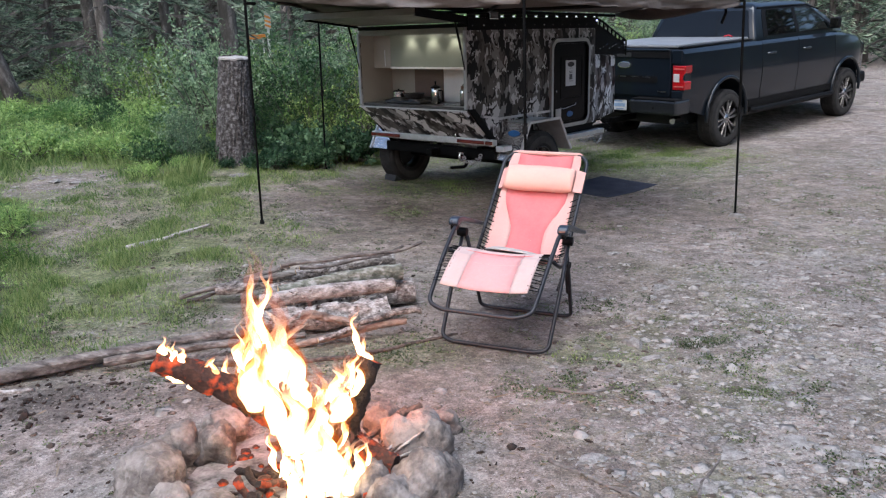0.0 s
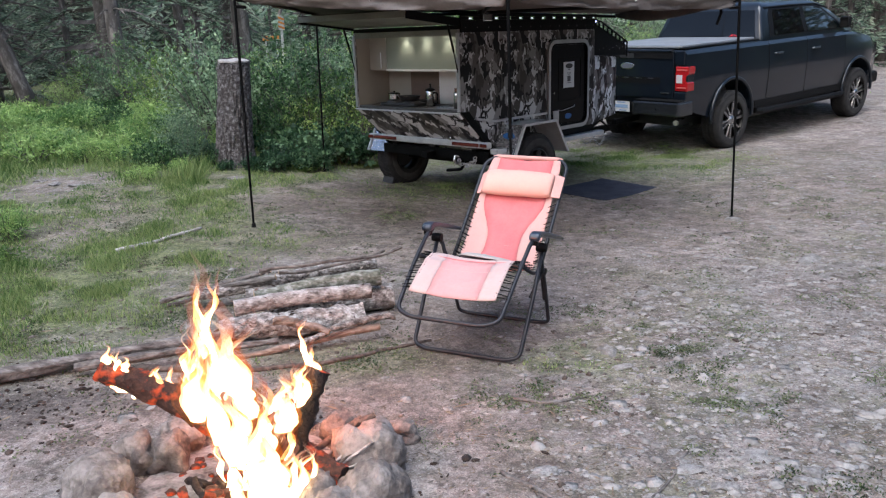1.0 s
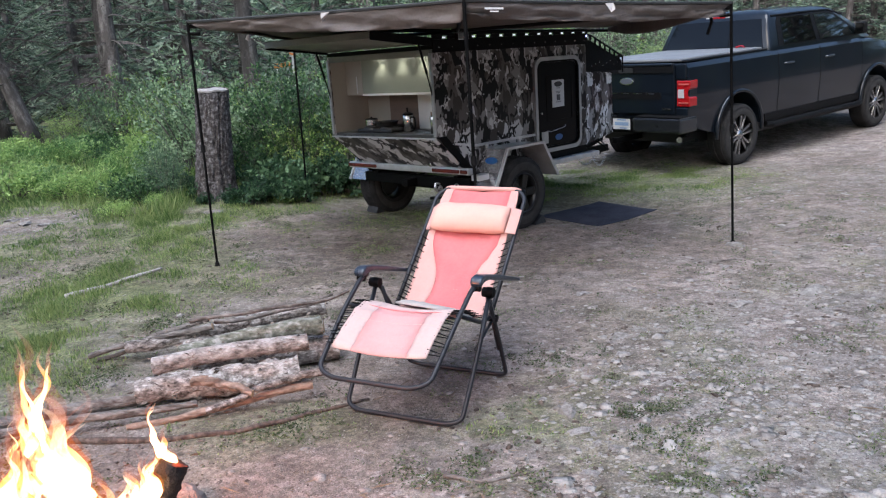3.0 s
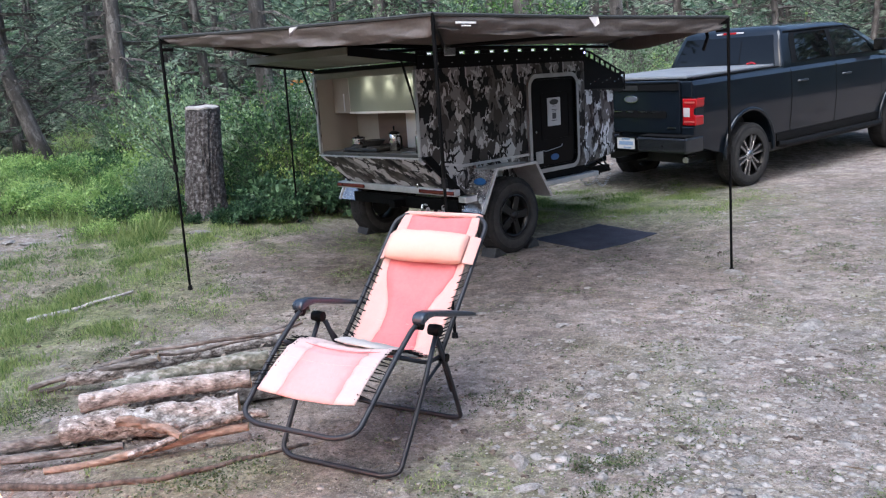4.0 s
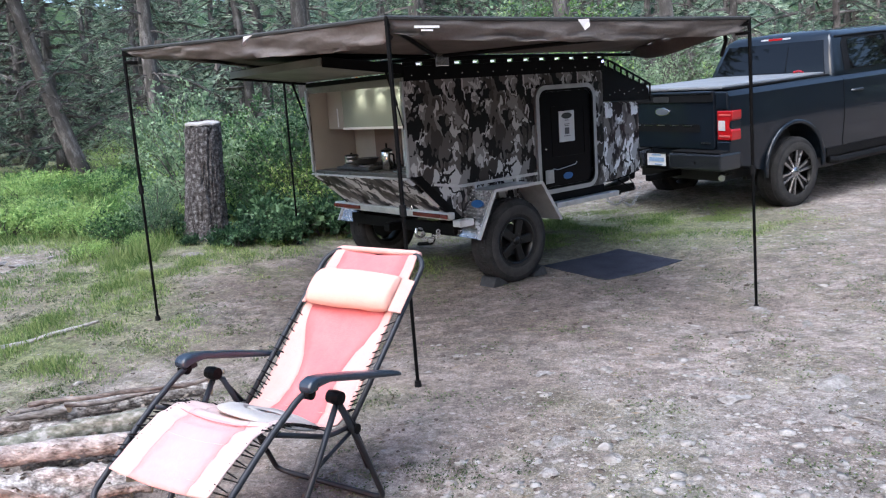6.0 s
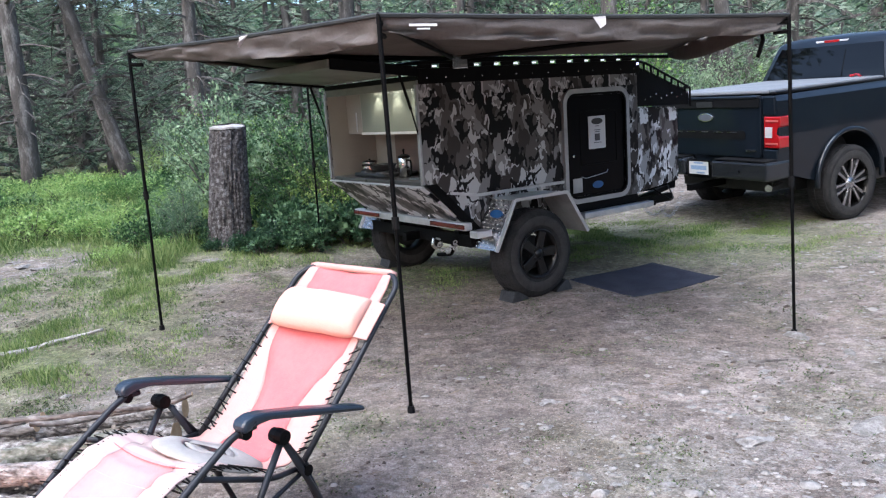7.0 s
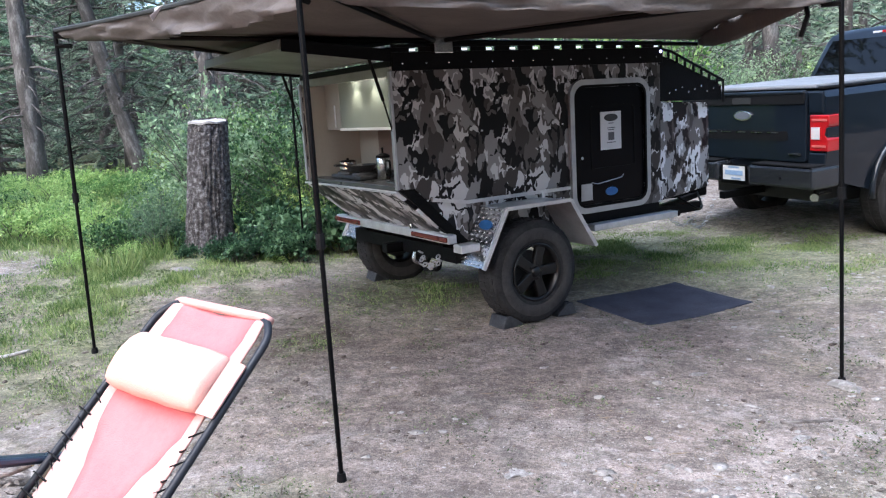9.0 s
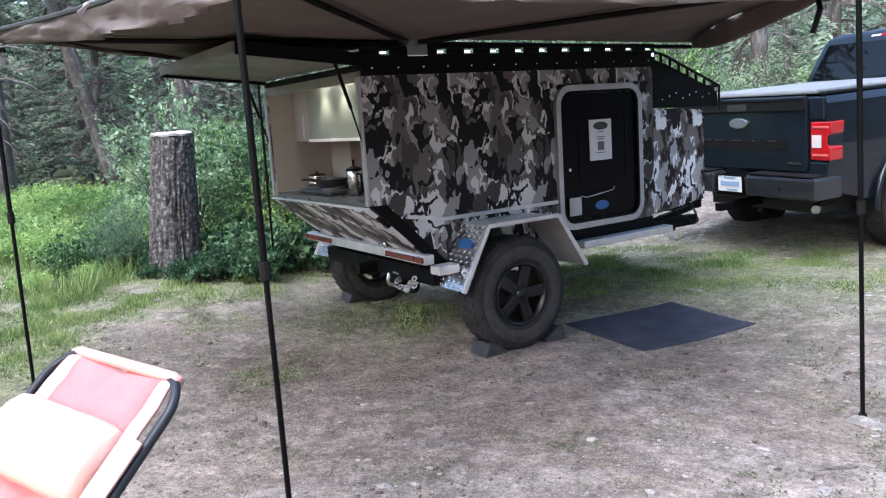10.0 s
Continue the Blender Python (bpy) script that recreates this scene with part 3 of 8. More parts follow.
    c = grain(c, 3.2, 0.40, 0.62, 0.88, 1.24)
    c = grain(c, 33, 0.36, 0.64, 0.86, 1.13)
    c = grain(c, 7.5, 0.40, 0.62, 0.80, 1.16)
    chips = N.new("ShaderNodeTexVoronoi")
    chips.inputs["Scale"].default_value = 95
    L.new(tc.outputs["Object"], chips.inputs["Vector"])
    pick = N.new("ShaderNodeSeparateColor")
    L.new(chips.outputs["Color"], pick.inputs[0])
    lone = N.new("ShaderNodeMath")
    lone.operation = "MULTIPLY"
    L.new(band(pick.outputs[0], 0.90, 0.92, 0.75), lone.inputs[0])
    near_ = N.new("ShaderNodeMapRange")
    near_.inputs[1].default_value, near_.inputs[2].default_value = 0.42, 0.32
    L.new(chips.outputs["Distance"], near_.inputs[0])
    L.new(near_.outputs[0], lone.inputs[1])
    c = mix(lone.outputs[0], c, ramp(pick.outputs[1], (0.2, (0.07, 0.06, 0.052)), (0.9, (0.42, 0.395, 0.375)), (0.45, (0.28, 0.258, 0.24))))
    L.new(c, b.inputs["Base Color"])
    b.inputs["Roughness"].default_value = 0.95
    b.inputs["Specular IOR Level"].default_value = 0.25
    bp = N.new("ShaderNodeBump")
    bp.inputs["Strength"].default_value, bp.inputs["Distance"].default_value = 0.9, 0.03
    mm = N.new("ShaderNodeMath")
    mm.operation = "ADD"
    L.new(nz(17, 7, 0.68), mm.inputs[0])
    L.new(nz(7, 4), mm.inputs[1])
    grit = N.new("ShaderNodeMath")
    grit.operation = "MULTIPLY_ADD"
    L.new(nz(75, 4, 0.7), grit.inputs[0])
    grit.inputs[1].default_value = 0.35
    L.new(mm.outputs[0], grit.inputs[2])
    L.new(grit.outputs[0], bp.inputs["Height"])
    L.new(bp.outputs[0], b.inputs["Normal"])
    return m


def axis_steps(lo, hi, step, far, grow=1.35):
    xs = list(np.arange(lo, hi + 1e-6, step))
    d, x = step, hi
    while x < far:
        d *= grow
        x += d
        xs.append(x)
    d, x = step, lo
    while x > -far:
        d *= grow
        x -= d
        xs.insert(0, x)
    return xs


def build_ground():
    xs, ys = axis_steps(-5.0, 6.0, 0.05, 320), axis_steps(1.2, 13.0, 0.05, 320)
    verts = [(x, y, ground_z(x, y)) for y in ys for x in xs]
    nx = len(xs)
    faces = [(j * nx + i, j * nx + i + 1, (j + 1) * nx + i + 1, (j + 1) * nx + i) for j in range(len(ys) - 1) for i in range(nx - 1)]
    me = bpy.data.meshes.new("ground")
    me.from_pydata(verts, [], faces)
    for nm, fn in (("grassy", grassy), ("stony", stony), ("soot", soot_at), ("damp", damp_at), ("dark_earth", dark_earth_at), ("moss", moss_at)):
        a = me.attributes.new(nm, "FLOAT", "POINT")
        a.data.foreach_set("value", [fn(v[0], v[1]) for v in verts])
    me.shade_smooth()
    me.materials.append(ground_mat())
    return tagged(new("ground", me), "trodden brown earth with gravel and grass patches", "ground", kind="structure")


def damp_at(x, y):
    """Brown earth where needles rot: round the trailer, the firewood and the edge of the wood."""
    d = 0.9 * math.exp(-(((x + 0.1) / 1.3) ** 2 + ((y - 7.9) / 0.9) ** 2))
    d = max(d, 0.75 * math.exp(-(((x + 0.6) / 1.1) ** 2 + ((y - 4.6) / 0.9) ** 2)), 0.8 * math.exp(-(((x + 2.0) / 1.0) ** 2 + ((y - 9.6) / 0.6) ** 2)))
    d = max(d, 0.55 * smooth(5.6, 7.2, y - 0.15 * x) * smooth(11, 9.5, y - 0.3 * x), 0.5 * smooth(4.4, 6.5, x) * smooth(13, 10, y))
    d = max(d, 0.8 * math.exp(-(((x - 0.5) / 1.3) ** 2 + ((y - 6.5) / 1.1) ** 2)))
    return min(1.0, d)


def dark_earth_at(x, y):
    """Dark damp earth by the galley, and darker patches under and before the trailer."""
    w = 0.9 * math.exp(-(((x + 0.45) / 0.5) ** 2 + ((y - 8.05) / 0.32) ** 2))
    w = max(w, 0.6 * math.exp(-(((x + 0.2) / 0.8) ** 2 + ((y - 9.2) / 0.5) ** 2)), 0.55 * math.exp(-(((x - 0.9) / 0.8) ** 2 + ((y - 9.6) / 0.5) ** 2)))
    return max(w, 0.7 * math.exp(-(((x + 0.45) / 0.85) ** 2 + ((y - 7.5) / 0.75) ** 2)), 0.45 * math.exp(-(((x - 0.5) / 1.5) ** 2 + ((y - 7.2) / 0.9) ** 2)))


def moss_at(x, y):
    """Thin green growth between the pebbles and over the trodden earth."""
    m = 0.8 * math.exp(-(((x - 1.3) / 0.9) ** 2 + ((y - 3.9) / 1.3) ** 2))
    m = max(m, 0.6 * math.exp(-(((x + 0.8) / 0.9) ** 2 + ((y - 6.6) / 1.0) ** 2)), 0.45 * smooth(2.4, 3.4, x) * smooth(12, 9, y), 0.7 * smooth(-0.6, -1.8, x) * smooth(3.4, 5, y))
    return m


def soot_at(x, y):
    d = math.hypot(x + 0.5, y - 2.95)
    s = smooth(0.66, 0.3, d)
    s = max(s, 1.0 * math.exp(-(((x + 1.85) / 0.55) ** 2 + ((y - 3.72) / 0.26) ** 2)))
    return min(1.0, s * (0.8 + 0.6 * noise.noise(Vector((x * 3, y * 3, 2)))))


build_ground()


# ---- camping trailer ----
TR = pose(0.34, 8.094, 0.0, 2.3, -1.2, 48.9)
W = 1.52


def wheel(parent, at, r, width, rim_r, spokes, rim_mat, hub_mat, side=-1, lugs=36):
    """A wheel with its axle along y; side -1 shows its face to -y."""
    h = width / 2
    prof = [(rim_r, -h * 0.82), (rim_r + 0.02, -h * 0.95), (r * 0.8, -h * 1.02), (r * 0.93, -h), (r * 0.985, -h * 0.82), (r, -h * 0.6), (r, h * 0.6), (r * 0.985, h * 0.82), (r * 0.93, h), (r * 0.8, h * 1.02), (rim_r, h * 0.82)]
    bm = lathe(prof, 48, "y", ends=False)
    wh = part("wheel", bmesh.new(), M_RUBBER, parent)
    wh.location = at
    tread = bmesh.new()
    for k in range(lugs):
        a = 2 * math.pi * k / lugs
        for s in (-1, 1):
            t = bx(-r * 0.05, r * 0.05, s * h * 0.4 - h * 0.28, s * h * 0.4 + h * 0.28, -0.008, 0.004)
            t.transform(Matrix.Rotation(-a + s * 0.04, 4, "Y") @ Matrix.Translation((0, 0, r)))
            me = bpy.data.meshes.new("t")
            t.to_mesh(me)
            t.free()
            tread.from_mesh(me)
            bpy.data.meshes.remove(me)
    part("tyre", bm, M_RUBBER, wh, "", True)
    for s in (-1, 1):
        part("sidewall_band", lathe([(r * 0.64, s * h * 1.0), (r * 0.66, s * h * 1.03), (r * 0.84, s * h * 1.035), (r * 0.86, s * h * 1.005)], 48, "y", ends=False), M_SIDEWALL, wh, "dusty grey sidewall band", True)
    tagged(part("tread", tread, M_RUBBER, wh), kind="stuff")
    f = side * h
    rim = lathe([(rim_r * 1.0, f * 0.82), (rim_r * 1.03, f * 0.97), (rim_r * 0.96, f * 0.95), (rim_r * 0.9, f * 0.55), (rim_r * 0.88, -f * 0.6), (rim_r, -f * 0.82)], 40, "y", ends=False)
    bmesh.ops.solidify(rim, geom=rim.faces[:], thickness=0.004)
    part("rim", rim, hub_mat, wh, smooth=True)
    part("brake_disc", lathe([(0.0001, f * 0.05), (rim_r * 0.72, f * 0.05), (rim_r * 0.72, -f * 0.1), (0.0001, -f * 0.1)], 28, "y"), M_IRON, wh)
    for k in range(spokes):
        a = 2 * math.pi * (k + 0.25) / spokes
        w0, w1 = rim_r * (0.17 if spokes == 5 else 0.12), rim_r * (0.2 if spokes == 5 else 0.17)
        if spokes == 6:
            # dark web with two machined edges
            web = prism([(-w0, rim_r * 0.12), (w0, rim_r * 0.12), (w1 * 1.1, rim_r * 0.93), (-w1 * 1.1, rim_r * 0.93)], f * 0.5, f * 0.74, "y", bevel=0.006)
            web.transform(Matrix.Rotation(a, 4, "Y"))
            sp = part("spoke", web, hub_mat, wh)
            for g in (-1, 1):
                ed = prism([(g * w0 * 0.5 - 0.011, rim_r * 0.2), (g * w0 * 0.5 + 0.011, rim_r * 0.2), (g * w1 + 0.017, rim_r * 0.94), (g * w1 - 0.017, rim_r * 0.94)], f * 0.745, f * 0.86, "y", bevel=0.003)
                ed.transform(Matrix.Rotation(a, 4, "Y"))
                part("spoke_edge", ed, rim_mat, sp)
            continue
        sp = prism([(-w0, rim_r * 0.12), (w0, rim_r * 0.12), (w1, rim_r * 0.93), (-w1, rim_r * 0.93)], f * 0.5, f * 0.86, "y", bevel=0.008)
        sp.transform(Matrix.Rotation(a, 4, "Y"))
        part("spoke", sp, rim_mat, wh)
    part("hub_cap", lathe([(0.0001, f * 1.0), (rim_r * 0.14, f * 0.98), (rim_r * 0.2, f * 0.86), (rim_r * 0.3, f * 0.5), (0.0001, f * 0.4)], 20, "y"), rim_mat, wh, smooth=True)
    for k in range(spokes):
        a = 2 * math.pi * k / spokes
        nut = lathe([(0.0001, f * 0.93), (0.011, f * 0.92), (0.013, f * 0.7), (0.0001, f * 0.6)], 6, "y")
        nut.transform(Matrix.Translation((rim_r * 0.27 * math.cos(a), 0, rim_r * 0.27 * math.sin(a))))
        part("lug_nut", nut, M_STEEL if rim_mat is M_RIM else M_RIMDARK, wh)
    return wh


def build_trailer():
    T = thing("camping_trailer", TR, "compact off-road camping trailer in grey camouflage wrap with open rear galley", "trailer")
    side = [(-0.05, 1.04), (-0.05, 1.83), (2.36, 1.83), (2.36, 0.70), (0.42, 0.62)]
    # side walls; the near one has a door opening closed by the door
    for v0, v1 in ((0.0, 0.03), (W - 0.03, W)):
        part("side_wall", prism(side, v0, v1, "y"), M_CAMO, T)
    part("roof_panel", bx(-0.05, 2.36, 0.0, W, 1.832, 1.87, 0.006), M_BLACK, T)
    part("front_wall", bx(2.33, 2.358, 0.032, W - 0.032, 0.70, 1.83), M_CAMO, T)
    part("floor_panel", bx(0.42, 2.33, 0.032, W - 0.032, 0.66, 0.70), M_BLACK, T)
    # nose box, tapering to the front
    bm = bmesh.new()
    low = [(2.362, 0.01, 0.70), (3.10, 0.13, 0.74), (3.10, W - 0.13, 0.74), (2.362, W - 0.01, 0.70)]
    top = [(2.362, 0.01, 1.50), (3.10, 0.13, 1.46), (3.10, W - 0.13, 1.46), (2.362, W - 0.01, 1.50)]
    A, B = [bm.verts.new(p) for p in low], [bm.verts.new(p) for p in top]
    bm.faces.new(A[::-1]), bm.faces.new(B)
    for i in range(4):
        bm.faces.new((A[i], A[(i + 1) % 4], B[(i + 1) % 4], B[i]))
    bmesh.ops.recalc_face_normals(bm, faces=bm.faces)
    bmesh.ops.bevel(bm, geom=bm.edges[:], offset=0.012, segments=2, affect="EDGES")
    part("nose_box", bm, M_CAMO_FRONT_LIT, T, "grey camouflage storage box at the front, open daylight painted into its print")
    # mesh rack over the nose box
    rack = part("front_rack", prism([(2.365, 1.50), (2.365, 1.86), (2.5, 1.83), (3.12, 1.60), (3.12, 1.48)], 0.02, 0.028, "y"), M_BLACK, T, "black perforated metal rack")
    part("rack_panel", prism([(2.365, 1.50), (2.365, 1.86), (2.5, 1.83), (3.12, 1.60), (3.12, 1.48)], W - 0.028, W - 0.02, "y"), M_BLACK, rack)
    for v in (0.0, W - 0.02):
        part("rack_rail", tube([(2.37, v + 0.01, 1.91), (2.5, v + 0.01, 1.885), (3.13, v + 0.01, 1.64), (3.13, v + 0.01, 1.46)], 0.011), M_BLACK, rack)
        for k in range(7):
            f = (k + 0.5) / 7
            x = 2.42 + f * 0.68
            part("rack_post", tube([(x, v + 0.01, 1.90 - max(0, x - 2.45) * 0.40), (x, v + 0.01, 1.83 - max(0, x - 2.45) * 0.36)], 0.012, 6), M_BLACK, rack)
    part("rack_rail", tube([(3.13, 0.01, 1.64), (3.13, W - 0.01, 1.64)], 0.011), M_BLACK, rack)
    for k in range(9):
        x = 2.44 + 0.075 * k
        part("rivet", rivet(x, 1.56 + 0.02 * (k % 3)), M_STEEL, rack)
    # roof rail with slots; added glowing white pieces make the slots bright
    rail = part("roof_rail", bx(-0.05, 2.37, -0.022, -0.006, 1.80, 1.915, 0.003), M_BLACK, T, "black slotted steel roof rail")
    part("rail_bar", bx(-0.05, 2.37, -0.022, -0.006, 1.945, 1.965, 0.003), M_BLACK, rail)
    for k in range(13):
        x = -0.05 + k * 0.2
        part("rail_post", bx(x, x + 0.125 if k < 12 else x + 0.02, -0.021, -0.007, 1.9155, 1.9445), M_BLACK, rail)
    for k in range(12):
        x = 0.085 + k * 0.2
        part("slot_glow", bx(x, x + 0.042, -0.012, -0.008, 1.922, 1.936), M_SLOTGLOW, rail, "small glowing white piece in a rail slot")
    for k in range(14):
        part("rivet", rivet(0.02 + 0.175 * k, 1.845), M_STEEL, rail)
    part("corner_lamp", lathe([(0.0001, -0.03), (0.011, -0.027), (0.014, -0.018), (0.014, 0.0)], 12, "y"), M_LEDBLUE, rail, "bluish white marker lamp").location = (2.345, 0, 1.885)
    # trim and ledge
    trim = part("side_trim", tube([(0.18, -0.012, 0.958), (0.46, -0.012, 0.912), (1.385, -0.012, 0.912)], 0.016, 4), M_ALU, T, "aluminium edge strip")
    part("trim_post", bx(0.60, 0.625, -0.03, -0.003, 0.865, 0.905), M_ALU, trim)
    part("trim_post", bx(1.10, 1.125, -0.03, -0.003, 0.865, 0.905), M_ALU, trim)
    part("side_strip", bx(1.395, 1.415, -0.024, -0.002, 0.70, 0.94), M_ALU, T)
    part("corner_strip", prism([(-0.052, 1.045), (0.05, 1.045), (0.48, 0.615), (0.40, 0.60)], -0.018, -0.002, "y"), M_BLACK, T, "black rubber corner guard")
    part("corner_strip", prism([(-0.052, 1.045), (0.05, 1.045), (0.48, 0.615), (0.40, 0.60)], W + 0.002, W + 0.018, "y"), M_BLACK, T, "black rubber corner guard")
    part("edge_strip", bx(-0.068, -0.052, -0.006, 0.03, 1.045, 1.80, 0.003), M_ALUDULL, T)
    part("edge_strip", bx(-0.068, -0.052, W - 0.03, W + 0.006, 1.045, 1.80, 0.003), M_ALUDULL, T)
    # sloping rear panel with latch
    rear = part("rear_panel", prism([(-0.07, 1.015), (-0.05, 1.03), (0.44, 0.645), (0.40, 0.62)], 0.02, W - 0.02, "y"), M_CAMO_REAR_LIFTED, T, "sloping camouflage drop-down panel")
    part("latch", tube(arc_pts([(0.30, 0.42, 0.68), (0.26, 0.42, 0.66), (0.25, 0.42, 0.75), (0.29, 0.42, 0.77)], 0.02), 0.012), M_STEEL, rear)
    part("panel_lip", bx(-0.082, -0.052, 0.0, W, 1.022, 1.036, 0.004), M_ALU, rear)
    # bumper with lamps
    bump = part("light_bar", bx(0.24, 0.31, -0.09, W + 0.16, 0.655, 0.715, 0.006), M_ALU, T, "aluminium rear light bar")
    for v, l in ((0.02, 0.36), (-0.085, 0.09), (W - 0.30, 0.36), (W + 0.075, 0.08)):
        part("tail_lamp", bx(0.222, 0.239, v, v + l, 0.668, 0.704, 0.006), M_REDLAMP, bump, "narrow red tail lamp")
    # chassis
    ch = part("chassis", bx(0.34, 3.0, 0.14, 0.20, 0.54, 0.62), M_BLACK, T, "black steel chassis")
    part("chassis_rail", bx(0.34, 3.0, W - 0.20, W - 0.14, 0.54, 0.62), M_BLACK, ch)
    part("cross_member", bx(0.34, 0.40, -0.02, W + 0.02, 0.50, 0.60), M_BLACK, ch)
    part("axle", tube([(0.80, -0.05, 0.41), (0.80, W + 0.05, 0.41)], 0.035, 10), M_BLACK, ch)
    for v in (0.16, W - 0.16):
        part("leaf_spring", tube([(0.42, v, 0.56), (0.6, v, 0.47), (0.80, v, 0.44), (1.0, v, 0.47), (1.2, v, 0.56)], 0.022, 6), M_BLACK, ch)
        part("drawbar", tube([(2.3, v, 0.58), (3.62, W / 2 + (v - W / 2) * 0.06, 0.57)], 0.035, 4), M_BLACK, ch)
    part("stabiliser", tube(arc_pts([(0.5, 0.45, 0.50), (0.52, 0.5, 0.36), (0.52, 0.72, 0.33)], 0.05), 0.018), M_BLACK, ch)
    part("hitch_receiver", bx(0.20, 0.42, W / 2 - 0.04, W / 2 + 0.04, 0.50, 0.57, 0.005), M_BLACK, ch)
    part("tow_hook", tube(arc_pts([(0.22, 0.33, 0.56), (0.2, 0.33, 0.50), (0.25, 0.33, 0.47), (0.3, 0.33, 0.50)], 0.03), 0.014), M_STEEL, ch)
    hang = bmesh.new()
    for k in range(16):
        f = k / 15
        c = Vector((0.27 + 0.02 * math.sin(k), 0.10 + 0.26 * f, 0.545 - 0.075 * math.sin(math.pi * f) - 0.012 * (k % 3)))
        link = [c + Matrix.Rotation(1.57 * (k % 2), 3, "Y") @ Vector((0.008 * math.sin(a), 0.022 * math.cos(a), 0.013 * math.sin(a))) for a in np.linspace(0, 2 * math.pi, 9)]
        tube(link, 0.0055, 5, hang, False)
    tagged(part("rear_chain", hang, M_ALUDULL, ch), kind="stuff")
    part("coupler", bx(3.54, 3.78, W / 2 - 0.05, W / 2 + 0.05, 0.55, 0.65, 0.02), M_BLACK, ch)
    part("cable", tube(arc_pts([(2.62, 0.05, 0.70), (2.8, 0.0, 0.58), (3.1, 0.2, 0.55), (3.5, 0.6, 0.62)], 0.15, 6), 0.009, 6), M_BLACK, ch)
    for s in (0.06, -0.06):
        chain = bmesh.new()
        for k in range(15):
            f = k / 14
            c = Vector((3.35 + 0.5 * f, W / 2 + s * (2.2 - f), 0.50 - 0.30 * 4 * f * (1 - f) * 0.8))
            link = [c + Matrix.Rotation(1.57 * (k % 2), 3, "X") @ Vector((0.024 * math.cos(a), 0.013 * math.sin(a), 0)) for a in np.linspace(0, 2 * math.pi, 9)]
            tube(link, 0.0045, 5, chain, False)
        tagged(part("safety_chain", chain, M_ALUDULL, ch), kind="stuff")
    # step bar under the door
    bar = part("step_bar", bx(1.52, 2.42, -0.12, -0.03, 0.575, 0.625, 0.006), M_ALU, T, "silver aluminium step bar")
    part("bar_end", bx(2.42, 2.45, -0.115, -0.035, 0.58, 0.62), M_BLACK, bar)
    part("skirt", bx(1.42, 2.33, -0.006, 0.028, 0.62, 0.698), M_BLACK, T)
    # fenders
    for s in (0, 1):
        fv = (-0.325, -0.004) if s == 0 else (W + 0.004, W + 0.325)
        edge = fv[0] if s == 0 else fv[1]
        fd = part("fender", prism([(0.57, 0.872), (1.12, 0.872), (1.12, 0.86), (0.57, 0.86)], fv[0], fv[1], "y"), M_ALU, T, "angular bare aluminium fender")
        part("fender_front", prism([(1.12, 0.872), (1.345, 0.52), (1.33, 0.516), (1.11, 0.862)], fv[0], fv[1], "y"), M_ALU, fd)
        part("fender_rear", prism([(0.57, 0.872), (0.365, 0.50), (0.38, 0.496), (0.58, 0.862)], fv[0], fv[1], "y"), M_PLATE, fd, "bright checker plate")
        tread = bmesh.new()
        for a in range(13):
            for b in range(10):
                f, v = (a + 0.5) / 13, fv[0] + 0.026 + 0.0285 * b + 0.014 * (a % 2)
                c = Vector((0.57 - 0.205 * f - 0.0022, v, 0.872 - 0.372 * f + 0.0012))
                d, w = Vector((-0.4826, 0, -0.8758)), Vector((0, 1, 0))
                k = 1 if (a + b) % 2 else -1
                l, t = (d * 0.8 + w * 0.6 * k) * 0.0135, (w * 0.8 - d * 0.6 * k) * 0.0042
                ring = [tread.verts.new(c + q) for q in (l, t, -l, -t)]
                top = tread.verts.new(c + Vector((-0.8758, 0, 0.4826)) * 0.003)
                for q in range(4):
                    tread.faces.new((ring[q], ring[(q + 1) % 4], top))
        bmesh.ops.recalc_face_normals(tread, faces=tread.faces)
        tagged(part("tread_diamonds", tread, M_PLATE, fd), kind="stuff")
        e0, e1 = (edge - 0.002, edge + 0.022) if s == 0 else (edge - 0.022, edge + 0.002)
        for a, b in (((0.36, 0.496), (0.567, 0.874)), ((0.567, 0.874), (1.122, 0.874)), ((1.122, 0.874), (1.35, 0.518))):
            part("fender_lip", tube([(a[0], (e0 + e1) / 2, a[1]), (b[0], (e0 + e1) / 2, b[1])], 0.016, 4), M_ALU, fd)
        if s == 0:
            st = part("sticker", prism([(-0.075 + 0.075 * math.cos(a) + 0.075, 0.034 * math.sin(a)) for a in np.linspace(0, 2 * math.pi, 20)[:-1]], -0.004, 0.0, "z"), M_BLUE, fd, "blue oval sticker")
            st.matrix_local = pose(0.50, -0.16, 0.765, 0, -61, 0) @ pose(0, 0, 0, 0, 0, 90)
            part("step_block", bx(0.27, 0.42, -0.20, -0.10, 0.60, 0.655, 0.006), M_ALU, fd)
    wheel(T, (0.82, -0.185, 0.405), 0.36, 0.225, 0.196, 5, M_RIMDARK, M_RIMDARK, -1)
    wheel(T, (0.82, W + 0.185, 0.405), 0.36, 0.225, 0.196, 5, M_RIMDARK, M_RIMDARK, 1)
    # door
    door = part("door", prism(rrect(1.455, 2.155, 0.765, 1.635, 0.075), -0.012, -0.001, "y"), M_BLACKGLOSS, T, "black entry door with rounded corners")
    part("door_frame", ring_prism(rrect(1.395, 2.215, 0.70, 1.695, 0.125), rrect(1.437, 2.173, 0.744, 1.653, 0.093), -0.03, -0.001), M_ALUDULL, door, "silver rounded door frame")
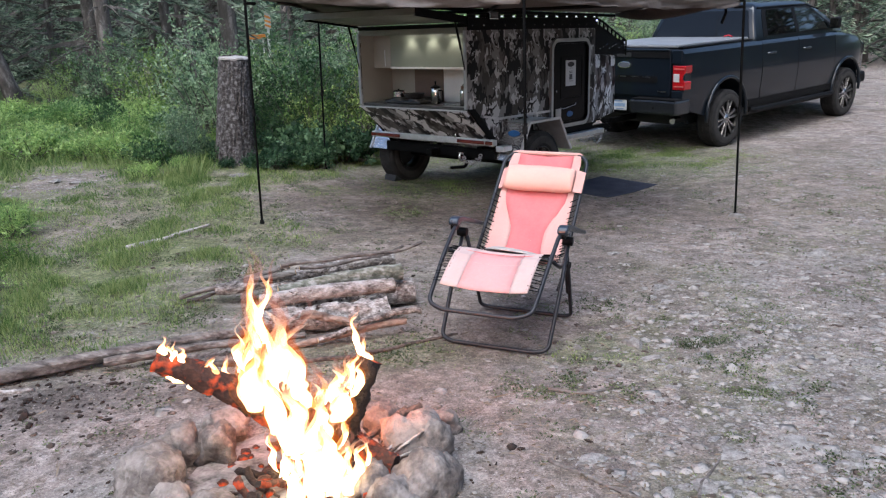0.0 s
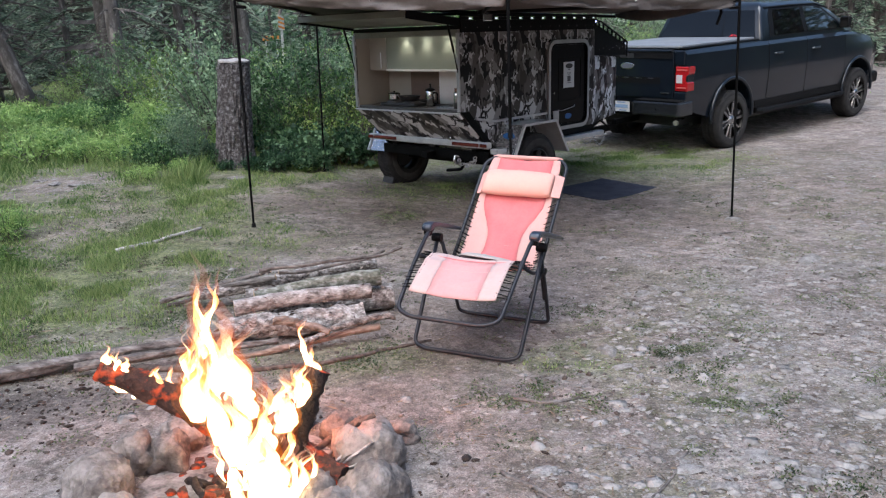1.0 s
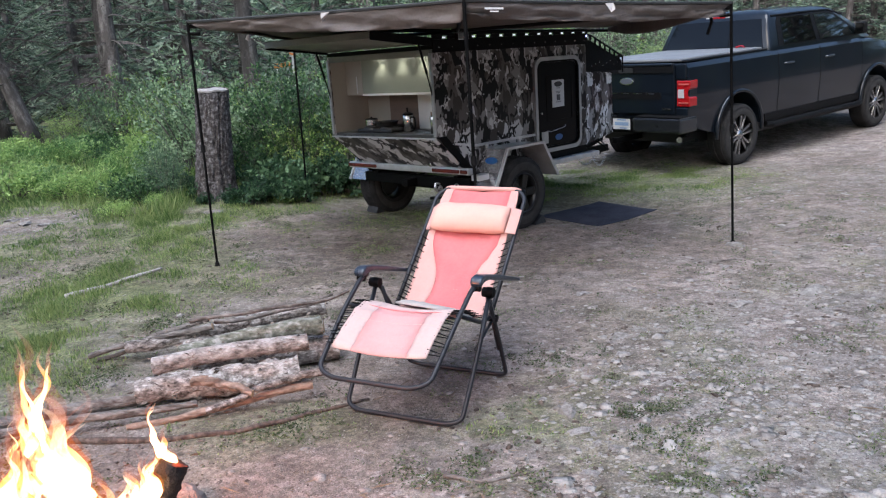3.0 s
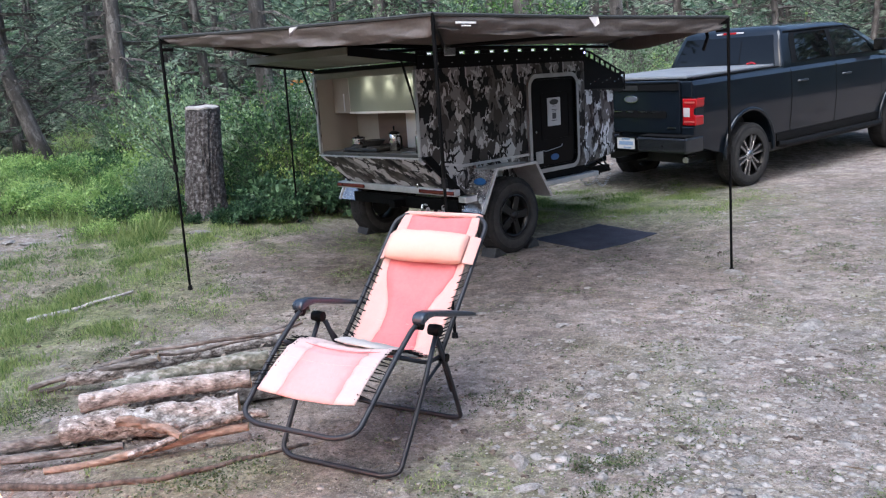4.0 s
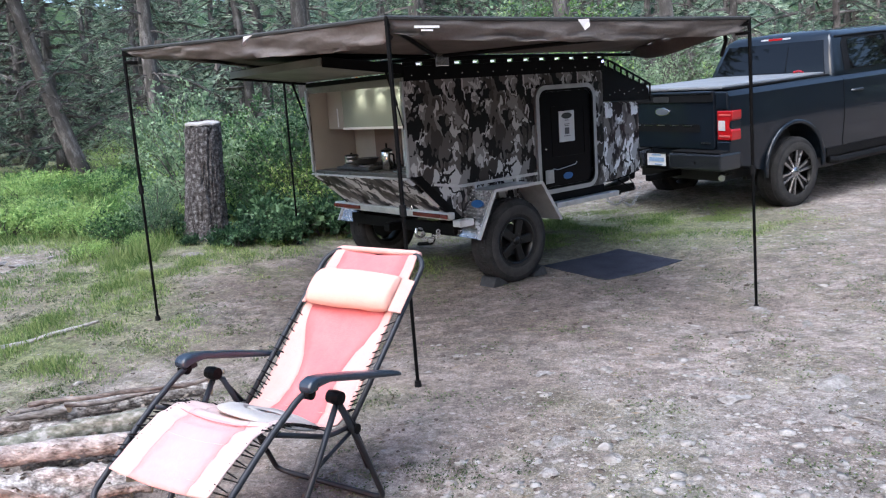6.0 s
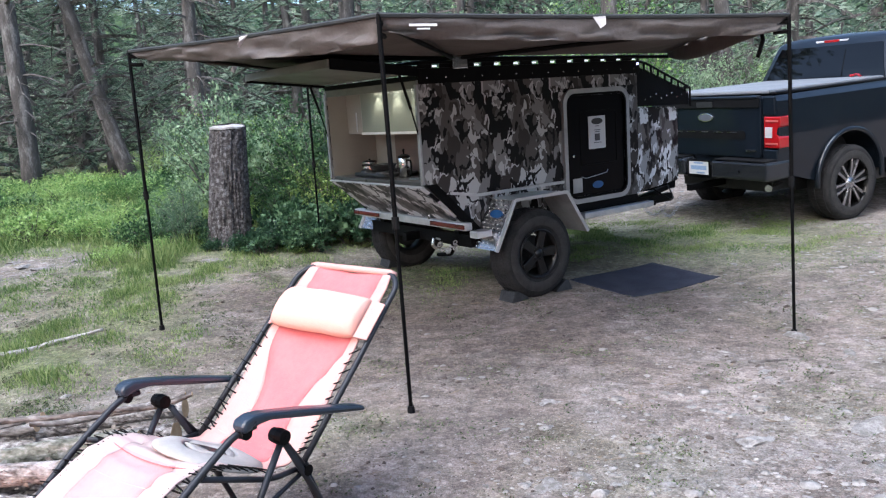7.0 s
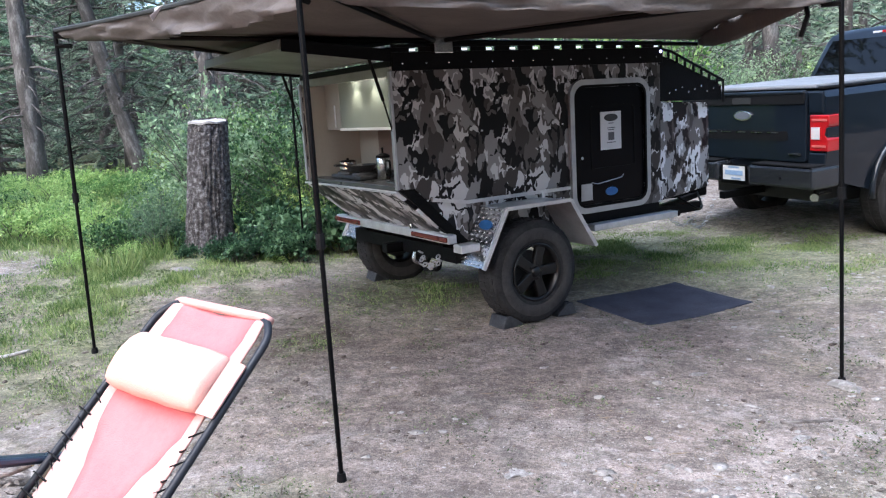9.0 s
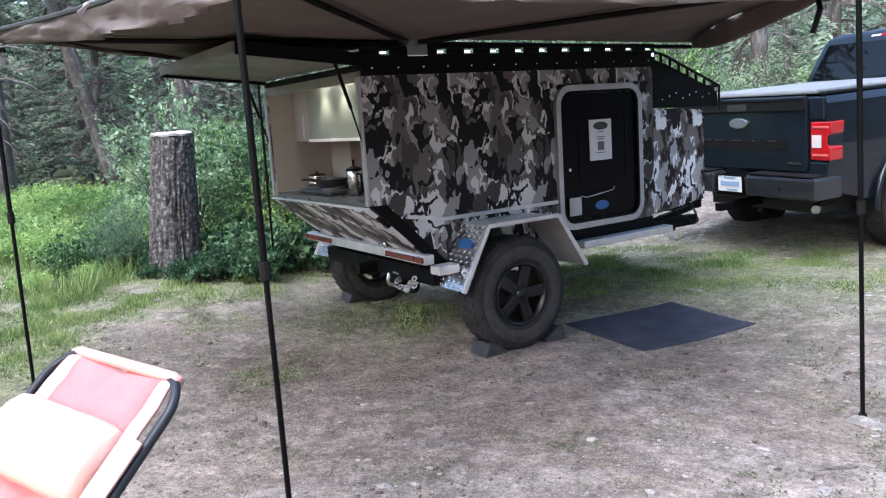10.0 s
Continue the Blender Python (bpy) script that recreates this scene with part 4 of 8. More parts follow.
    part("door_gasket", ring_prism(rrect(1.435, 2.175, 0.742, 1.655, 0.095), rrect(1.453, 2.157, 0.763, 1.637, 0.077), -0.031, -0.0125), M_BLACK, door)
    part("door_pull", tube(arc_pts([(1.60, -0.014, 0.93), (1.64, -0.03, 0.915), (1.90, -0.03, 0.945), (1.93, -0.014, 0.965)], 0.02), 0.0035), M_ALUDULL, door)
    part("door_window", ring_prism(rrect(1.60, 2.06, 1.02, 1.50, 0.03), rrect(1.612, 2.048, 1.032, 1.488, 0.024), -0.016, -0.012), M_BLACK, door)
    paper = part("notice", bx(1.70, 1.91, -0.018, -0.0125, 1.165, 1.45), M_PAPER, door, "grey printed notice sheet")
    part("notice_logo", prism([(1.805 + 0.07 * math.cos(a), 1.405 + 0.028 * math.sin(a)) for a in np.linspace(0, 2 * math.pi, 20)[:-1]], -0.021, -0.0182, "y"), M_IRON, paper)
    for z, w in ((1.36, 0.05), (1.325, 0.08), (1.31, 0.06), (1.215, 0.09)):
        part("notice_line", bx(1.805 - w / 2, 1.805 + w / 2, -0.0205, -0.0182, z, z + 0.006), M_GREYINK, paper)
    part("notice_square", bx(1.775, 1.835, -0.0205, -0.0182, 1.235, 1.295), M_GREYINK, paper)
    part("door_sticker", prism([(1.80 + 0.065 * math.cos(a), 0.845 + 0.032 * math.sin(a)) for a in np.linspace(0, 2 * math.pi, 20)[:-1]], -0.018, -0.0125, "y"), M_BLUE, door, "blue oval sticker")
    part("grey_plate", bx(1.475, 1.585, -0.036, -0.031, 0.80, 0.925), M_ALUDULL, door, "small grey sticker plate")
    part("door_lock", lathe([(0.0001, -0.03), (0.012, -0.028), (0.014, -0.013)], 10, "y"), M_STEEL, door).location = (1.50, 0, 1.12)
    # galley
    g = part("galley", bx(0.42, 0.44, 0.032, W - 0.032, 0.72, 1.828), M_BEIGE, T, "cream galley with stove and cabinets")
    for v0, v1 in ((0.031, 0.036), (W - 0.036, W - 0.031)):
        part("galley_side", prism([(-0.045, 1.045), (-0.045, 1.825), (0.419, 1.825), (0.419, 1.045)], v0, v1, "y"), M_BEIGE, g)
    part("galley_ceiling", bx(-0.045, 0.419, 0.037, W - 0.037, 1.81, 1.829), M_BEIGE, g)
    part("header", bx(-0.05, -0.02, 0.031, W - 0.031, 1.772, 1.829), M_HATCH, g)
    part("upper_cabinet", bx(0.14, 0.418, 0.05, 1.22, 1.44, 1.80, 0.006), M_SAGE, g, "sage green upper cabinet")
    part("cabinet_edge", bx(0.13, 0.139, 0.05, 1.22, 1.425, 1.445), M_WHITE, g)
    tall = part("tall_cabinet", bx(0.138, 0.418, 1.222, W - 0.04, 1.432, 1.80, 0.004), M_BEIGE, g)
    part("cabinet_handle", tube([(0.132, 1.30, 1.45), (0.132, 1.30, 1.62)], 0.006, 6), M_ALU, tall)
    part("splash_board", bx(0.405, 0.419, 0.70, 1.12, 1.07, 1.43), M_SPLASH, g, "brown splashback panel")
    part("splash_white", bx(0.405, 0.419, 0.05, 0.695, 1.07, 1.43), M_WHITE, g)
    part("worktop", bx(-0.05, 0.419, 0.037, W - 0.037, 1.035, 1.065, 0.004), M_TOP, g, "dark grey worktop")
    part("stove", bx(0.02, 0.36, 0.70, 1.22, 1.066, 1.10, 0.01), M_IRON, g, "black gas stove")
    for a, b in ((0.11, 0.83), (0.11, 1.08), (0.27, 0.83), (0.27, 1.08)):
        part("burner", lathe([(0.0001, 1.125), (0.05, 1.125), (0.085, 1.118), (0.09, 1.10)], 16, "z"), M_IRON, g).location = (a, b, 0)
    for k in range(3):
        part("spot_lamp", lathe([(0.0001, 1.797), (0.022, 1.799), (0.026, 1.809)], 14, "z"), M_SPOT, g, "small warm white spot lamp").location = (0.07, 0.30 + 0.30 * k, 0)
        ld = bpy.data.lights.new("spot", "SPOT")
        ld.energy, ld.spot_size, ld.spot_blend, ld.color, ld.shadow_soft_size = 1.5, radians(95), 0.8, (1.0, 0.88, 0.70), 0.012
        lo = new("spot_light", ld)
        lo.parent = T
        lo.matrix_local = look((0.07, 0.30 + 0.30 * k, 1.79), (0.13, 0.30 + 0.30 * k, 1.2))
    part("sink", ring_prism(rrect(0.08, 0.36, 0.12, 0.46, 0.05), rrect(0.10, 0.34, 0.14, 0.44, 0.04), 1.0655, 1.072, "z"), M_STEEL, g)
    part("tap", tube(arc_pts([(0.37, 0.26, 1.065), (0.37, 0.26, 1.25), (0.26, 0.29, 1.28), (0.22, 0.30, 1.22)], 0.06), 0.011), M_STEEL, g)
    # raised rear hatch
    hatch = part("hatch", bx(-0.74, 0.0, 0.0, W, -0.02, 0.02, 0.006), M_HATCH, T, "raised grey-green galley hatch")
    hatch.matrix_local = pose(-0.03, 0, 1.90, 0, 6, 0)
    part("hatch_edge", bx(-0.755, -0.742, -0.004, W + 0.004, -0.034, 0.024, 0.003), M_HATCH, hatch)
    part("hatch_rim", ring_prism(rrect(-0.72, -0.03, 0.03, W - 0.03, 0.04), rrect(-0.69, -0.06, 0.06, W - 0.06, 0.03), -0.026, -0.0205, "z"), M_HATCH, hatch)
    part("hinge_strip", bx(-0.012, 0.012, 0.0, W, -0.012, 0.026, 0.003), M_ALU, hatch, "bright aluminium hinge strip")
    part("hatch_side", bx(-0.742, 0.0, -0.012, -0.0045, -0.045, 0.03, 0.002), M_BLACK, hatch)
    part("hatch_side", bx(-0.742, 0.0, W + 0.0045, W + 0.012, -0.045, 0.03, 0.002), M_BLACK, hatch)
    part("hatch_skin", bx(-0.74, 0.0, -0.004, W + 0.004, 0.021, 0.03), M_BLACK, hatch)
    for v in (0.015, W - 0.015):
        st = part("gas_strut", tube([(-0.20, v, 1.90), (-0.115, v, 1.62)], 0.011, 8), M_BLACK, T)
        part("strut_rod", tube([(-0.115, v, 1.62), (-0.045, v, 1.36)], 0.006, 8), M_BLACK, st)
    return T


def rivet(x, z):
    bm = lathe([(0.0001, -0.006), (0.006, -0.004), (0.007, 0.0)], 8, "y")
    bm.transform(Matrix.Translation((x, -0.0225, z)))
    return bm


# Emission that keeps the rail's slots bright.
M_SLOTGLOW = glow("slot_glow_white", (0.9, 0.92, 1.0), 0.32)
M_LEDBLUE = glow("led_blue_white", (0.5, 0.5, 1.0), 1.6)
M_SPOT = glow("led_warm", (1.0, 0.92, 0.78), 14.0)
M_REDLAMP = mat("dull_red_lens", (0.11, 0.02, 0.017), (0.075, 0.015, 0.012), 8, 0.25)
build_trailer()


# things standing in the galley
def galley_things():
    z = 1.0
    p = thing("french_press", TR @ pose(0.16, 0.60, 1.068), "glass and black coffee press on the galley worktop", "coffee press")
    part("body", lathe([(0.0001, 0), (0.05, 0.0), (0.05, 0.16), (0.046, 0.165)], 18), M_STEEL, p, smooth=True)
    part("lid", lathe([(0.052, 0.16), (0.052, 0.175), (0.02, 0.19), (0.008, 0.192), (0.008, 0.22), (0.014, 0.225), (0.0001, 0.235)], 18), M_BLACK, p)
    part("handle", tube(arc_pts([(0, -0.05, 0.14), (0, -0.10, 0.14), (0, -0.10, 0.03), (0, -0.05, 0.03)], 0.03), 0.008), M_BLACK, p)
    f = thing("frying_pan", TR @ pose(0.11, 0.86, 1.128), "black iron frying pan on the stove", "pan")
    part("bowl", lathe([(0.0001, 0.0), (0.09, 0.0), (0.12, 0.045), (0.115, 0.045), (0.088, 0.006), (0.0001, 0.006)], 24), M_IRON, f)
    part("handle", tube([(-0.11, -0.02, 0.04), (-0.2, -0.08, 0.06), (-0.27, -0.12, 0.065)], 0.009, 6), M_IRON, f)
    c = thing("cooking_pot", TR @ pose(0.11, 1.09, 1.128) @ Matrix.Diagonal((0.8, 0.8, 0.8, 1)), "small dented steel cooking pot on the stove", "pot")
    part("bowl", lathe([(0.0001, 0.0), (0.075, 0.0), (0.08, 0.01), (0.08, 0.075), (0.084, 0.078), (0.077, 0.078), (0.076, 0.012), (0.0001, 0.008)], 24), M_STEEL, c)
    part("lid", lathe([(0.084, 0.079), (0.06, 0.09), (0.012, 0.096), (0.012, 0.11), (0.0001, 0.112)], 20), M_BLACK, c)
    k = thing("steel_flask", TR @ pose(0.05, 0.14, 1.068), "slim steel and copper flask on the worktop", "flask")
    part("body", lathe([(0.0001, 0), (0.028, 0.0), (0.028, 0.15), (0.018, 0.17)], 16), M_STEEL, k, smooth=True)
    part("cap", lathe([(0.02, 0.17), (0.02, 0.20), (0.0001, 0.202)], 14), M_WOOD, k)


galley_things()
def world_at(u, v, z):
    """A place given along, across and above the trailer."""
    return TR @ Vector((u, v, z))


def flat_at(u, v):
    a = radians(48.9)
    return 0.34 + u * math.cos(a) - v * math.sin(a), 8.094 + u * math.sin(a) + v * math.cos(a)


for u, v in ((0.60, -0.19), (1.10, -0.19), (0.60, W + 0.19)):
    x, y = flat_at(u, v)
    c = thing("wheel_chock", pose(x, y, ground_z(x, y) - 0.004, 0, 0, 48.9 if u < 0.8 else 228.9), "black wedge-shaped wheel chock against the trailer tyre", "wheel chock", "wheel chocks")
    s = 1 if u < 0.8 else -1
    part("wedge", prism([(-0.08, 0.0), (0.10, 0.0), (0.09, 0.02), (0.0, 0.085), (-0.045, 0.085)], -0.09 * s, 0.09 * s, "y", bevel=0.006), M_CHOCK, c)
    part("grip_bar", bx(-0.04, -0.006, -0.05, 0.05, 0.083, 0.09, 0.003), M_TRIM, c)

# the floor mat beside the door
def build_mat():
    bm = bmesh.new()
    n = 14
    G = []
    for j in range(n + 1):
        row = []
        for i in range(n + 1):
            x, y = 1.827 + 0.719 * i / n - 0.55 * j / n, 8.65 + 0.63 * i / n + 0.50 * j / n
            row.append(bm.verts.new((x, y, ground_z(x, y) + 0.02 + 0.005 * noise.noise(Vector((x * 5, y * 5, 0))) - 0.012 * (min(i, n - i, j, n - j) == 0))))
        G.append(row)
    for j in range(n):
        for i in range(n):
            bm.faces.new((G[j][i], G[j][i + 1], G[j + 1][i + 1], G[j + 1][i]))
    r = bmesh.ops.extrude_face_region(bm, geom=bm.faces[:])
    for v in r["geom"]:
        if isinstance(v, bmesh.types.BMVert):
            v.co.z -= 0.02
    bmesh.ops.recalc_face_normals(bm, faces=bm.faces)
    tagged(part("floor_mat", bm, M_MAT), "dark blue-grey woven mat on the ground by the door", "mat")


build_mat()

# ---- awning ----
HUB = Vector(world_at(0.30, 0.0, 2.0))
TIPS = [Vector(world_at(2.78, -0.02, 1.96)), Vector((2.83, 7.53, 1.955)), Vector((0.70, 6.03, 1.99)), Vector((-1.60, 7.31, 2.155)), Vector((-1.36, 9.90, 2.15))]
FEET = [None, (2.85, 7.61), (0.685, 6.08), (-1.644, 7.356), (-1.415, 9.976)]


def build_awning():
    A = thing("awning", Matrix(), "brown canvas fan awning stretched from the trailer roof on black poles", "awning")
    for i in range(4):
        a, b = TIPS[i], TIPS[i + 1]
        bm = bmesh.new()
        n, m = 22, 12
        rows = []
        for j in range(m + 1):
            f = j / m
            row = []
            for k in range(n + 1):
                g = k / n
                p = HUB.lerp(a, f).lerp(HUB.lerp(b, f), g)
                sag = -(0.16 if i < 3 else 0.03) * f * math.sin(math.pi * g) * (1 - f)
                inward = 0.05 * f * math.sin(math.pi * g) if i else 0.12 * f * math.sin(math.pi * g)
                p = p + (HUB - p) * inward * 0.6
                p.z += sag + 0.012 * noise.noise(Vector((p.x * 3, p.y * 3, 4.0))) * math.sin(math.pi * g) + 0.012
                row.append(bm.verts.new(p))
            rows.append(row)
        for j in range(m):
            for k in range(n):
                q = (rows[j][k], rows[j][k + 1], rows[j + 1][k + 1], rows[j + 1][k])
                bm.faces.new(q)
        bmesh.ops.remove_doubles(bm, verts=bm.verts, dist=1e-4)
        # The underside's shade is painted into this panel's colour.
        canopy = part("canopy", bm, M_AWN_SHADED, A, "stretched brown canvas panel", True)
        sol = canopy.modifiers.new("thickness", "SOLIDIFY")
        sol.thickness = 0.003
        if i == 0:
            # the loose end hangs towards the trailer
            bm = bmesh.new()
            top = [a.lerp(b, k / 20) for k in range(21)]
            rws = []
            for d in range(5):
                rws.append([bm.verts.new(p + (HUB - p) * 0.07 * math.sin(math.pi * k / 20) + Vector((0, 0, 0.012 - (d / 4) * (0.04 + 0.10 * math.sin(math.pi * k / 20)))) + Vector((0.02, -0.02, 0)) * noise.noise(Vector((k * 0.5, d, 3)))) for k, p in enumerate(top)])
            for r0, r1 in zip(rws, rws[1:]):
                for k in range(20):
                    bm.faces.new((r0[k], r0[k + 1], r1[k + 1], r1[k]))
            e = part("end_flap", bm, M_AWN, A, "", True)
            e.modifiers.new("thickness", "SOLIDIFY").thickness = 0.003
            continue
        # valance hanging from the outer edge
        bm = bmesh.new()
        n = 60
        out = ((a + b) / 2 - HUB).normalized()
        rws = []
        for d in range(7):
            row = []
            for k in range(n + 1):
                g = k / n
                p = a.lerp(b, g)
                p = p + (HUB - p) * 0.03 * math.sin(math.pi * g)
                drop = 0.085 + 0.042 * math.sin(math.pi * g) ** 0.7 + 0.02 * noise.noise(Vector((k * 0.12, i, 0)))
                if i == 2:
                    drop = 0.07 + 0.06 * smooth(1.0, 0.05, g) + 0.03 * math.sin(math.pi * g)
                if i == 3:
                    drop = 0.03
                fold = noise.noise(Vector((g * 7 + d * 0.35, d * 0.25, i * 5.0))) * 0.10 + noise.noise(Vector((g * 19 - d * 0.9, d * 0.3, i * 3.0))) * 0.06 + abs(noise.noise(Vector((g * 11 + d * 0.8, 2, i * 9.0)))) * 0.03 - abs(noise.noise(Vector((g * 4.5 + d * 0.55, d * 0.4, i * 7.0)))) * 0.11
                q = p + Vector((0, 0, 0.012 - drop * d / 6)) + out * (fold * (d / 6) ** 0.8 - 0.02 * d / 6) - (b - a).normalized() * (g - 0.5) * 0.10 * d / 6 + (b - a).normalized() * (-0.10 * g ** 6 * d / 6 if i == 2 else 0)
                row.append(bm.verts.new(q))
            rws.append(row)
        for r0, r1 in zip(rws, rws[1:]):
            for k in range(n):
                bm.faces.new((r0[k], r0[k + 1], r1[k + 1], r1[k]))
        val = part("valance", bm, M_AWN, A, "creased hanging canvas edge", True)
        val.modifiers.new("thickness", "SOLIDIFY").thickness = 0.003
        hem = [a.lerp(b, k / 12) + (HUB - a.lerp(b, k / 12)) * 0.03 * math.sin(math.pi * k / 12) + Vector((0, 0, 0.014)) for k in range(13)]
        part("hem", tube(hem, 0.013, 6), M_AWN_EDGE, A, "dark edge binding")
        mid = a.lerp(b, 0.44 if i == 2 else 0.52) + out * 0.012
        w = (b - a).normalized() * 0.045
        bm = bmesh.new()
        t = [bm.verts.new(mid - w + Vector((0, 0, 0.005))), bm.verts.new(mid + w * 0.8 + Vector((0, 0, 0.0))), bm.verts.new(mid + w * 0.25 + Vector((0, 0, -0.065)) + out * 0.03), bm.verts.new(mid - w * 0.2 + Vector((0, 0, -0.045)) + out * 0.05)]
        bm.faces.new((t[0], t[3], t[2], t[1]))
        tab = part("tie_tab", bm, M_PALEGREY, A, "pale folded tie tab")
        tab.modifiers.new("thickness", "SOLIDIFY").thickness = 0.004
    # plain bars for the maker's mark
    a, b = TIPS[2], TIPS[1]
    out = ((a + b) / 2 - HUB).normalized()
    d = (b - a).normalized()
    for s, l, z in ((0.15, 0.15, -0.042), (0.19, 0.07, -0.058)):
        p = a + d * s + out * 0.004
        bm = bmesh.new()
        h = 0.008 if l > 0.1 else 0.005
        q = [p + Vector((0, 0, z)), p + d * l + Vector((0, 0, z)), p + d * l + Vector((0, 0, z + h * 1.6)), p + Vector((0, 0, z + h * 1.6))]
        vs = [bm.verts.new(x + out * 0.012) for x in q]
        bm.faces.new(vs)
        lab = part("mark_bar", bm, M_WHITE, A)
        lab.modifiers.new("thickness", "SOLIDIFY").thickness = 0.003
    for t in TIPS:
        arm = part("arm", tube([HUB + Vector((0, 0, -0.02)), t + Vector((0, 0, -0.022))], 0.016, 6), M_BLACK, A, "black folding awning arm")
    part("hub_bracket", bx(0.24, 0.38, -0.07, 0.02, 1.90, 2.03, 0.008), M_STEEL, A, "steel hinge bracket").matrix_local = TR
    for t, ft in zip(TIPS, FEET):
        if not ft:
            continue
        z = ground_z(*ft)
        base = Vector((ft[0], ft[1], z - 0.02))
        top = Vector((t.x, t.y, t.z + 0.02))
        pole = part("pole", tube([base, base.lerp(top, 0.5)], 0.0105, 10), M_BLACK, A, "black telescopic awning pole")
        part("upper_tube", tube([base.lerp(top, 0.5), top], 0.0125, 10), M_BLACK, pole)
        part("clamp", tube([base.lerp(top, 0.485), base.lerp(top, 0.515)], 0.02, 10), M_TRIM, pole)
        part("foot", tube([base + Vector((0, 0, 0.0)), base + Vector((0, 0, 0.055))], [0.024, 0.018], 10), M_TRIM, pole)
        h = (HUB - t).normalized() * 0.10
        part("bracket", tube([top + Vector((0, 0, -0.10)), top + h * 0.9 + Vector((0, 0, -0.10))], 0.014, 6), M_BLACK, pole)
        part("bracket", tube([top + Vector((0, 0, -0.005)), top + h * 0.5 + Vector((0, 0, -0.01))], 0.016, 6), M_BLACK, pole)
    tip = TIPS[1] + (HUB - TIPS[1]).normalized() * 0.18
    part("strap", tube([tip + Vector((0.02, 0.02, -0.03)), tip + Vector((0.03, 0.0, -0.12)), tip + Vector((0.0, 0.02, -0.22))], 0.014, 5), M_BLACK, A)
    return A


M_PALEGREY = mat("pale_webbing", (0.42, 0.39, 0.37), (0.34, 0.31, 0.30), 20, 0.85)
build_awning()


# ---- folding recliner by the fire ----
CH = pose(0.698, 5.226, -0.070, 0, 3.0, -21.4)


def build_chair():
    C = thing("reclining_chair", CH, "coral and pale pink sling recliner on a dark tubular frame", "chair")
    zg = 0.0

    def P(s, c, z):
        return (c, -s, z + 0.075)

    def both(name, pts, r, material=M_TUBE, label="", rnd=0.05):
        for sg in (1, -1):
            part(name, tube(arc_pts([P(s, sg * c, z) for s, c, z in pts], rnd), r, 10), material, C, label, True)

    R = 0.0115
    # back frame and leg frame: bent tubes right round
    part("back_frame", tube(arc_pts([P(0.60, -0.27, 0.30), P(0.30, -0.27, 0.575), P(0.02, -0.268, 0.835), P(-0.026, -0.21, 0.872), P(-0.026, 0.21, 0.872), P(0.02, 0.268, 0.835), P(0.30, 0.27, 0.575), P(0.60, 0.27, 0.30)], 0.07, 5), R, 10), M_TUBE, C, "dark tubular backrest frame", True)
    part("leg_frame", tube(arc_pts([P(0.80, -0.305, 0.545), P(0.88, -0.30, 0.54), P(1.06, -0.295, 0.43), P(1.315, -0.28, 0.235), P(1.345, -0.2, 0.21), P(1.345, 0.2, 0.21), P(1.315, 0.28, 0.235), P(1.06, 0.295, 0.43), P(0.88, 0.30, 0.54), P(0.80, 0.305, 0.545)], 0.07, 5), R, 10), M_TUBE, C, "dark tubular leg rest frame", True)
    both("seat_rail", [(0.56, 0.275, 0.315), (0.72, 0.275, 0.325), (1.02, 0.285, 0.45)], 0.010)
    part("front_foot", tube(arc_pts([P(0.70, -0.315, 0.47), P(0.86, -0.315, 0.23), P(1.05, -0.305, -0.045), P(1.075, -0.24, -0.062), P(1.075, 0.24, -0.062), P(1.05, 0.305, -0.045), P(0.86, 0.315, 0.23), P(0.70, 0.315, 0.47)], 0.06, 5), R, 10), M_TUBE, C, "front leg hoop", True)
    part("rear_foot", tube(arc_pts([P(0.68, -0.295, 0.45), P(0.55, -0.295, 0.22), P(0.42, -0.29, -0.045), P(0.405, -0.24, -0.062), P(0.405, 0.24, -0.062), P(0.42, 0.29, -0.045), P(0.55, 0.295, 0.22), P(0.68, 0.295, 0.45)], 0.06, 5), R, 10), M_TUBE, C, "rear leg hoop", True)
    both("brace", [(0.60, 0.285, 0.30), (0.86, 0.30, 0.235)], 0.008)
    both("brace", [(0.50, 0.285, 0.12), (0.585, 0.285, 0.31)], 0.015)
    both("link", [(0.70, 0.305, 0.475), (0.585, 0.29, 0.32)], 0.009)
    for sg in (1, -1):
        arm = prism([(-0.873, 0.552), (-0.876, 0.572), (-0.862, 0.588), (-0.83, 0.595), (-0.78, 0.588), (-0.62, 0.548), (-0.335, 0.466), (-0.318, 0.457), (-0.318, 0.441), (-0.62, 0.518), (-0.76, 0.556), (-0.82, 0.556), (-0.86, 0.545)], -0.029, 0.029, "x", bevel=0.011)
        arm.transform(Matrix.Translation((sg * 0.313, 0, 0.075)))
        a = part("armrest", arm, M_ARM, C, "blue-black moulded armrest", True)
        a.data.shade_flat()
        part("knob", lathe([(0.0001, -0.03), (0.024, -0.028), (0.027, 0.0), (0.024, 0.028), (0.0001, 0.03)], 14, "x"), M_BLACK, a).location = (sg * 0.313, -0.71, 0.555)
        part("joint", lathe([(0.0001, -0.018), (0.02, -0.018), (0.02, 0.018), (0.0001, 0.018)], 12, "x"), M_BLACK, a).location = (sg * 0.29, -0.585, 0.385)
        part("bushing", lathe([(0.0001, -0.02), (0.02, -0.018), (0.02, 0.018), (0.0001, 0.02)], 12, "x"), M_BLACK, a).location = (sg * 0.31, -0.85, 0.615)
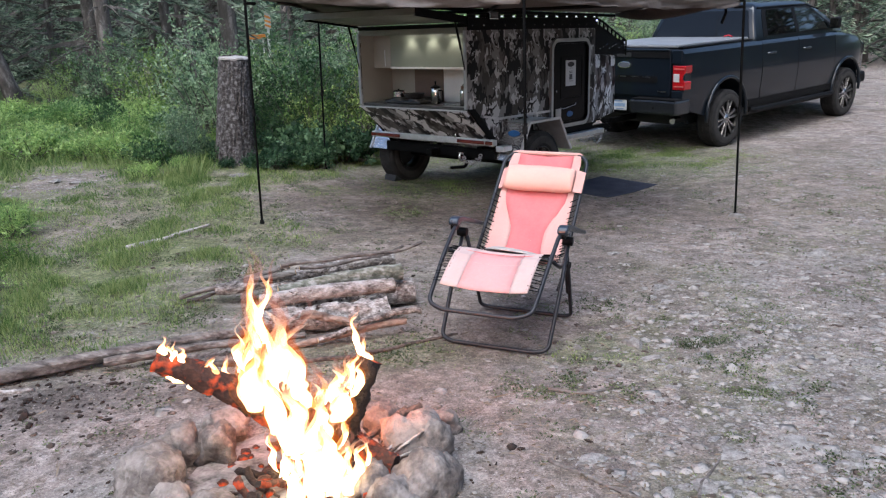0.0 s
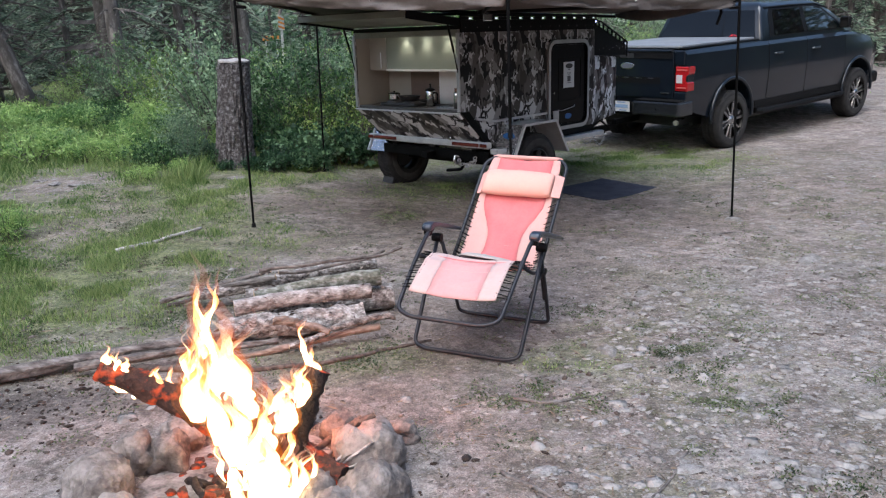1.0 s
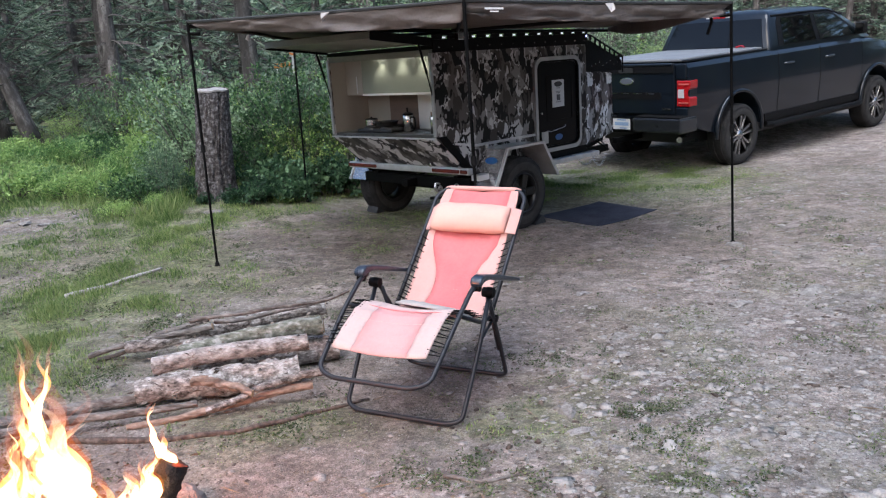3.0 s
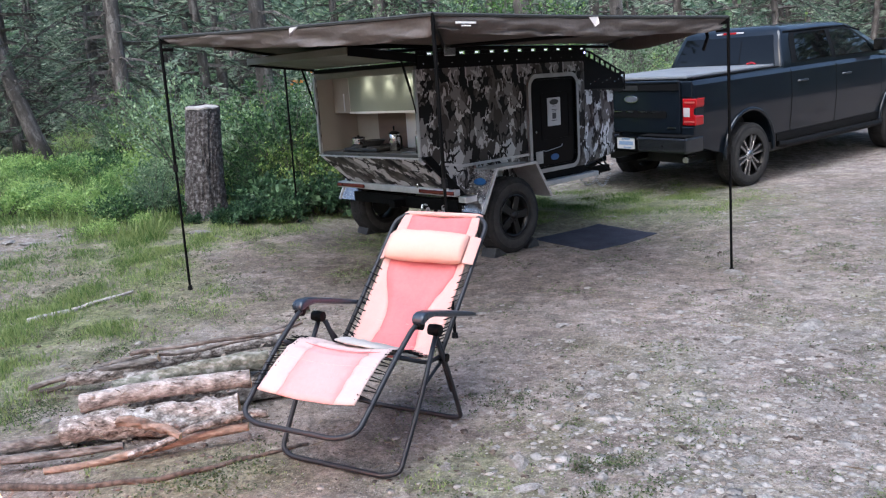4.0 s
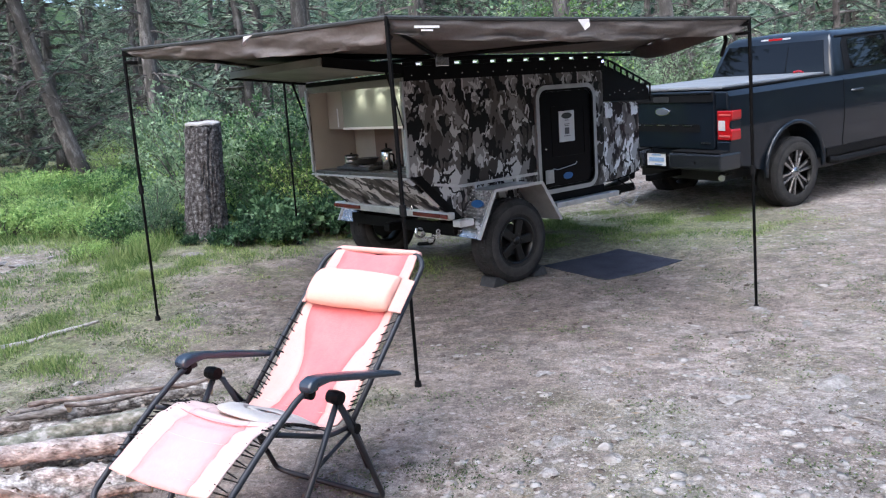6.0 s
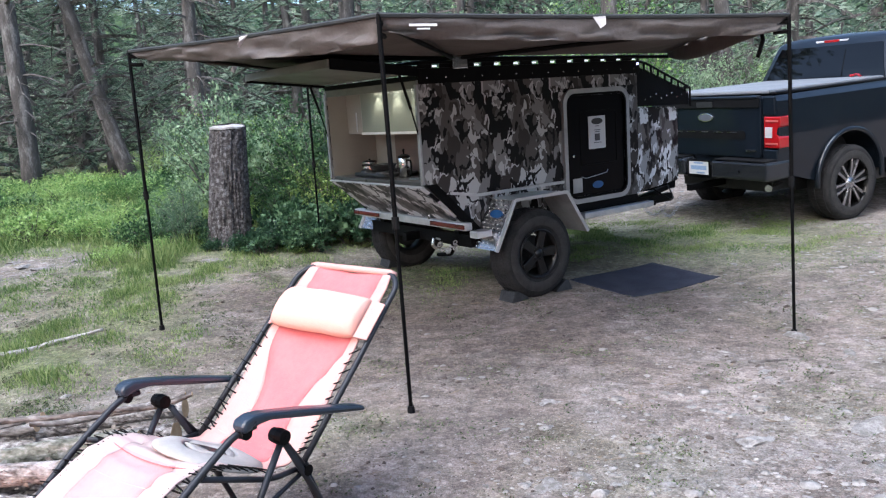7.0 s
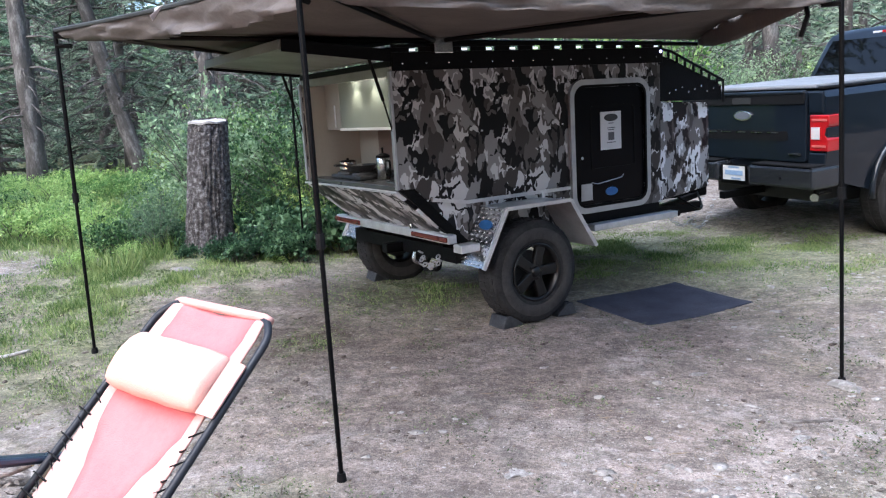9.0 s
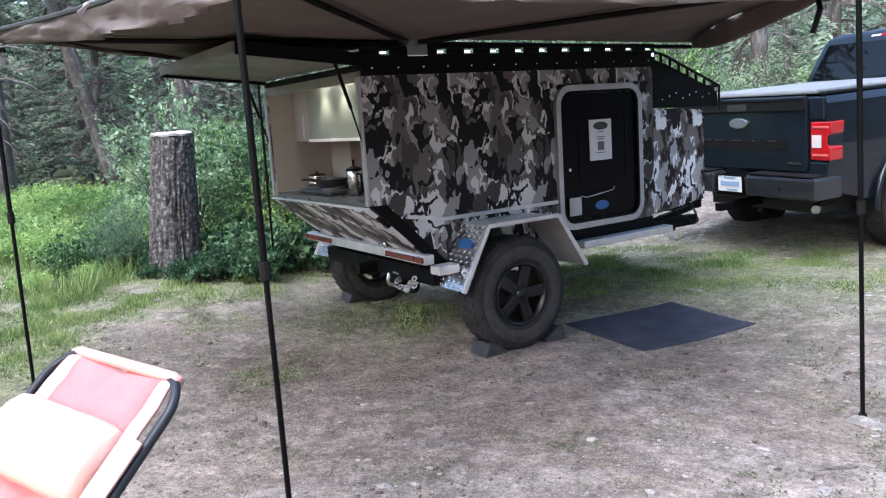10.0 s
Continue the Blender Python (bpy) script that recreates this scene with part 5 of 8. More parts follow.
    # sling with the coral hourglass on pale sides
    prof = [(-0.022, 0.874), (0.05, 0.809), (0.2, 0.672), (0.35, 0.525), (0.46, 0.415), (0.54, 0.345), (0.61, 0.318), (0.70, 0.335), (0.80, 0.385), (0.88, 0.425), (0.96, 0.447), (1.05, 0.432), (1.15, 0.385), (1.262, 0.318)]
    # denser run of points along the sling
    pts = []
    for (a, b) in zip(prof, prof[1:]):
        for k in range(5):
            pts.append((a[0] + (b[0] - a[0]) * k / 5, a[1] + (b[1] - a[1]) * k / 5))
    pts.append(prof[-1])
    lens = [0.0]
    for a, b in zip(pts, pts[1:]):
        lens.append(lens[-1] + math.hypot(b[0] - a[0], b[1] - a[1]))
    total = lens[-1]
    strips = {"sling_centre": bmesh.new(), "sling_side": bmesh.new(), "sling_other": bmesh.new()}

    def half(f):
        """Half width of the coral field along the sling, 0 at the head."""
        if f < 0.12:
            return 0.176
        if f < 0.60:
            return 0.195 - 0.09 * smooth(0.22, 0.40, f) + 0.03 * smooth(0.44, 0.56, f)
        return 0.105 + 0.035 * smooth(0.68, 0.75, f)

    def cross(i, x):
        s, z = pts[i]
        f = lens[i] / total
        dip = -0.018 * (1 - (x / 0.225) ** 2)
        rib = abs(math.sin(f * 62 + 0.8 * noise.noise(Vector((x * 5, f * 9, 7)))))
        rip = (0.017 if f > 0.6 else 0.010) * (rib ** 0.5 - 0.6) * (1 - (x / 0.25) ** 4) + 0.004 * noise.noise(Vector((x * 13, f * 40, 2)))
        return Vector(P(s, x, z + dip + rip))

    wid = [0.218 + 0.014 * min(1, l / total / 0.06) if l / total < 0.12 else (0.234 if l / total < 0.6 else 0.238) for l in lens]
    for name, lo, hi in (("sling_side", -1, 0), ("sling_centre", 0, 1), ("sling_other", 1, 2)):
        bm = strips[name]
        rows = []
        for i in range(len(pts)):
            h = half(lens[i] / total)
            x0, x1 = {-1: (-wid[i], -h), 0: (-h, h), 1: (h, wid[i])}[lo]
            rows.append([bm.verts.new(cross(i, x0 + (x1 - x0) * k / 6)) for k in range(7)])
        for r0, r1 in zip(rows, rows[1:]):
            for k in range(6):
                bm.faces.new((r0[k], r0[k + 1], r1[k + 1], r1[k]))
        o = part("sling" if lo == 0 else "sling_side", bm, [M_PINK, M_PALE_LIT, M_PINK_LIT] if lo == 0 else [M_PALE, M_PALE_LIT], C, "coral sling fabric with a pale knee band, skylight painted into the leg rest" if lo == 0 else "pale pink sling edge", True)
        # From the knee down use the sky-lightened copies; a pale band crosses first.
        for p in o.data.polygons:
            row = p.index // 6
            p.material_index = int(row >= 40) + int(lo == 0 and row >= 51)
        o.modifiers.new("thickness", "SOLIDIFY").thickness = 0.006
    part("head_hem", tube([P(-0.024, -0.226, 0.866), P(-0.026, -0.2, 0.872), P(-0.026, 0.2, 0.872), P(-0.024, 0.226, 0.866)], [0.0128, 0.014, 0.014, 0.0128], 12), M_PALE, C, "pale pink hem over the top bar", True)
    # lacing between sling and frame
    for i in range(4, len(pts) - 1):
        s, z = pts[i]
        f = lens[i] / total
        if f < 0.24 or 0.52 < f < 0.63:
            continue
        for sg in (1, -1):
            q = 0.27 if s < 0.6 else 0.293
            off = 0.012 * (1 if i % 2 else -1)
            part("lace", tube([P(s, sg * (wid[i] - 0.014), z + 0.004), P(s + off, sg * (q - 0.002), z + 0.008 + 0.02 * (s < 0.6) - 0.012 * (s > 1.0))], [0.004, 0.002], 5), M_BLACK, C)
    # cross seams
    for i in (51,):
        seam = [cross(i, x) + Vector((0, -0.02 * (1 - (x / 0.2) ** 2), 0.004)) for x in np.linspace(-0.2, 0.2, 9)]
        part("seam", tube(seam, 0.002, 5), M_PINK, C)
    for i in (6, 20, 26, 57, 63):
        seam = [cross(i, x) + Vector((0, 0, 0.0045)) for x in np.linspace(-0.2, 0.2, 9)]
        part("seam", tube(seam, 0.0022, 5), M_PILLOW, C)
    return C


# Coral copy for the leg rest, with skylight put into its colour.
M_PINK_LIT = mat("coral_sling_lit", (0.55, 0.30, 0.295), (0.50, 0.26, 0.255), 6, 0.75, 0.3, 220, spec=0.2)
build_chair()


def build_pillow():
    """The head pillow, strapped across the upper back."""
    p = thing("head_pillow", CH, "plump peach head pillow strapped to the recliner", "pillow")
    bm = bmesh.new()
    n, m = 24, 14
    d = Vector((0, -0.73, -0.68))
    nrm = Vector((0, -0.68, 0.73))
    c = Vector((0, -0.160, 0.718 + 0.075)) + nrm * 0.028
    rows = []
    for j in range(m):
        a = 2 * math.pi * j / m
        row = []
        for k in range(n + 1):
            x = -0.214 + 0.434 * k / n
            e = (1 - (abs(x - 0.003) / 0.228) ** 5) ** 0.5
            wob = 1 + 0.06 * noise.noise(Vector((x * 9, a, 1)))
            row.append(bm.verts.new(c + Vector((x, 0, 0)) + d * math.cos(a) * 0.095 * (0.75 + 0.25 * e) * wob + nrm * math.sin(a) * (0.012 + 0.040 * e) * wob))
        rows.append(row)
    for j in range(m):
        for k in range(n):
            a, b = rows[j], rows[(j + 1) % m]
            bm.faces.new((a[k], a[k + 1], b[k + 1], b[k]))
    bm.faces.new([r[0] for r in rows][::-1])
    bm.faces.new([r[-1] for r in rows])
    bmesh.ops.recalc_face_normals(bm, faces=bm.faces)
    part("cushion", bm, M_PILLOW, p, "", True)
    for sg in (1, -1):
        st = bmesh.new()
        q = [c + Vector((sg * 0.225, 0, 0)) + d * k * 0.085 - nrm * 0.005 for k in (-1, 1)]
        w = [c + Vector((sg * (0.278 if sg > 0 else 0.252), 0, 0)) + d * k * 0.08 - nrm * 0.02 for k in (-1, 1)]
        vs = [st.verts.new(v) for v in (q[0], w[0], w[1], q[1])]
        st.faces.new(vs)
        s = part("strap", st, M_PALE, p, "pale side strap")
        s.modifiers.new("thickness", "SOLIDIFY").thickness = 0.006


build_pillow()


def build_hat():
    """A soft grey ring-shaped sun hat with no crown lies on the seat."""
    h = thing("sun_visor_hat", CH @ pose(0.06, -0.80, 0.075 + 0.395, -22, 4, 0), "grey felt brim hat lying on the chair seat", "hat")
    bm = lathe([(0.085, 0.014), (0.11, 0.022), (0.16, 0.014), (0.195, 0.0), (0.195, -0.006), (0.15, 0.002), (0.10, 0.006), (0.085, 0.004), (0.085, 0.014)], 36)
    for v in bm.verts:
        v.co.y *= 0.9
        v.co.z += 0.01 * noise.noise(Vector((v.co.x * 8, v.co.y * 8, 1)))
    part("brim", bm, M_FELT, h, "", True)
    cr = lathe([(0.088, 0.012), (0.086, 0.02), (0.06, 0.016), (0.03, 0.008), (0.0001, 0.006)], 30)
    for v in cr.verts:
        v.co.y *= 0.9
        v.co.z += 0.012 * noise.noise(Vector((v.co.x * 16, v.co.y * 16, 6)))
    part("crown", cr, M_FELT, h, "collapsed crown", True)


build_hat()


# ---- pickup truck ----
TK = pose(2.60, 11.513, 0.192, 3.3, -2.95, 39.9)


def build_truck():
    T = thing("pickup_truck", TK, "dark slate crew cab pickup truck hitched to the trailer", "truck")
    RX, FX, RA, WR = 1.15, 4.85, 0.51, 0.405

    def arch(cx, flip=1):
        return [(cx + RA * math.cos(a), WR + 0.07 + RA * math.sin(a)) for a in np.linspace(math.pi - 0.05, 0.05, 13)]

    low = 0.50
    outline = [(0.10, low + 0.12), (0.10, 1.39), (0.13, 1.425), (1.86, 1.44), (4.5, 1.43), (4.7, 1.40), (5.0, 1.355), (5.3, 1.305), (5.52, 1.24), (5.68, 1.14), (5.77, 1.0), (5.80, 0.8), (5.80, 0.62), (5.70, low)]
    outline += arch(FX)[::-1] + arch(RX)[::-1] + [(0.3, low + 0.1)]
    bm = prism(outline, -0.96, 0.96, "y")
    for z in (0.56, 0.62, 0.68, 0.75, 0.82, 0.9, 1.0, 1.06, 1.12, 1.18, 1.24, 1.3, 1.34, 1.37, 1.39, 1.41, 1.425):
        bmesh.ops.bisect_plane(bm, geom=bm.verts[:] + bm.edges[:] + bm.faces[:], plane_co=(0, 0, z), plane_no=(0, 0, 1))
    for x in (0.4, 1.0, 1.86, 2.5, 3.2, 4.0, 4.5, 5.0, 5.3, 5.5, 5.65):
        bmesh.ops.bisect_plane(bm, geom=bm.verts[:] + bm.edges[:] + bm.faces[:], plane_co=(x, 0, 0), plane_no=(1, 0, 0))
    for v in bm.verts:
        z, x = v.co.z, v.co.x
        k = 1.0 - 0.03 * smooth(1.0, 0.5, z) - 0.02 * smooth(1.05, 1.36, z) - 0.05 * smooth(1.36, 1.44, z)
        k -= 0.16 * smooth(5.0, 5.8, x) ** 2 + 0.10 * smooth(1.15, 1.42, z) * smooth(4.0, 5.4, x)
        k -= 0.02 * smooth(0.5, 0.1, x)
        v.co.y *= k
    body = part("body", bm, M_PAINT, T, "dark slate metallic body", True)
    body.data.set_sharp_from_angle(angle=radians(28))
    body.modifiers.new("edge", "BEVEL").width = 0.012
    body.modifiers["edge"].segments = 2
    body.modifiers["edge"].limit_method = "ANGLE"
    body.modifiers["edge"].angle_limit = radians(40)
    # cab
    bm = bmesh.new()
    base = [(1.88, 0.90), (4.12, 0.88)]
    rows = []
    for z, x0, x1, y in ((1.43, 1.90, 4.70, 0.905), (1.50, 1.905, 4.56, 0.90), (1.70, 1.98, 4.18, 0.83), (1.84, 2.04, 3.88, 0.785), (1.90, 2.075, 3.74, 0.755), (1.945, 2.15, 3.55, 0.69), (1.97, 2.4, 3.3, 0.45)):
        ring = []
        for sx, sy in ((0, -0.95), (0.008, -0.985), (0.025, -1), (0.12, -1.0), (0.5, -1), (0.88, -1), (1, -0.97), (1, -0.5), (1, 0), (1, 0.5), (1, 0.97), (0.88, 1), (0.5, 1), (0.12, 1), (0.025, 1), (0.008, 0.985), (0, 0.95), (0, 0.5), (0, 0), (0, -0.5)):
            bulge = 0.10 * (1 - sy * sy) if sx == 1 else 0
            ring.append(bm.verts.new((x0 + (x1 - x0) * sx + bulge * (1 if sx == 1 else 0), y * sy, z + (0.012 * (1 - sy * sy) if z > 1.9 else 0))))
        rows.append(ring)
    for a, b in zip(rows, rows[1:]):
        for k in range(20):
            bm.faces.new((a[k], a[(k + 1) % 20], b[(k + 1) % 20], b[k]))
    bm.faces.new(rows[-1])
    bmesh.ops.recalc_face_normals(bm, faces=bm.faces)
    cab = part("cab", bm, M_PAINT, T, "dark slate cab", True)
    cab.data.shade_smooth()

    def cab_x(z):
        zs = [1.43, 1.50, 1.70, 1.84, 1.90, 1.945]
        return np.interp(z, zs, [1.90, 1.905, 1.98, 2.04, 2.075, 2.15]), np.interp(z, zs, [4.70, 4.56, 4.18, 3.88, 3.74, 3.55]), np.interp(z, zs, [0.905, 0.90, 0.83, 0.785, 0.755, 0.69])

    def side_pane(poly, name, label, off=0.006, material=M_GLASS, s=-1, parent=None):
        bm = bmesh.new()
        vs = [bm.verts.new((x, s * (cab_x(z)[2] + off), z)) for x, z in poly]
        bm.faces.new(vs)
        for z in (1.58, 1.7, 1.8):
            bmesh.ops.bisect_plane(bm, geom=bm.verts[:] + bm.edges[:] + bm.faces[:], plane_co=(0, 0, z), plane_no=(0, 0, 1))
        for v in bm.verts:
            v.co.y = s * (cab_x(v.co.z)[2] + off)
        o = part(name, bm, material, parent or cab, label)
        o.modifiers.new("thickness", "SOLIDIFY").thickness = 0.004
        return o

    for s in (-1, 1):
        side_pane([(2.12, 1.475), (2.20, 1.80), (2.26, 1.865), (3.50, 1.87), (3.74, 1.83), (4.26, 1.56), (4.34, 1.475)], "window_surround", "", 0.004, M_TRIM, s)
        side_pane([(2.24, 1.495), (2.31, 1.80), (2.34, 1.84), (3.08, 1.85), (3.08, 1.495)], "rear_side_window", "dark tinted window", 0.008, M_GLASS, s)
        side_pane([(3.18, 1.495), (3.18, 1.85), (3.48, 1.847), (3.70, 1.815), (4.19, 1.55), (4.23, 1.495)], "front_side_window", "tinted window with reflected trees", 0.008, M_GLASS2, s)

    def rear_pane(y0, y1, z0, z1, off, material, name, label=""):
        bm = bmesh.new()
        n = 6
        G = [[bm.verts.new((cab_x(z)[0] - off, (y0 + (y1 - y0) * k / n) * (1 - 0.14 * (z - 1.5) / 0.35), z)) for k in range(n + 1)] for z in np.linspace(z0, z1, 5)]
        for a, b in zip(G, G[1:]):
            for k in range(n):
                bm.faces.new((a[k], a[k + 1], b[k + 1], b[k]))
        o = part(name, bm, material, cab, label)
        o.modifiers.new("thickness", "SOLIDIFY").thickness = 0.004
        return o

    rear_pane(-0.80, 0.80, 1.47, 1.85, 0.006, M_GLASS, "rear_window", "wide dark rear window")
    rear_pane(-0.27, 0.27, 1.50, 1.80, 0.012, M_GLASS, "sliding_pane")
    part("window_rail", tube([(1.915, -0.27, 1.515), (1.915, 0.27, 1.515)], 0.005, 5), M_RIM, cab)
    bm = bmesh.new()
    G = [[bm.verts.new((cab_x(z)[1] + 0.1 * (1 - (k / 3 - 1) ** 2) + 0.008, cab_x(z)[2] * 0.9 * (k / 3 - 1), z)) for k in range(7)] for z in (1.47, 1.6, 1.75, 1.88)]
    for a, b in zip(G, G[1:]):
        for k in range(6):
            bm.faces.new((a[k], a[k + 1], b[k + 1], b[k]))
    part("windscreen", bm, M_GLASS, cab)
    part("brake_lamp", bx(2.07, 2.11, -0.10, 0.10, 1.885, 1.918, 0.006), M_RED, cab, "red high brake lamp")
    for y in (-0.16, 0.16):
        part("cargo_lamp", bx(2.072, 2.11, y - 0.055, y + 0.055, 1.886, 1.915, 0.006), M_CLEAR, cab)
    for s in (-1, 1):
        part("gutter", tube([(2.12, s * 0.775, 1.88), (2.8, s * 0.775, 1.89), (3.6, s * 0.765, 1.885), (3.95, s * 0.81, 1.80)], 0.012, 5), M_TRIM, cab)
        mir = part("mirror", bx(4.16, 4.28, s * 0.985 - 0.075, s * 0.985 + 0.075, 1.49, 1.66, 0.03), M_TRIM, cab, "black door mirror")
        part("mirror_glass", bx(4.152, 4.159, s * 0.985 - 0.06, s * 0.985 + 0.06, 1.505, 1.645, 0.0), M_GLASS, mir)
        part("mirror_arm", tube([(4.26, s * 0.86, 1.50), (4.24, s * 0.95, 1.53)], 0.03, 8), M_TRIM, mir)
    # door gaps and handles
    for s in (-1, 1):
        for x0, x1 in ((2.06, 3.13), (3.14, 4.36)):
            dm = prism(rrect(x0, x1, 0.60, 1.43, 0.06), s * 0.952, s * 0.9635, "y")
            for z in (0.62, 0.68, 0.75, 0.82, 0.9, 1.0, 1.06, 1.12, 1.18, 1.24, 1.3, 1.34, 1.37, 1.39, 1.41, 1.425):
                bmesh.ops.bisect_plane(dm, geom=dm.verts[:] + dm.edges[:] + dm.faces[:], plane_co=(0, 0, z), plane_no=(0, 0, 1))
            for v in dm.verts:
                z = v.co.z
                v.co.y *= 1.0 - 0.03 * smooth(1.0, 0.5, z) - 0.02 * smooth(1.05, 1.36, z) - 0.05 * smooth(1.36, 1.44, z)
            d = part("door", dm, M_PAINT, T, "dark slate side door", True)
            d.data.set_sharp_from_angle(angle=radians(28))
            gap = ring_prism(rrect(x0 - 0.004, x1 + 0.004, 0.596, 1.40, 0.062), rrect(x0 + 0.003, x1 - 0.003, 0.603, 1.40, 0.058), s * 0.90, s * 0.9645)
            for z in (0.68, 0.75, 0.82, 0.9, 1.0, 1.06, 1.12, 1.18, 1.24, 1.3, 1.34, 1.37):
                bmesh.ops.bisect_plane(gap, geom=gap.verts[:] + gap.edges[:] + gap.faces[:], plane_co=(0, 0, z), plane_no=(0, 0, 1))
            for v in gap.verts:
                z = v.co.z
                v.co.y *= 1.0 - 0.03 * smooth(1.0, 0.5, z) - 0.02 * smooth(1.05, 1.36, z) - 0.05 * smooth(1.36, 1.44, z)
            part("door_gap", gap, M_TRIM, d)
            part("handle", tube(arc_pts([(x0 + 0.15, s * 0.945, 1.235), (x0 + 0.17, s * 0.98, 1.24), (x0 + 0.33, s * 0.98, 1.24), (x0 + 0.35, s * 0.945, 1.235)], 0.02), 0.014), M_CHROMEDULL, d, "painted pull handle")
        fl = part("fuel_door", ring_prism(rrect(1.55, 1.72, 1.10, 1.27, 0.03), rrect(1.556, 1.714, 1.106, 1.264, 0.028), s * 0.944, s * 0.952), M_TRIM, T) if s > 0 else None
        part("running_board", tube([(1.80, s * 0.93, 0.46), (1.9, s * 0.965, 0.44), (4.3, s * 0.965, 0.44), (4.42, s * 0.93, 0.46)], 0.045, 8), M_TRIM, T, "black running board")
        part("sill", bx(1.75, 4.42, s * 0.93 - 0.02, s * 0.93 + 0.004, 0.50, 0.60), M_TRIM, T)
        for cx in (RX, FX):
            pts = [(cx + (RA + 0.0) * math.cos(a), s * 0.962, WR + 0.07 + (RA + 0.0) * math.sin(a)) for a in np.linspace(math.pi + 0.12, -0.12, 24)]
            fl = part("wheel_flare", tube(pts, 0.026, 8), M_PAINT, T, "rounded wheel arch flare", True)
            part("wheel_well", bx(cx - 0.4, cx + 0.4, min(s * 0.55, s * 0.60), max(s * 0.55, s * 0.60), 0.35, 1.02), M_IRON, T)
            wheel(T, (cx, s * 0.855, WR), WR, 0.265, 0.302, 6, M_RIM, M_RIMDARK, s, 60)
    # rear end
    tg = part("tailgate", prism(rrect(-0.745, 0.745, 0.80, 1.425, 0.03), 0.062, 0.10, "x", bevel=0.006), M_PAINT, T, "dark slate tailgate")
    part("tailgate_cap", prism(rrect(-0.74, 0.74, 1.315, 1.43, 0.02), 0.045, 0.0605, "x", bevel=0.006), M_TRIM, tg)
    part("spoiler", bx(0.03, 0.10, -0.73, 0.73, 1.405, 1.437, 0.012), M_PAINT, tg)
    part("tailgate_recess", prism(rrect(-0.55, 0.55, 0.985, 1.075, 0.03), 0.055, 0.0605, "x"), M_TRIM, tg)
    for k in range(5):
        y = -0.44 + 0.2 * k
        part("mark_bar", bx(0.048, 0.0545, y, y + 0.13, 1.055, 1.063), M_RIM, tg)
    part("handle", prism(rrect(-0.12, 0.12, 1.325, 1.385, 0.02), 0.036, 0.0445, "x"), M_IRON, tg)
    part("emblem", prism([(0.115 * math.cos(a), 1.215 + 0.047 * math.sin(a)) for a in np.linspace(0, 2 * math.pi, 28)[:-1]], 0.046, 0.0605, "x", bevel=0.004), M_CHROME, tg, "oval metal emblem")
    part("emblem_field", prism([(0.10 * math.cos(a), 1.215 + 0.036 * math.sin(a)) for a in np.linspace(0, 2 * math.pi, 28)[:-1]], 0.043, 0.0455, "x"), M_EMBLEM, tg)
    part("badge_bar", bx(0.05, 0.061, -0.70, -0.56, 0.862, 0.88), M_RIM, tg)
    for s in (-1, 1):
        # a C-shaped lamp that wraps the corner, notched on its outer side
        prof = [(0.765, 0.90), (0.955, 0.90), (0.958, 1.00), (0.925, 1.045), (0.935, 1.10), (0.965, 1.13), (0.968, 1.22), (0.765, 1.22)]
        lamp = part("tail_lamp", prism([(s * a, b) for a, b in (prof if s > 0 else prof[::-1])], 0.085, 0.24, "x", bevel=0.01), M_RED, T, "red and white C-shaped tail lamp")
        part("lamp_frame", bx(0.10, 0.238, min(s * 0.752, s * 0.764), max(s * 0.752, s * 0.764), 0.888, 1.232), M_TRIM, lamp)
        part("reverse_lens", bx(0.076, 0.0845, min(s * 0.785, s * 0.875), max(s * 0.785, s * 0.875), 1.005, 1.112, 0.003), M_CLEAR, lamp, "clear reversing lens")
        part("lamp_line", bx(0.078, 0.0845, min(s * 0.79, s * 0.94), max(s * 0.79, s * 0.94), 0.935, 0.955, 0.003), M_CLEARPINK, lamp)
        part("lamp_line", bx(0.078, 0.0845, min(s * 0.79, s * 0.95), max(s * 0.79, s * 0.95), 1.165, 1.185, 0.003), M_CLEARPINK, lamp)
        part("notch_trim", bx(0.09, 0.236, min(s * 0.915, s * 0.952), max(s * 0.915, s * 0.952), 1.03, 1.11, 0.006), M_PAINT, lamp)
        part("bed_corner", bx(0.085, 0.12, min(s * 0.752, s * 0.90), max(s * 0.752, s * 0.90), 1.235, 1.42, 0.01), M_PAINT, T)
        part("lower_corner", bx(0.085, 0.12, min(s * 0.752, s * 0.93), max(s * 0.752, s * 0.93), 0.74, 0.885, 0.01), M_PAINT, T)
        bump = part("rear_bumper", bx(-0.09, 0.25, min(s * 0.20, s * 0.955), max(s * 0.20, s * 0.955), 0.58, 0.775, 0.03), M_BUMPER, T, "dark rear bumper with step pad")
        part("step_pad", bx(-0.085, 0.10, min(s * 0.24, s * 0.93), max(s * 0.24, s * 0.93), 0.776, 0.79, 0.004), M_TRIM, bump)
        part("sensor", lathe([(0.0001, -0.096), (0.014, -0.094), (0.014, -0.085)], 10, "x"), M_TRIM, bump).location = (0, s * 0.60, 0.67)
    mid = part("bumper_centre", bx(-0.05, 0.2, -0.20, 0.20, 0.56, 0.72, 0.01), M_TRIM, T)
    plate = part("number_plate", bx(-0.066, -0.055, -0.152, 0.152, 0.60, 0.752, 0.002), M_WHITE, T, "white and blue number plate")
    part("plate_bar", bx(-0.070, -0.0665, -0.115, 0.115, 0.655, 0.70), M_PLATEBLUE, plate)
    part("plate_bar", bx(-0.070, -0.0665, -0.07, 0.07, 0.722, 0.738), M_PLATEBLUE, plate)
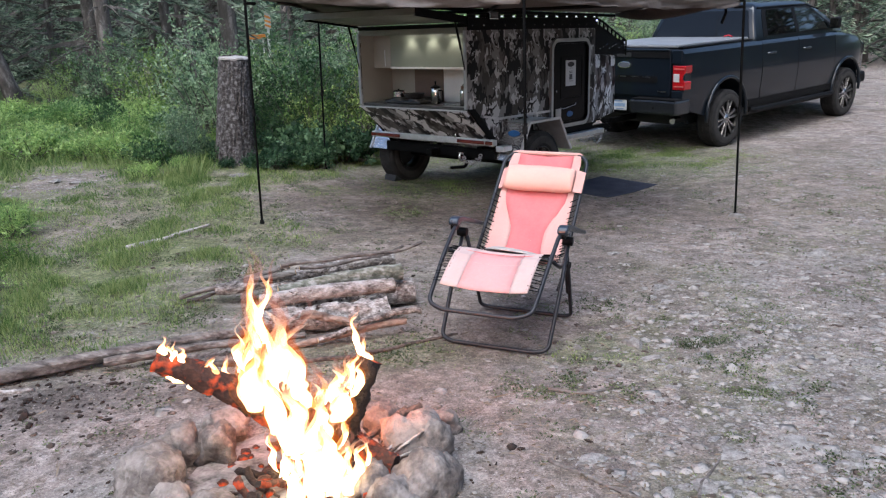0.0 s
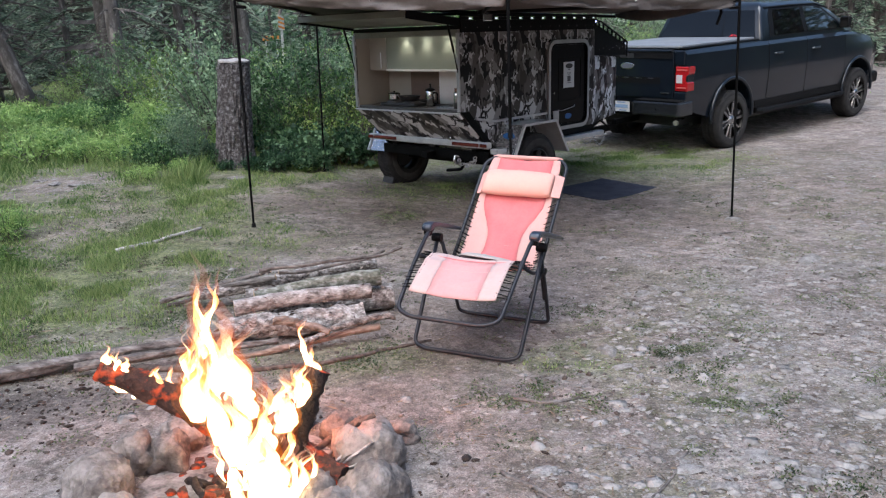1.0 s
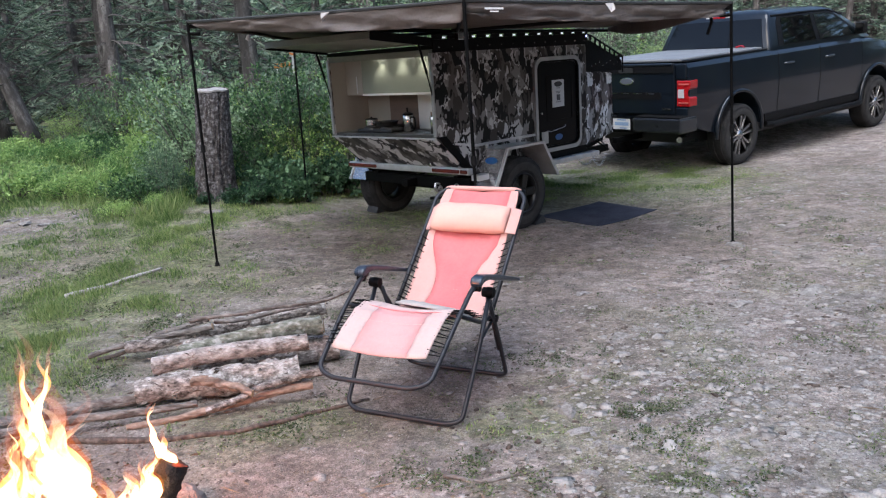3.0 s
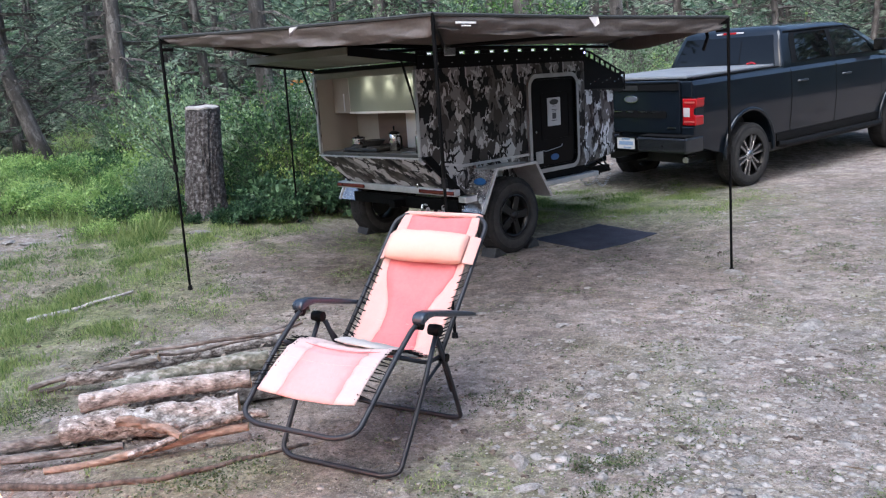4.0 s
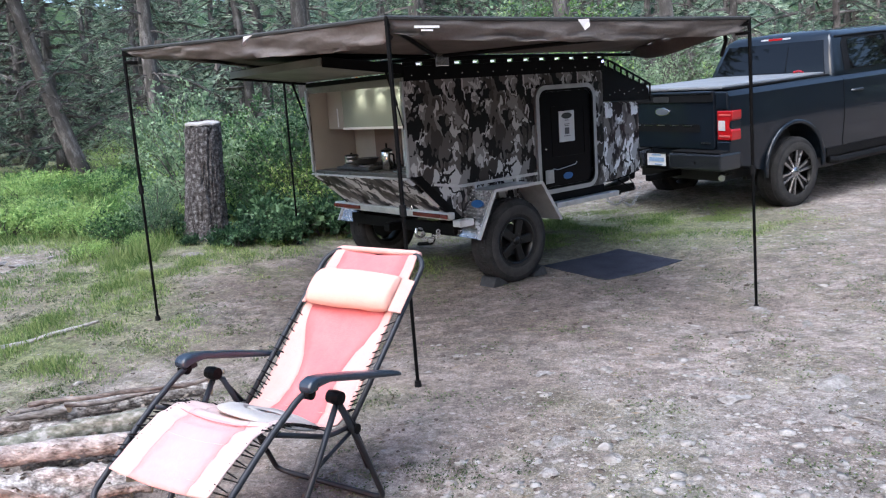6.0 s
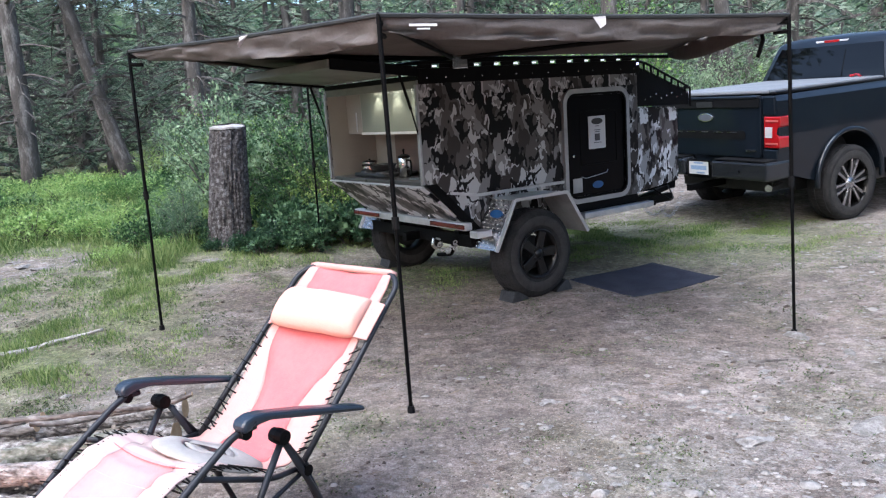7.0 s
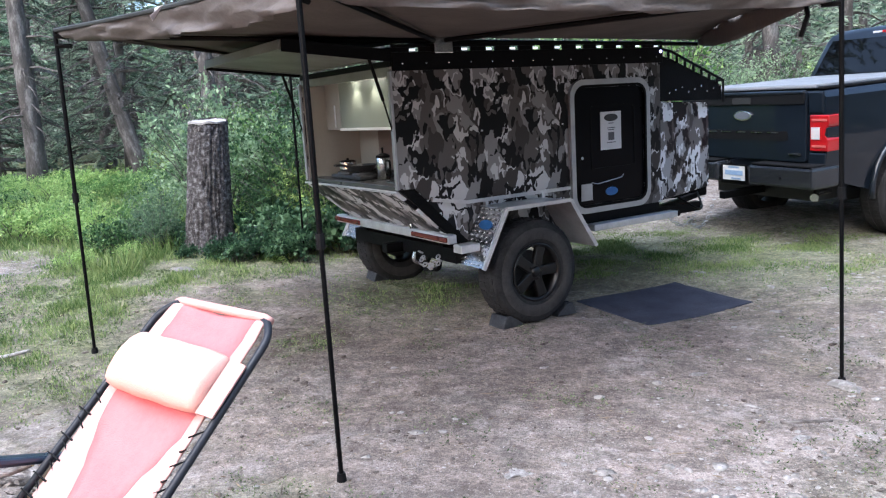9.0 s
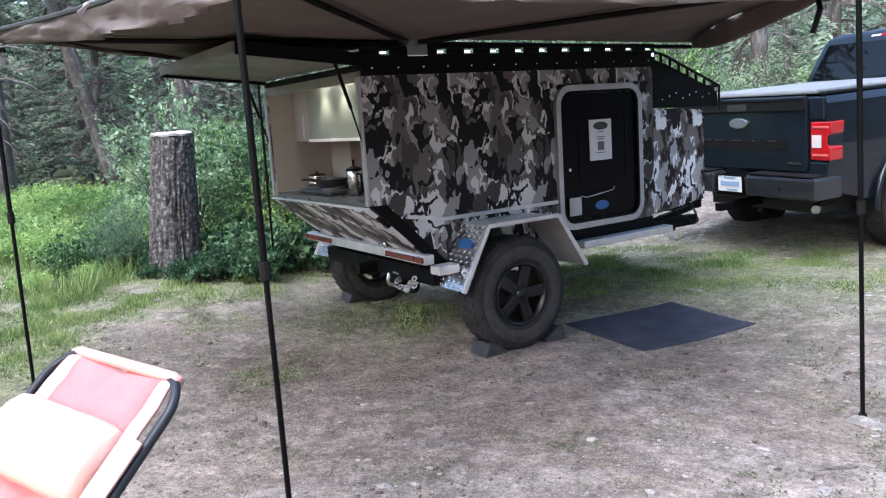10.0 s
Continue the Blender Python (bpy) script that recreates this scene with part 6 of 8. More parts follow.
    part("plate_bar", bx(-0.070, -0.0665, -0.09, 0.03, 0.615, 0.630), M_PLATEBLUE, plate)
    part("plate_frame", ring_prism(rrect(-0.162, 0.162, 0.592, 0.760, 0.01), rrect(-0.148, 0.148, 0.604, 0.748, 0.006), -0.070, -0.054, "x"), M_BLACK, plate)
    part("tow_bar", bx(-0.22, 0.3, -0.035, 0.035, 0.44, 0.51, 0.005), M_BLACK, T, "black tow bar")
    part("exhaust", tube([(0.9, -0.55, 0.48), (0.35, -0.60, 0.47), (0.22, -0.70, 0.455)], 0.038, 12), M_STEEL, T, "steel exhaust tip")
    part("rear_axle", tube([(RX, -0.75, WR), (RX, 0.75, WR)], 0.06, 10), M_IRON, T)
    # Underbody hung low and wide rails added to keep light from under the truck.
    part("underbody", bx(0.3, 5.5, -0.62, 0.62, 0.40, 0.56), M_IRON, T)
    for s in (-1, 1):
        part("chassis_rail", bx(1.7, 4.3, s * 0.78 - 0.08, s * 0.78 + 0.08, 0.36, 0.52, 0.01), M_IRON, T)
    part("spare_wheel", lathe([(0.0001, 0.42), (0.34, 0.42), (0.37, 0.47), (0.34, 0.56), (0.0001, 0.56)], 28, "z"), M_RUBBER, T).location = (0.75, 0, -0.02)
    part("tonneau", bx(0.12, 1.90, -0.80, 0.80, 1.445, 1.485, 0.014), M_TONNEAU, T, "grey vinyl bed cover")
    for s in (-1, 1):
        part("bed_rail", bx(0.12, 1.88, min(s * 0.81, s * 0.885), max(s * 0.81, s * 0.885), 1.435, 1.462, 0.01), M_TRIM, T)
        part("headlamp", bx(5.58, 5.76, min(s * 0.62, s * 0.84), max(s * 0.62, s * 0.80), 0.98, 1.18, 0.03), M_GLASS2, T)
    part("grille", bx(5.74, 5.83, -0.6, 0.6, 0.72, 1.2, 0.03), M_TRIM, T)
    part("front_bumper", bx(5.6, 5.88, -0.86, 0.86, 0.48, 0.68, 0.05), M_TRIM, T)
    part("red_strap", tube([(1.75, -0.62, 1.50), (1.78, -0.55, 1.515), (1.77, -0.48, 1.50)], 0.014, 6), M_RED, T, "small red strap end")
    return T


M_GLASS2 = mat("tinted_glass", (0.003, 0.005, 0.0055), (0.005, 0.007, 0.0075), 2, 0.03, rvar=0.01, spec=1.0)
M_EMBLEM = mat("grey_emblem_field", (0.10, 0.11, 0.13), None, 5, 0.3)
M_CHROMEDULL = mat("satin_handle", (0.07, 0.08, 0.09), (0.06, 0.068, 0.078), 10, 0.3, 0, None, 0.8)
M_CLEARPINK = mat("pale_red_lens", (0.5, 0.10, 0.085), None, 8, 0.2)
M_PLATEBLUE = mat("plate_blue", (0.20, 0.32, 0.50), (0.32, 0.42, 0.56), 60, 0.5)
build_truck()

# ---- campfire ----
FIRE = Vector((-0.50, 2.93, 0))
LG = "firewood beside the fire"
M_CUTOLD = mat("bleached_cut_wood", (0.40, 0.38, 0.36), (0.22, 0.20, 0.185), 25, 0.95, 0.5)
M_FLAKE = mat("bark_flakes", (0.30, 0.25, 0.21), (0.06, 0.045, 0.036), 30, 0.95, island=0.9)


def flame_mat(name, low, high, thin, root=(1.0, 0.30, 0.05), middle=(1.0, 0.16, 0.02)):
    m = bpy.data.materials.new(name)
    m.use_nodes = True
    N, L = m.node_tree.nodes, m.node_tree.links
    N.remove(N["Principled BSDF"])
    tc = N.new("ShaderNodeTexCoord")
    sep = N.new("ShaderNodeSeparateXYZ")
    L.new(tc.outputs["Generated"], sep.inputs[0])
    n = N.new("ShaderNodeTexNoise")
    n.inputs["Scale"].default_value, n.inputs["Detail"].default_value = 9, 3
    mp = N.new("ShaderNodeMapping")
    mp.inputs["Scale"].default_value = (1, 1, 0.45)
    L.new(tc.outputs["Object"], mp.inputs[0])
    L.new(mp.outputs[0], n.inputs["Vector"])
    a = N.new("ShaderNodeMath")
    a.operation = "MULTIPLY_ADD"
    L.new(n.outputs[0], a.inputs[0])
    a.inputs[1].default_value = 0.9
    L.new(sep.outputs[2], a.inputs[2])
    r = N.new("ShaderNodeValToRGB")
    e = r.color_ramp.elements
    for x, p, col in zip((e[0], e[1], e.new(0.56)), (0.36, 0.76, 0.56), (root, (1.0, 0.07, 0.008), middle)):
        x.position, x.color = p, (*col, 1)
    s = N.new("ShaderNodeMapRange")
    s.inputs[1].default_value, s.inputs[2].default_value = 0.6, 1.35
    s.inputs[3].default_value, s.inputs[4].default_value = low, high
    half = N.new("ShaderNodeMath")
    half.operation = "MULTIPLY"
    half.inputs[1].default_value = 0.5
    L.new(a.outputs[0], half.inputs[0])
    L.new(half.outputs[0], r.inputs[0])
    L.new(a.outputs[0], s.inputs[0])
    em = N.new("ShaderNodeEmission")
    L.new(r.outputs[0], em.inputs[0])
    L.new(s.outputs[0], em.inputs[1])
    tr = N.new("ShaderNodeBsdfTransparent")
    al = N.new("ShaderNodeMapRange")
    al.inputs[1].default_value, al.inputs[2].default_value = 0.85, 1.35
    al.inputs[3].default_value, al.inputs[4].default_value = thin, 0.92
    L.new(a.outputs[0], al.inputs[0])
    mx = N.new("ShaderNodeMixShader")
    L.new(al.outputs[0], mx.inputs[0])
    L.new(em.outputs[0], mx.inputs[1])
    L.new(tr.outputs[0], mx.inputs[2])
    L.new(mx.outputs[0], N["Material Output"].inputs[0])
    return m


def ember_mat():
    m = mat("glowing_char", (0.10, 0.038, 0.022), (0.014, 0.010, 0.008), 18, 0.95, 0.9, 40, c3=(0.045, 0.018, 0.012))
    N, L = m.node_tree.nodes, m.node_tree.links
    b = N["Principled BSDF"]
    n = N.new("ShaderNodeTexNoise")
    n.inputs["Scale"].default_value, n.inputs["Detail"].default_value = 19, 5
    tc = N.new("ShaderNodeTexCoord")
    L.new(tc.outputs["Object"], n.inputs["Vector"])
    r = N.new("ShaderNodeMapRange")
    r.inputs[1].default_value, r.inputs[2].default_value, r.inputs[4].default_value = 0.50, 0.80, 0.75
    L.new(n.outputs[0], r.inputs[0])
    b.inputs["Emission Color"].default_value = (1.0, 0.10, 0.012, 1)
    L.new(r.outputs[0], b.inputs["Emission Strength"])
    return m


M_FLAME, M_CORE, M_EMBER = flame_mat("flame_mantle", 0.9, 0.5, 0.90), flame_mat("flame_core", 9.0, 1.6, 0.0, (1.0, 0.80, 0.54), (1.0, 0.50, 0.16)), ember_mat()
M_SHEATH, M_VEIL = flame_mat("flame_sheath", 4.0, 0.9, 0.45, (1.0, 0.62, 0.26), (1.0, 0.32, 0.07)), flame_mat("flame_veil", 0.7, 0.4, 0.94)


def tongue(base, height, width, lean, seed):
    """One lick of flame: a flattened, twisting, pointed body."""
    bm = bmesh.new()
    n, m = 12, 26
    rows = []
    for j in range(m + 1):
        f = j / m
        w = width * (0.55 + 0.45 * math.sin(math.pi * min(1, f * 1.6))) * (1 - f) ** 0.65 * (1 + 0.35 * noise.noise(Vector((f * 5, seed, 0))))
        cx = base[0] + lean[0] * f + 0.16 * height * f * noise.noise(Vector((f * 3.4, seed * 2.1, 3))) * 2 + 0.006 * math.sin(f * 9 + seed)
        cy = base[1] + lean[1] * f + 0.04 * f * noise.noise(Vector((f * 3, seed * 1.3, 8)))
        tw = seed + f * 1.4
        row = []
        for k in range(n):
            a = 2 * math.pi * k / n
            px, py = w * math.cos(a), w * 0.5 * math.sin(a)
            px *= 1 + 0.25 * noise.noise(Vector((math.cos(a) * 2, f * 9, seed)))
            row.append(bm.verts.new((cx + px * math.cos(tw * 0.3) - py * math.sin(tw * 0.3), cy + px * math.sin(tw * 0.3) * 0.6 + py, base[2] + height * f)))
        rows.append(row)
    for a, b in zip(rows, rows[1:]):
        for k in range(n):
            bm.faces.new((a[k], a[(k + 1) % n], b[(k + 1) % n], b[k]))
    bm.faces.new(rows[0][::-1])
    bm.faces.new(rows[-1])
    return bm


def rough_log(a, b, r0, r1, seed, n=22, m=44, knots=0.12, bend=0.02, bark=True):
    """A log with uneven bark between two ends, as (bark mesh, end mesh)."""
    a, b = Vector(a), Vector(b)
    d = (b - a).normalized()
    u = d.orthogonal().normalized()
    w = d.cross(u)
    bm, caps = bmesh.new(), []
    rows = []
    for j in range(m + 1):
        f = j / m
        c = a.lerp(b, f) + u * bend * math.sin(f * 3.1 + seed) + w * bend * noise.noise(Vector((f * 3, seed, 1)))
        r = r0 + (r1 - r0) * f
        rows.append([c + (u * math.cos(2 * math.pi * k / n) + w * math.sin(2 * math.pi * k / n)) * r * (1 + knots * noise.noise(Vector((math.cos(2 * math.pi * k / n) * 1.6, math.sin(2 * math.pi * k / n) * 1.6, f * 9 + seed * 7))) + 0.55 * knots * noise.noise(Vector((k * 0.9, f * 34, seed)))) for k in range(n)])
    V = [[bm.verts.new(p) for p in row] for row in rows]
    for p, q in zip(V, V[1:]):
        for k in range(n):
            bm.faces.new((p[k], p[(k + 1) % n], q[(k + 1) % n], q[k]))
    for row, s in ((rows[0], -1), (rows[-1], 1)):
        cen = sum(row, Vector()) / n
        ends = bmesh.new()
        caps.append(ends)
        c = ends.verts.new(cen + d * s * 0.001)
        ring = [ends.verts.new(cen + (p - cen) * 0.93 + d * s * 0.001) for p in row]
        rim = [ends.verts.new(p) for p in row]
        for k in range(n):
            ends.faces.new((c, ring[k], ring[(k + 1) % n]) if s > 0 else (c, ring[(k + 1) % n], ring[k]))
            ends.faces.new((ring[k], rim[k], rim[(k + 1) % n], ring[(k + 1) % n]))
    bmesh.ops.recalc_face_normals(bm, faces=bm.faces)
    return bm, caps


def add_log(name, a, b, r0, r1, seed, label, category="log", group="", material=None, cut=None, **kw):
    o = thing(name, Matrix.Translation(a), label, category, group)
    d = Vector(b) - Vector(a)
    bark, ends = rough_log((0, 0, 0), d, r0, r1, seed, **kw)
    part("bark", bark, material or M_BARK, o, "", True)
    for e in ends:
        part("cut_end", e, cut or M_CUT, o, "pale sawn wood" if not cut else "")
    if group == LG and max(r0, r1) > 0.03:
        rs = np.random.RandomState(seed)
        n = 130 if material is None else 60
        f, a = rs.rand(n, 1), rs.uniform(0, 6.28, (n, 1))
        ax = np.array(d.normalized())
        u = np.array(d.normalized().orthogonal().normalized())
        w = np.cross(ax, u)
        out = u * np.cos(a) + w * np.sin(a)
        P = np.array(d) * f + out * (r0 + (r1 - r0) * f) * 1.0
        D = ax * rs.choice([-1, 1], (n, 1)) + out * rs.uniform(0.0, 0.5, (n, 1)) + np.cross(ax, out) * rs.uniform(-0.8, 0.8, (n, 1))
        V, F_ = leaf_cloud(P, D, rs.uniform(0.012, 0.05, n), rs.uniform(0.006, 0.02, n), rs, 0.3)
        fl = new("bark_flakes", mesh_of("bark_flakes", V, F_, M_FLAKE))
        fl.parent = o
        tagged(fl, kind="stuff")
    return o


def build_fire():
    F = thing("campfire", Matrix.Translation(FIRE), "burning campfire with tall orange flames in a stone ring", "campfire")
    rnd = random.Random(14)
    # x, y, foot, height, width and lean of each lick, from the fire's middle
    licks = [(-0.06, -0.06, 0.26, 0.40, 0.105, 0.02), (-0.14, -0.05, 0.28, 0.36, 0.085, -0.01), (0.01, -0.08, 0.18, 0.44, 0.10, 0.01), (-0.20, -0.03, 0.30, 0.30, 0.075, 0.04), (-0.10, -0.02, 0.34, 0.46, 0.055, -0.03), (-0.13, 0.0, 0.38, 0.40, 0.04, 0.03),
             (0.07, -0.10, 0.0, 0.40, 0.085, 0.0), (0.10, -0.14, -0.06, 0.36, 0.09, 0.03), (0.16, -0.10, -0.04, 0.36, 0.065, 0.04), (0.06, -0.18, -0.07, 0.30, 0.085, 0.02), (0.14, -0.20, -0.07, 0.26, 0.07, 0.05), (0.0, -0.12, 0.05, 0.32, 0.07, 0.0),
             (0.13, -0.06, 0.22, 0.17, 0.07, 0.05), (0.20, -0.02, 0.26, 0.17, 0.05, 0.05), (0.26, 0.0, 0.33, 0.16, 0.045, 0.0), (0.24, 0.0, 0.40, 0.20, 0.036, -0.01), (0.18, -0.04, 0.22, 0.20, 0.045, 0.03),
             (0.08, -0.24, -0.06, 0.44, 0.085, 0.0), (0.14, -0.24, -0.02, 0.38, 0.075, 0.03), (0.02, -0.22, 0.12, 0.34, 0.065, -0.01), (0.11, -0.23, 0.14, 0.26, 0.07, 0.02), (0.23, -0.08, 0.27, 0.16, 0.04, 0.04), (-0.04, -0.21, 0.20, 0.36, 0.07, 0.0), (-0.12, -0.20, 0.28, 0.30, 0.06, 0.02), (0.20, -0.22, -0.05, 0.24, 0.05, 0.05), (0.17, -0.14, 0.20, 0.20, 0.05, 0.05)]
    # smaller licks along the burning logs and out of the embers
    for k in range(22):
        f = rnd.random()
        licks.append((-0.44 + 0.34 * f, -0.17 + 0.05 * f + rnd.uniform(0, 0.03), 0.46 - 0.16 * f + rnd.uniform(-0.07, 0.03), rnd.uniform(0.05, 0.10) + 0.10 * f * f, rnd.uniform(0.018, 0.034) + 0.014 * f, rnd.uniform(-0.03, 0.02)))
    for k in range(26):
        a, r = rnd.uniform(0, 6.28), rnd.uniform(0.02, 0.2)
        licks.append((0.08 + r * math.cos(a), -0.14 + r * 0.8 * math.sin(a), rnd.uniform(-0.08, -0.02), rnd.uniform(0.10, 0.26) * (1.2 - 2.2 * r), rnd.uniform(0.02, 0.045), rnd.uniform(-0.03, 0.05)))
    for i, (x, y, z, h, w, lx) in enumerate(licks):
        sd = i * 1.7 + 0.4
        w *= 0.70 if z < 0.06 else 1.0
        fl = part("flame", tongue((x, y, z), h, w * 1.17, (lx, 0.02), sd), M_FLAME, F, "", True)
        part("flame_core", tongue((x, y, z + 0.005), h * 0.84, w * 0.86, (lx * 0.8, 0.016), sd), M_CORE, fl, "", True)
        part("flame_sheath", tongue((x, y, z + 0.003), h * 0.94, w * 1.06, (lx * 0.9, 0.017), sd + 0.12), M_SHEATH, fl, "", True)
        if w > 0.04:
            part("flame_veil", tongue((x, y - 0.004, z), h * 1.12, w * 1.5, (lx * 1.1, 0.02), sd + 0.3), M_VEIL, fl, "", True)
    # ash and embers
    bm = bmesh.new()
    n = 26
    rows = []
    for j in range(9):
        r = 0.46 * j / 8
        rows.append([bm.verts.new((r * math.cos(2 * math.pi * k / n), r * math.sin(2 * math.pi * k / n), ground_z(FIRE.x + r * math.cos(2 * math.pi * k / n), FIRE.y + r * math.sin(2 * math.pi * k / n)) + 0.055 * (1 - (j / 8) ** 2) + 0.004 + 0.02 * noise.noise(Vector((j, k * 0.7, 2))))) for k in range(n)])
    for a, b in zip(rows, rows[1:]):
        for k in range(n):
            bm.faces.new((a[k], b[k], b[(k + 1) % n], a[(k + 1) % n]))
    bmesh.ops.remove_doubles(bm, verts=bm.verts, dist=1e-4)
    part("ash_bed", bm, M_ASH, F, "grey ash bed", True)
    rnd = random.Random(4)
    for k in range(70):
        a, r = rnd.uniform(0, 6.28), rnd.uniform(0.0, 0.34)
        s = rnd.uniform(0.012, 0.035)
        c = blob(s, s * rnd.uniform(0.6, 1.4), s * 0.7, k, 0.3, 1)
        o = part("ember", c, M_EMBER, F)
        o.location = (r * math.cos(a), r * math.sin(a), ground_z(FIRE.x + r * math.cos(a), FIRE.y + r * math.sin(a)) + 0.06 * (1 - (r / 0.4) ** 2) + 0.012)
    lamp = bpy.data.lights.new("fire_light", "POINT")
    lamp.energy, lamp.color, lamp.shadow_soft_size = 32.0, (1.0, 0.25, 0.09), 0.16
    new("fire_light", lamp).location = FIRE + Vector((0.05, 0.0, 0.30))
    g = "logs burning in the campfire"
    x, y = FIRE.x, FIRE.y
    add_log("burning_log", (x - 0.47, y - 0.16, 0.455), (x + 0.14, y - 0.12, 0.14), 0.040, 0.066, 1, "charred log with glowing edges leaning across the fire", "log", g, M_EMBER, M_CHAR, knots=0.35)
    add_log("burning_log", (x + 0.29, y + 0.02, 0.37), (x + 0.12, y - 0.08, 0.04), 0.042, 0.05, 2, "short charred log standing in the fire", "log", g, M_CHAR, M_EMBER, knots=0.35)
    add_log("burning_log", (x + 0.36, y - 0.08, -0.01), (x - 0.05, y + 0.08, 0.10), 0.040, 0.05, 3, "charred log lying across the embers", "log", g, M_EMBER, M_CHAR, knots=0.3)
    add_log("burning_log", (x + 0.22, y + 0.02, 0.02), (x - 0.20, y + 0.02, 0.30), 0.05, 0.045, 8, "split charred log in the fire", "log", g, M_EMBER, M_CHAR, knots=0.4)
    add_log("burning_log", (x + 0.46, y + 0.18, 0.10), (x + 0.16, y + 0.0, 0.0), 0.015, 0.013, 10, "thin red-brown branch pushed into the fire", "log", g, M_ROOT, M_CUT)
    add_log("burning_log", (x + 0.40, y + 0.24, 0.06), (x + 0.12, y - 0.04, 0.0), 0.010, 0.009, 11, "thin red-brown branch pushed into the fire", "log", g, M_ROOT, M_CUT)
    rs = random.Random(34)
    for k in range(9):
        ax, ay = x + rs.uniform(0.28, 0.5), y + rs.uniform(-0.12, 0.22)
        bx_, by_ = x + rs.uniform(0.08, 0.22), y + rs.uniform(-0.2, 0.0)
        add_log("kindling_twig", (ax, ay, ground_z(ax, ay) + rs.uniform(0.05, 0.2)), (bx_, by_, ground_z(bx_, by_) + rs.uniform(0.03, 0.08)), 0.005, 0.008, 70 + k, "thin red-brown twig pushed into the fire", "twig", "kindling twigs", M_PINKBARK if k % 2 else M_ROOT, M_CUT, n=7, m=10, knots=0.2)
    rs = random.Random(33)
    for k in range(20):
        a0, r0 = rs.uniform(0, 6.28), rs.uniform(0.12, 0.34)
        ax, ay = x + 0.02 + r0 * math.cos(a0), y - 0.12 + 0.8 * r0 * math.sin(a0)
        bx_, by_ = ax + rs.uniform(-0.2, 0.2), ay + rs.uniform(-0.14, 0.14)
        add_log("burning_stick", (ax, ay, ground_z(ax, ay) + rs.uniform(0.05, 0.13)), (bx_, by_, ground_z(bx_, by_) + rs.uniform(0.03, 0.06)), rs.uniform(0.009, 0.02), rs.uniform(0.008, 0.016), 40 + k, "thin charred stick in the embers", "stick", "charred sticks in the campfire", M_EMBER if k % 3 == 0 else M_CHAR, M_CHAR, n=9, m=12, knots=0.35)
    # stone ring
    ring = [(-0.07, 3.03, 0.13, 0.115, 0.135), (-0.02, 2.765, 0.115, 0.10, 0.10), (-0.235, 2.79, 0.085, 0.075, 0.08), (-0.14, 2.66, 0.085, 0.08, 0.085), (-0.45, 2.42, 0.12, 0.10, 0.09), (-0.62, 2.46, 0.11, 0.10, 0.08),
            (-0.93, 2.67, 0.10, 0.08, 0.075), (-1.05, 2.81, 0.135, 0.115, 0.115), (-1.03, 3.10, 0.08, 0.075, 0.085), (-0.90, 3.10, 0.075, 0.075, 0.09), (-1.13, 3.02, 0.07, 0.07, 0.07), (-0.90, 3.30, 0.105, 0.085, 0.08),
            (-0.48, 3.42, 0.12, 0.09, 0.08), (-0.22, 3.30, 0.09, 0.08, 0.08), (-0.76, 2.60, 0.115, 0.08, 0.08), (0.04, 3.29, 0.075, 0.06, 0.05)]
    for k, (sx, sy, a, b, c) in enumerate(ring):
        o = thing("fire_stone", pose(sx, sy, ground_z(sx, sy) + c * 0.55, 0, 0, k * 47), "rounded grey stone of the campfire ring" if k not in (0, 2, 9) else "rounded grey stone reddened by the fire", "stone", "campfire stones")
        part("stone", blob(a * 1.05, b * 1.05, c * 1.05, k + 2, 0.17 if k not in (8, 9, 10) else 0.3, 4, freq=1.0, chip=0.10), M_ROCK, o, "", True)


build_fire()

# ---- firewood ----
add_log("firewood_log", (-1.48, 5.22, 0.085), (-0.29, 5.50, 0.15), 0.040, 0.047, 11, "long thin grey-brown log at the back of the pile", "log", LG, bend=0.025)
add_log("firewood_log", (-0.96, 4.77, 0.155), (-0.22, 5.04, 0.17), 0.046, 0.054, 12, "mossy grey log in the pile", "log", LG, M_MOSS)
add_log("firewood_log", (-1.03, 4.58, 0.135), (-0.26, 4.84, 0.155), 0.047, 0.046, 13, "smooth pinkish-brown log on top of the pile", "log", LG, M_PINKBARK, knots=0.07)
add_log("firewood_log", (-1.10, 4.50, 0.015), (-0.30, 4.75, 0.035), 0.066, 0.080, 14, "thick rough-barked log at the bottom of the pile", "log", LG, knots=0.34)
add_log("firewood_log", (-0.95, 4.92, 0.02), (-0.16, 5.14, 0.04), 0.075, 0.08, 15, "thick dark log at the bottom of the pile", "log", LG, knots=0.18)
add_log("firewood_log", (-1.15, 5.25, 0.03), (-0.30, 5.42, 0.05), 0.06, 0.07, 16, "dark log at the bottom of the pile", "log", LG, knots=0.18)
add_log("firewood_stick", (-1.05, 4.27, -0.03), (-0.17, 4.50, 0.0), 0.017, 0.021, 17, "peeled orange-brown stick beside the pile", "stick", LG, M_ORANGEWOOD, knots=0.2, bend=0.03)
add_log("firewood_stick", (-0.66, 4.29, 0.03), (-0.08, 4.53, 0.04), 0.015, 0.022, 18, "forked brown stick beside the pile", "stick", LG, knots=0.25, bend=0.05)
add_log("firewood_stick", (-0.76, 4.42, 0.105), (-0.44, 4.37, 0.045), 0.026, 0.018, 19, "broken orange-brown split stick", "stick", LG, M_ORANGEWOOD, knots=0.4)
add_log("firewood_stick", (-1.72, 5.20, 0.00), (-0.95, 5.28, 0.17), 0.017, 0.022, 20, "thin grey stick propped on the pile", "stick", LG, M_DEAD, bend=0.03)
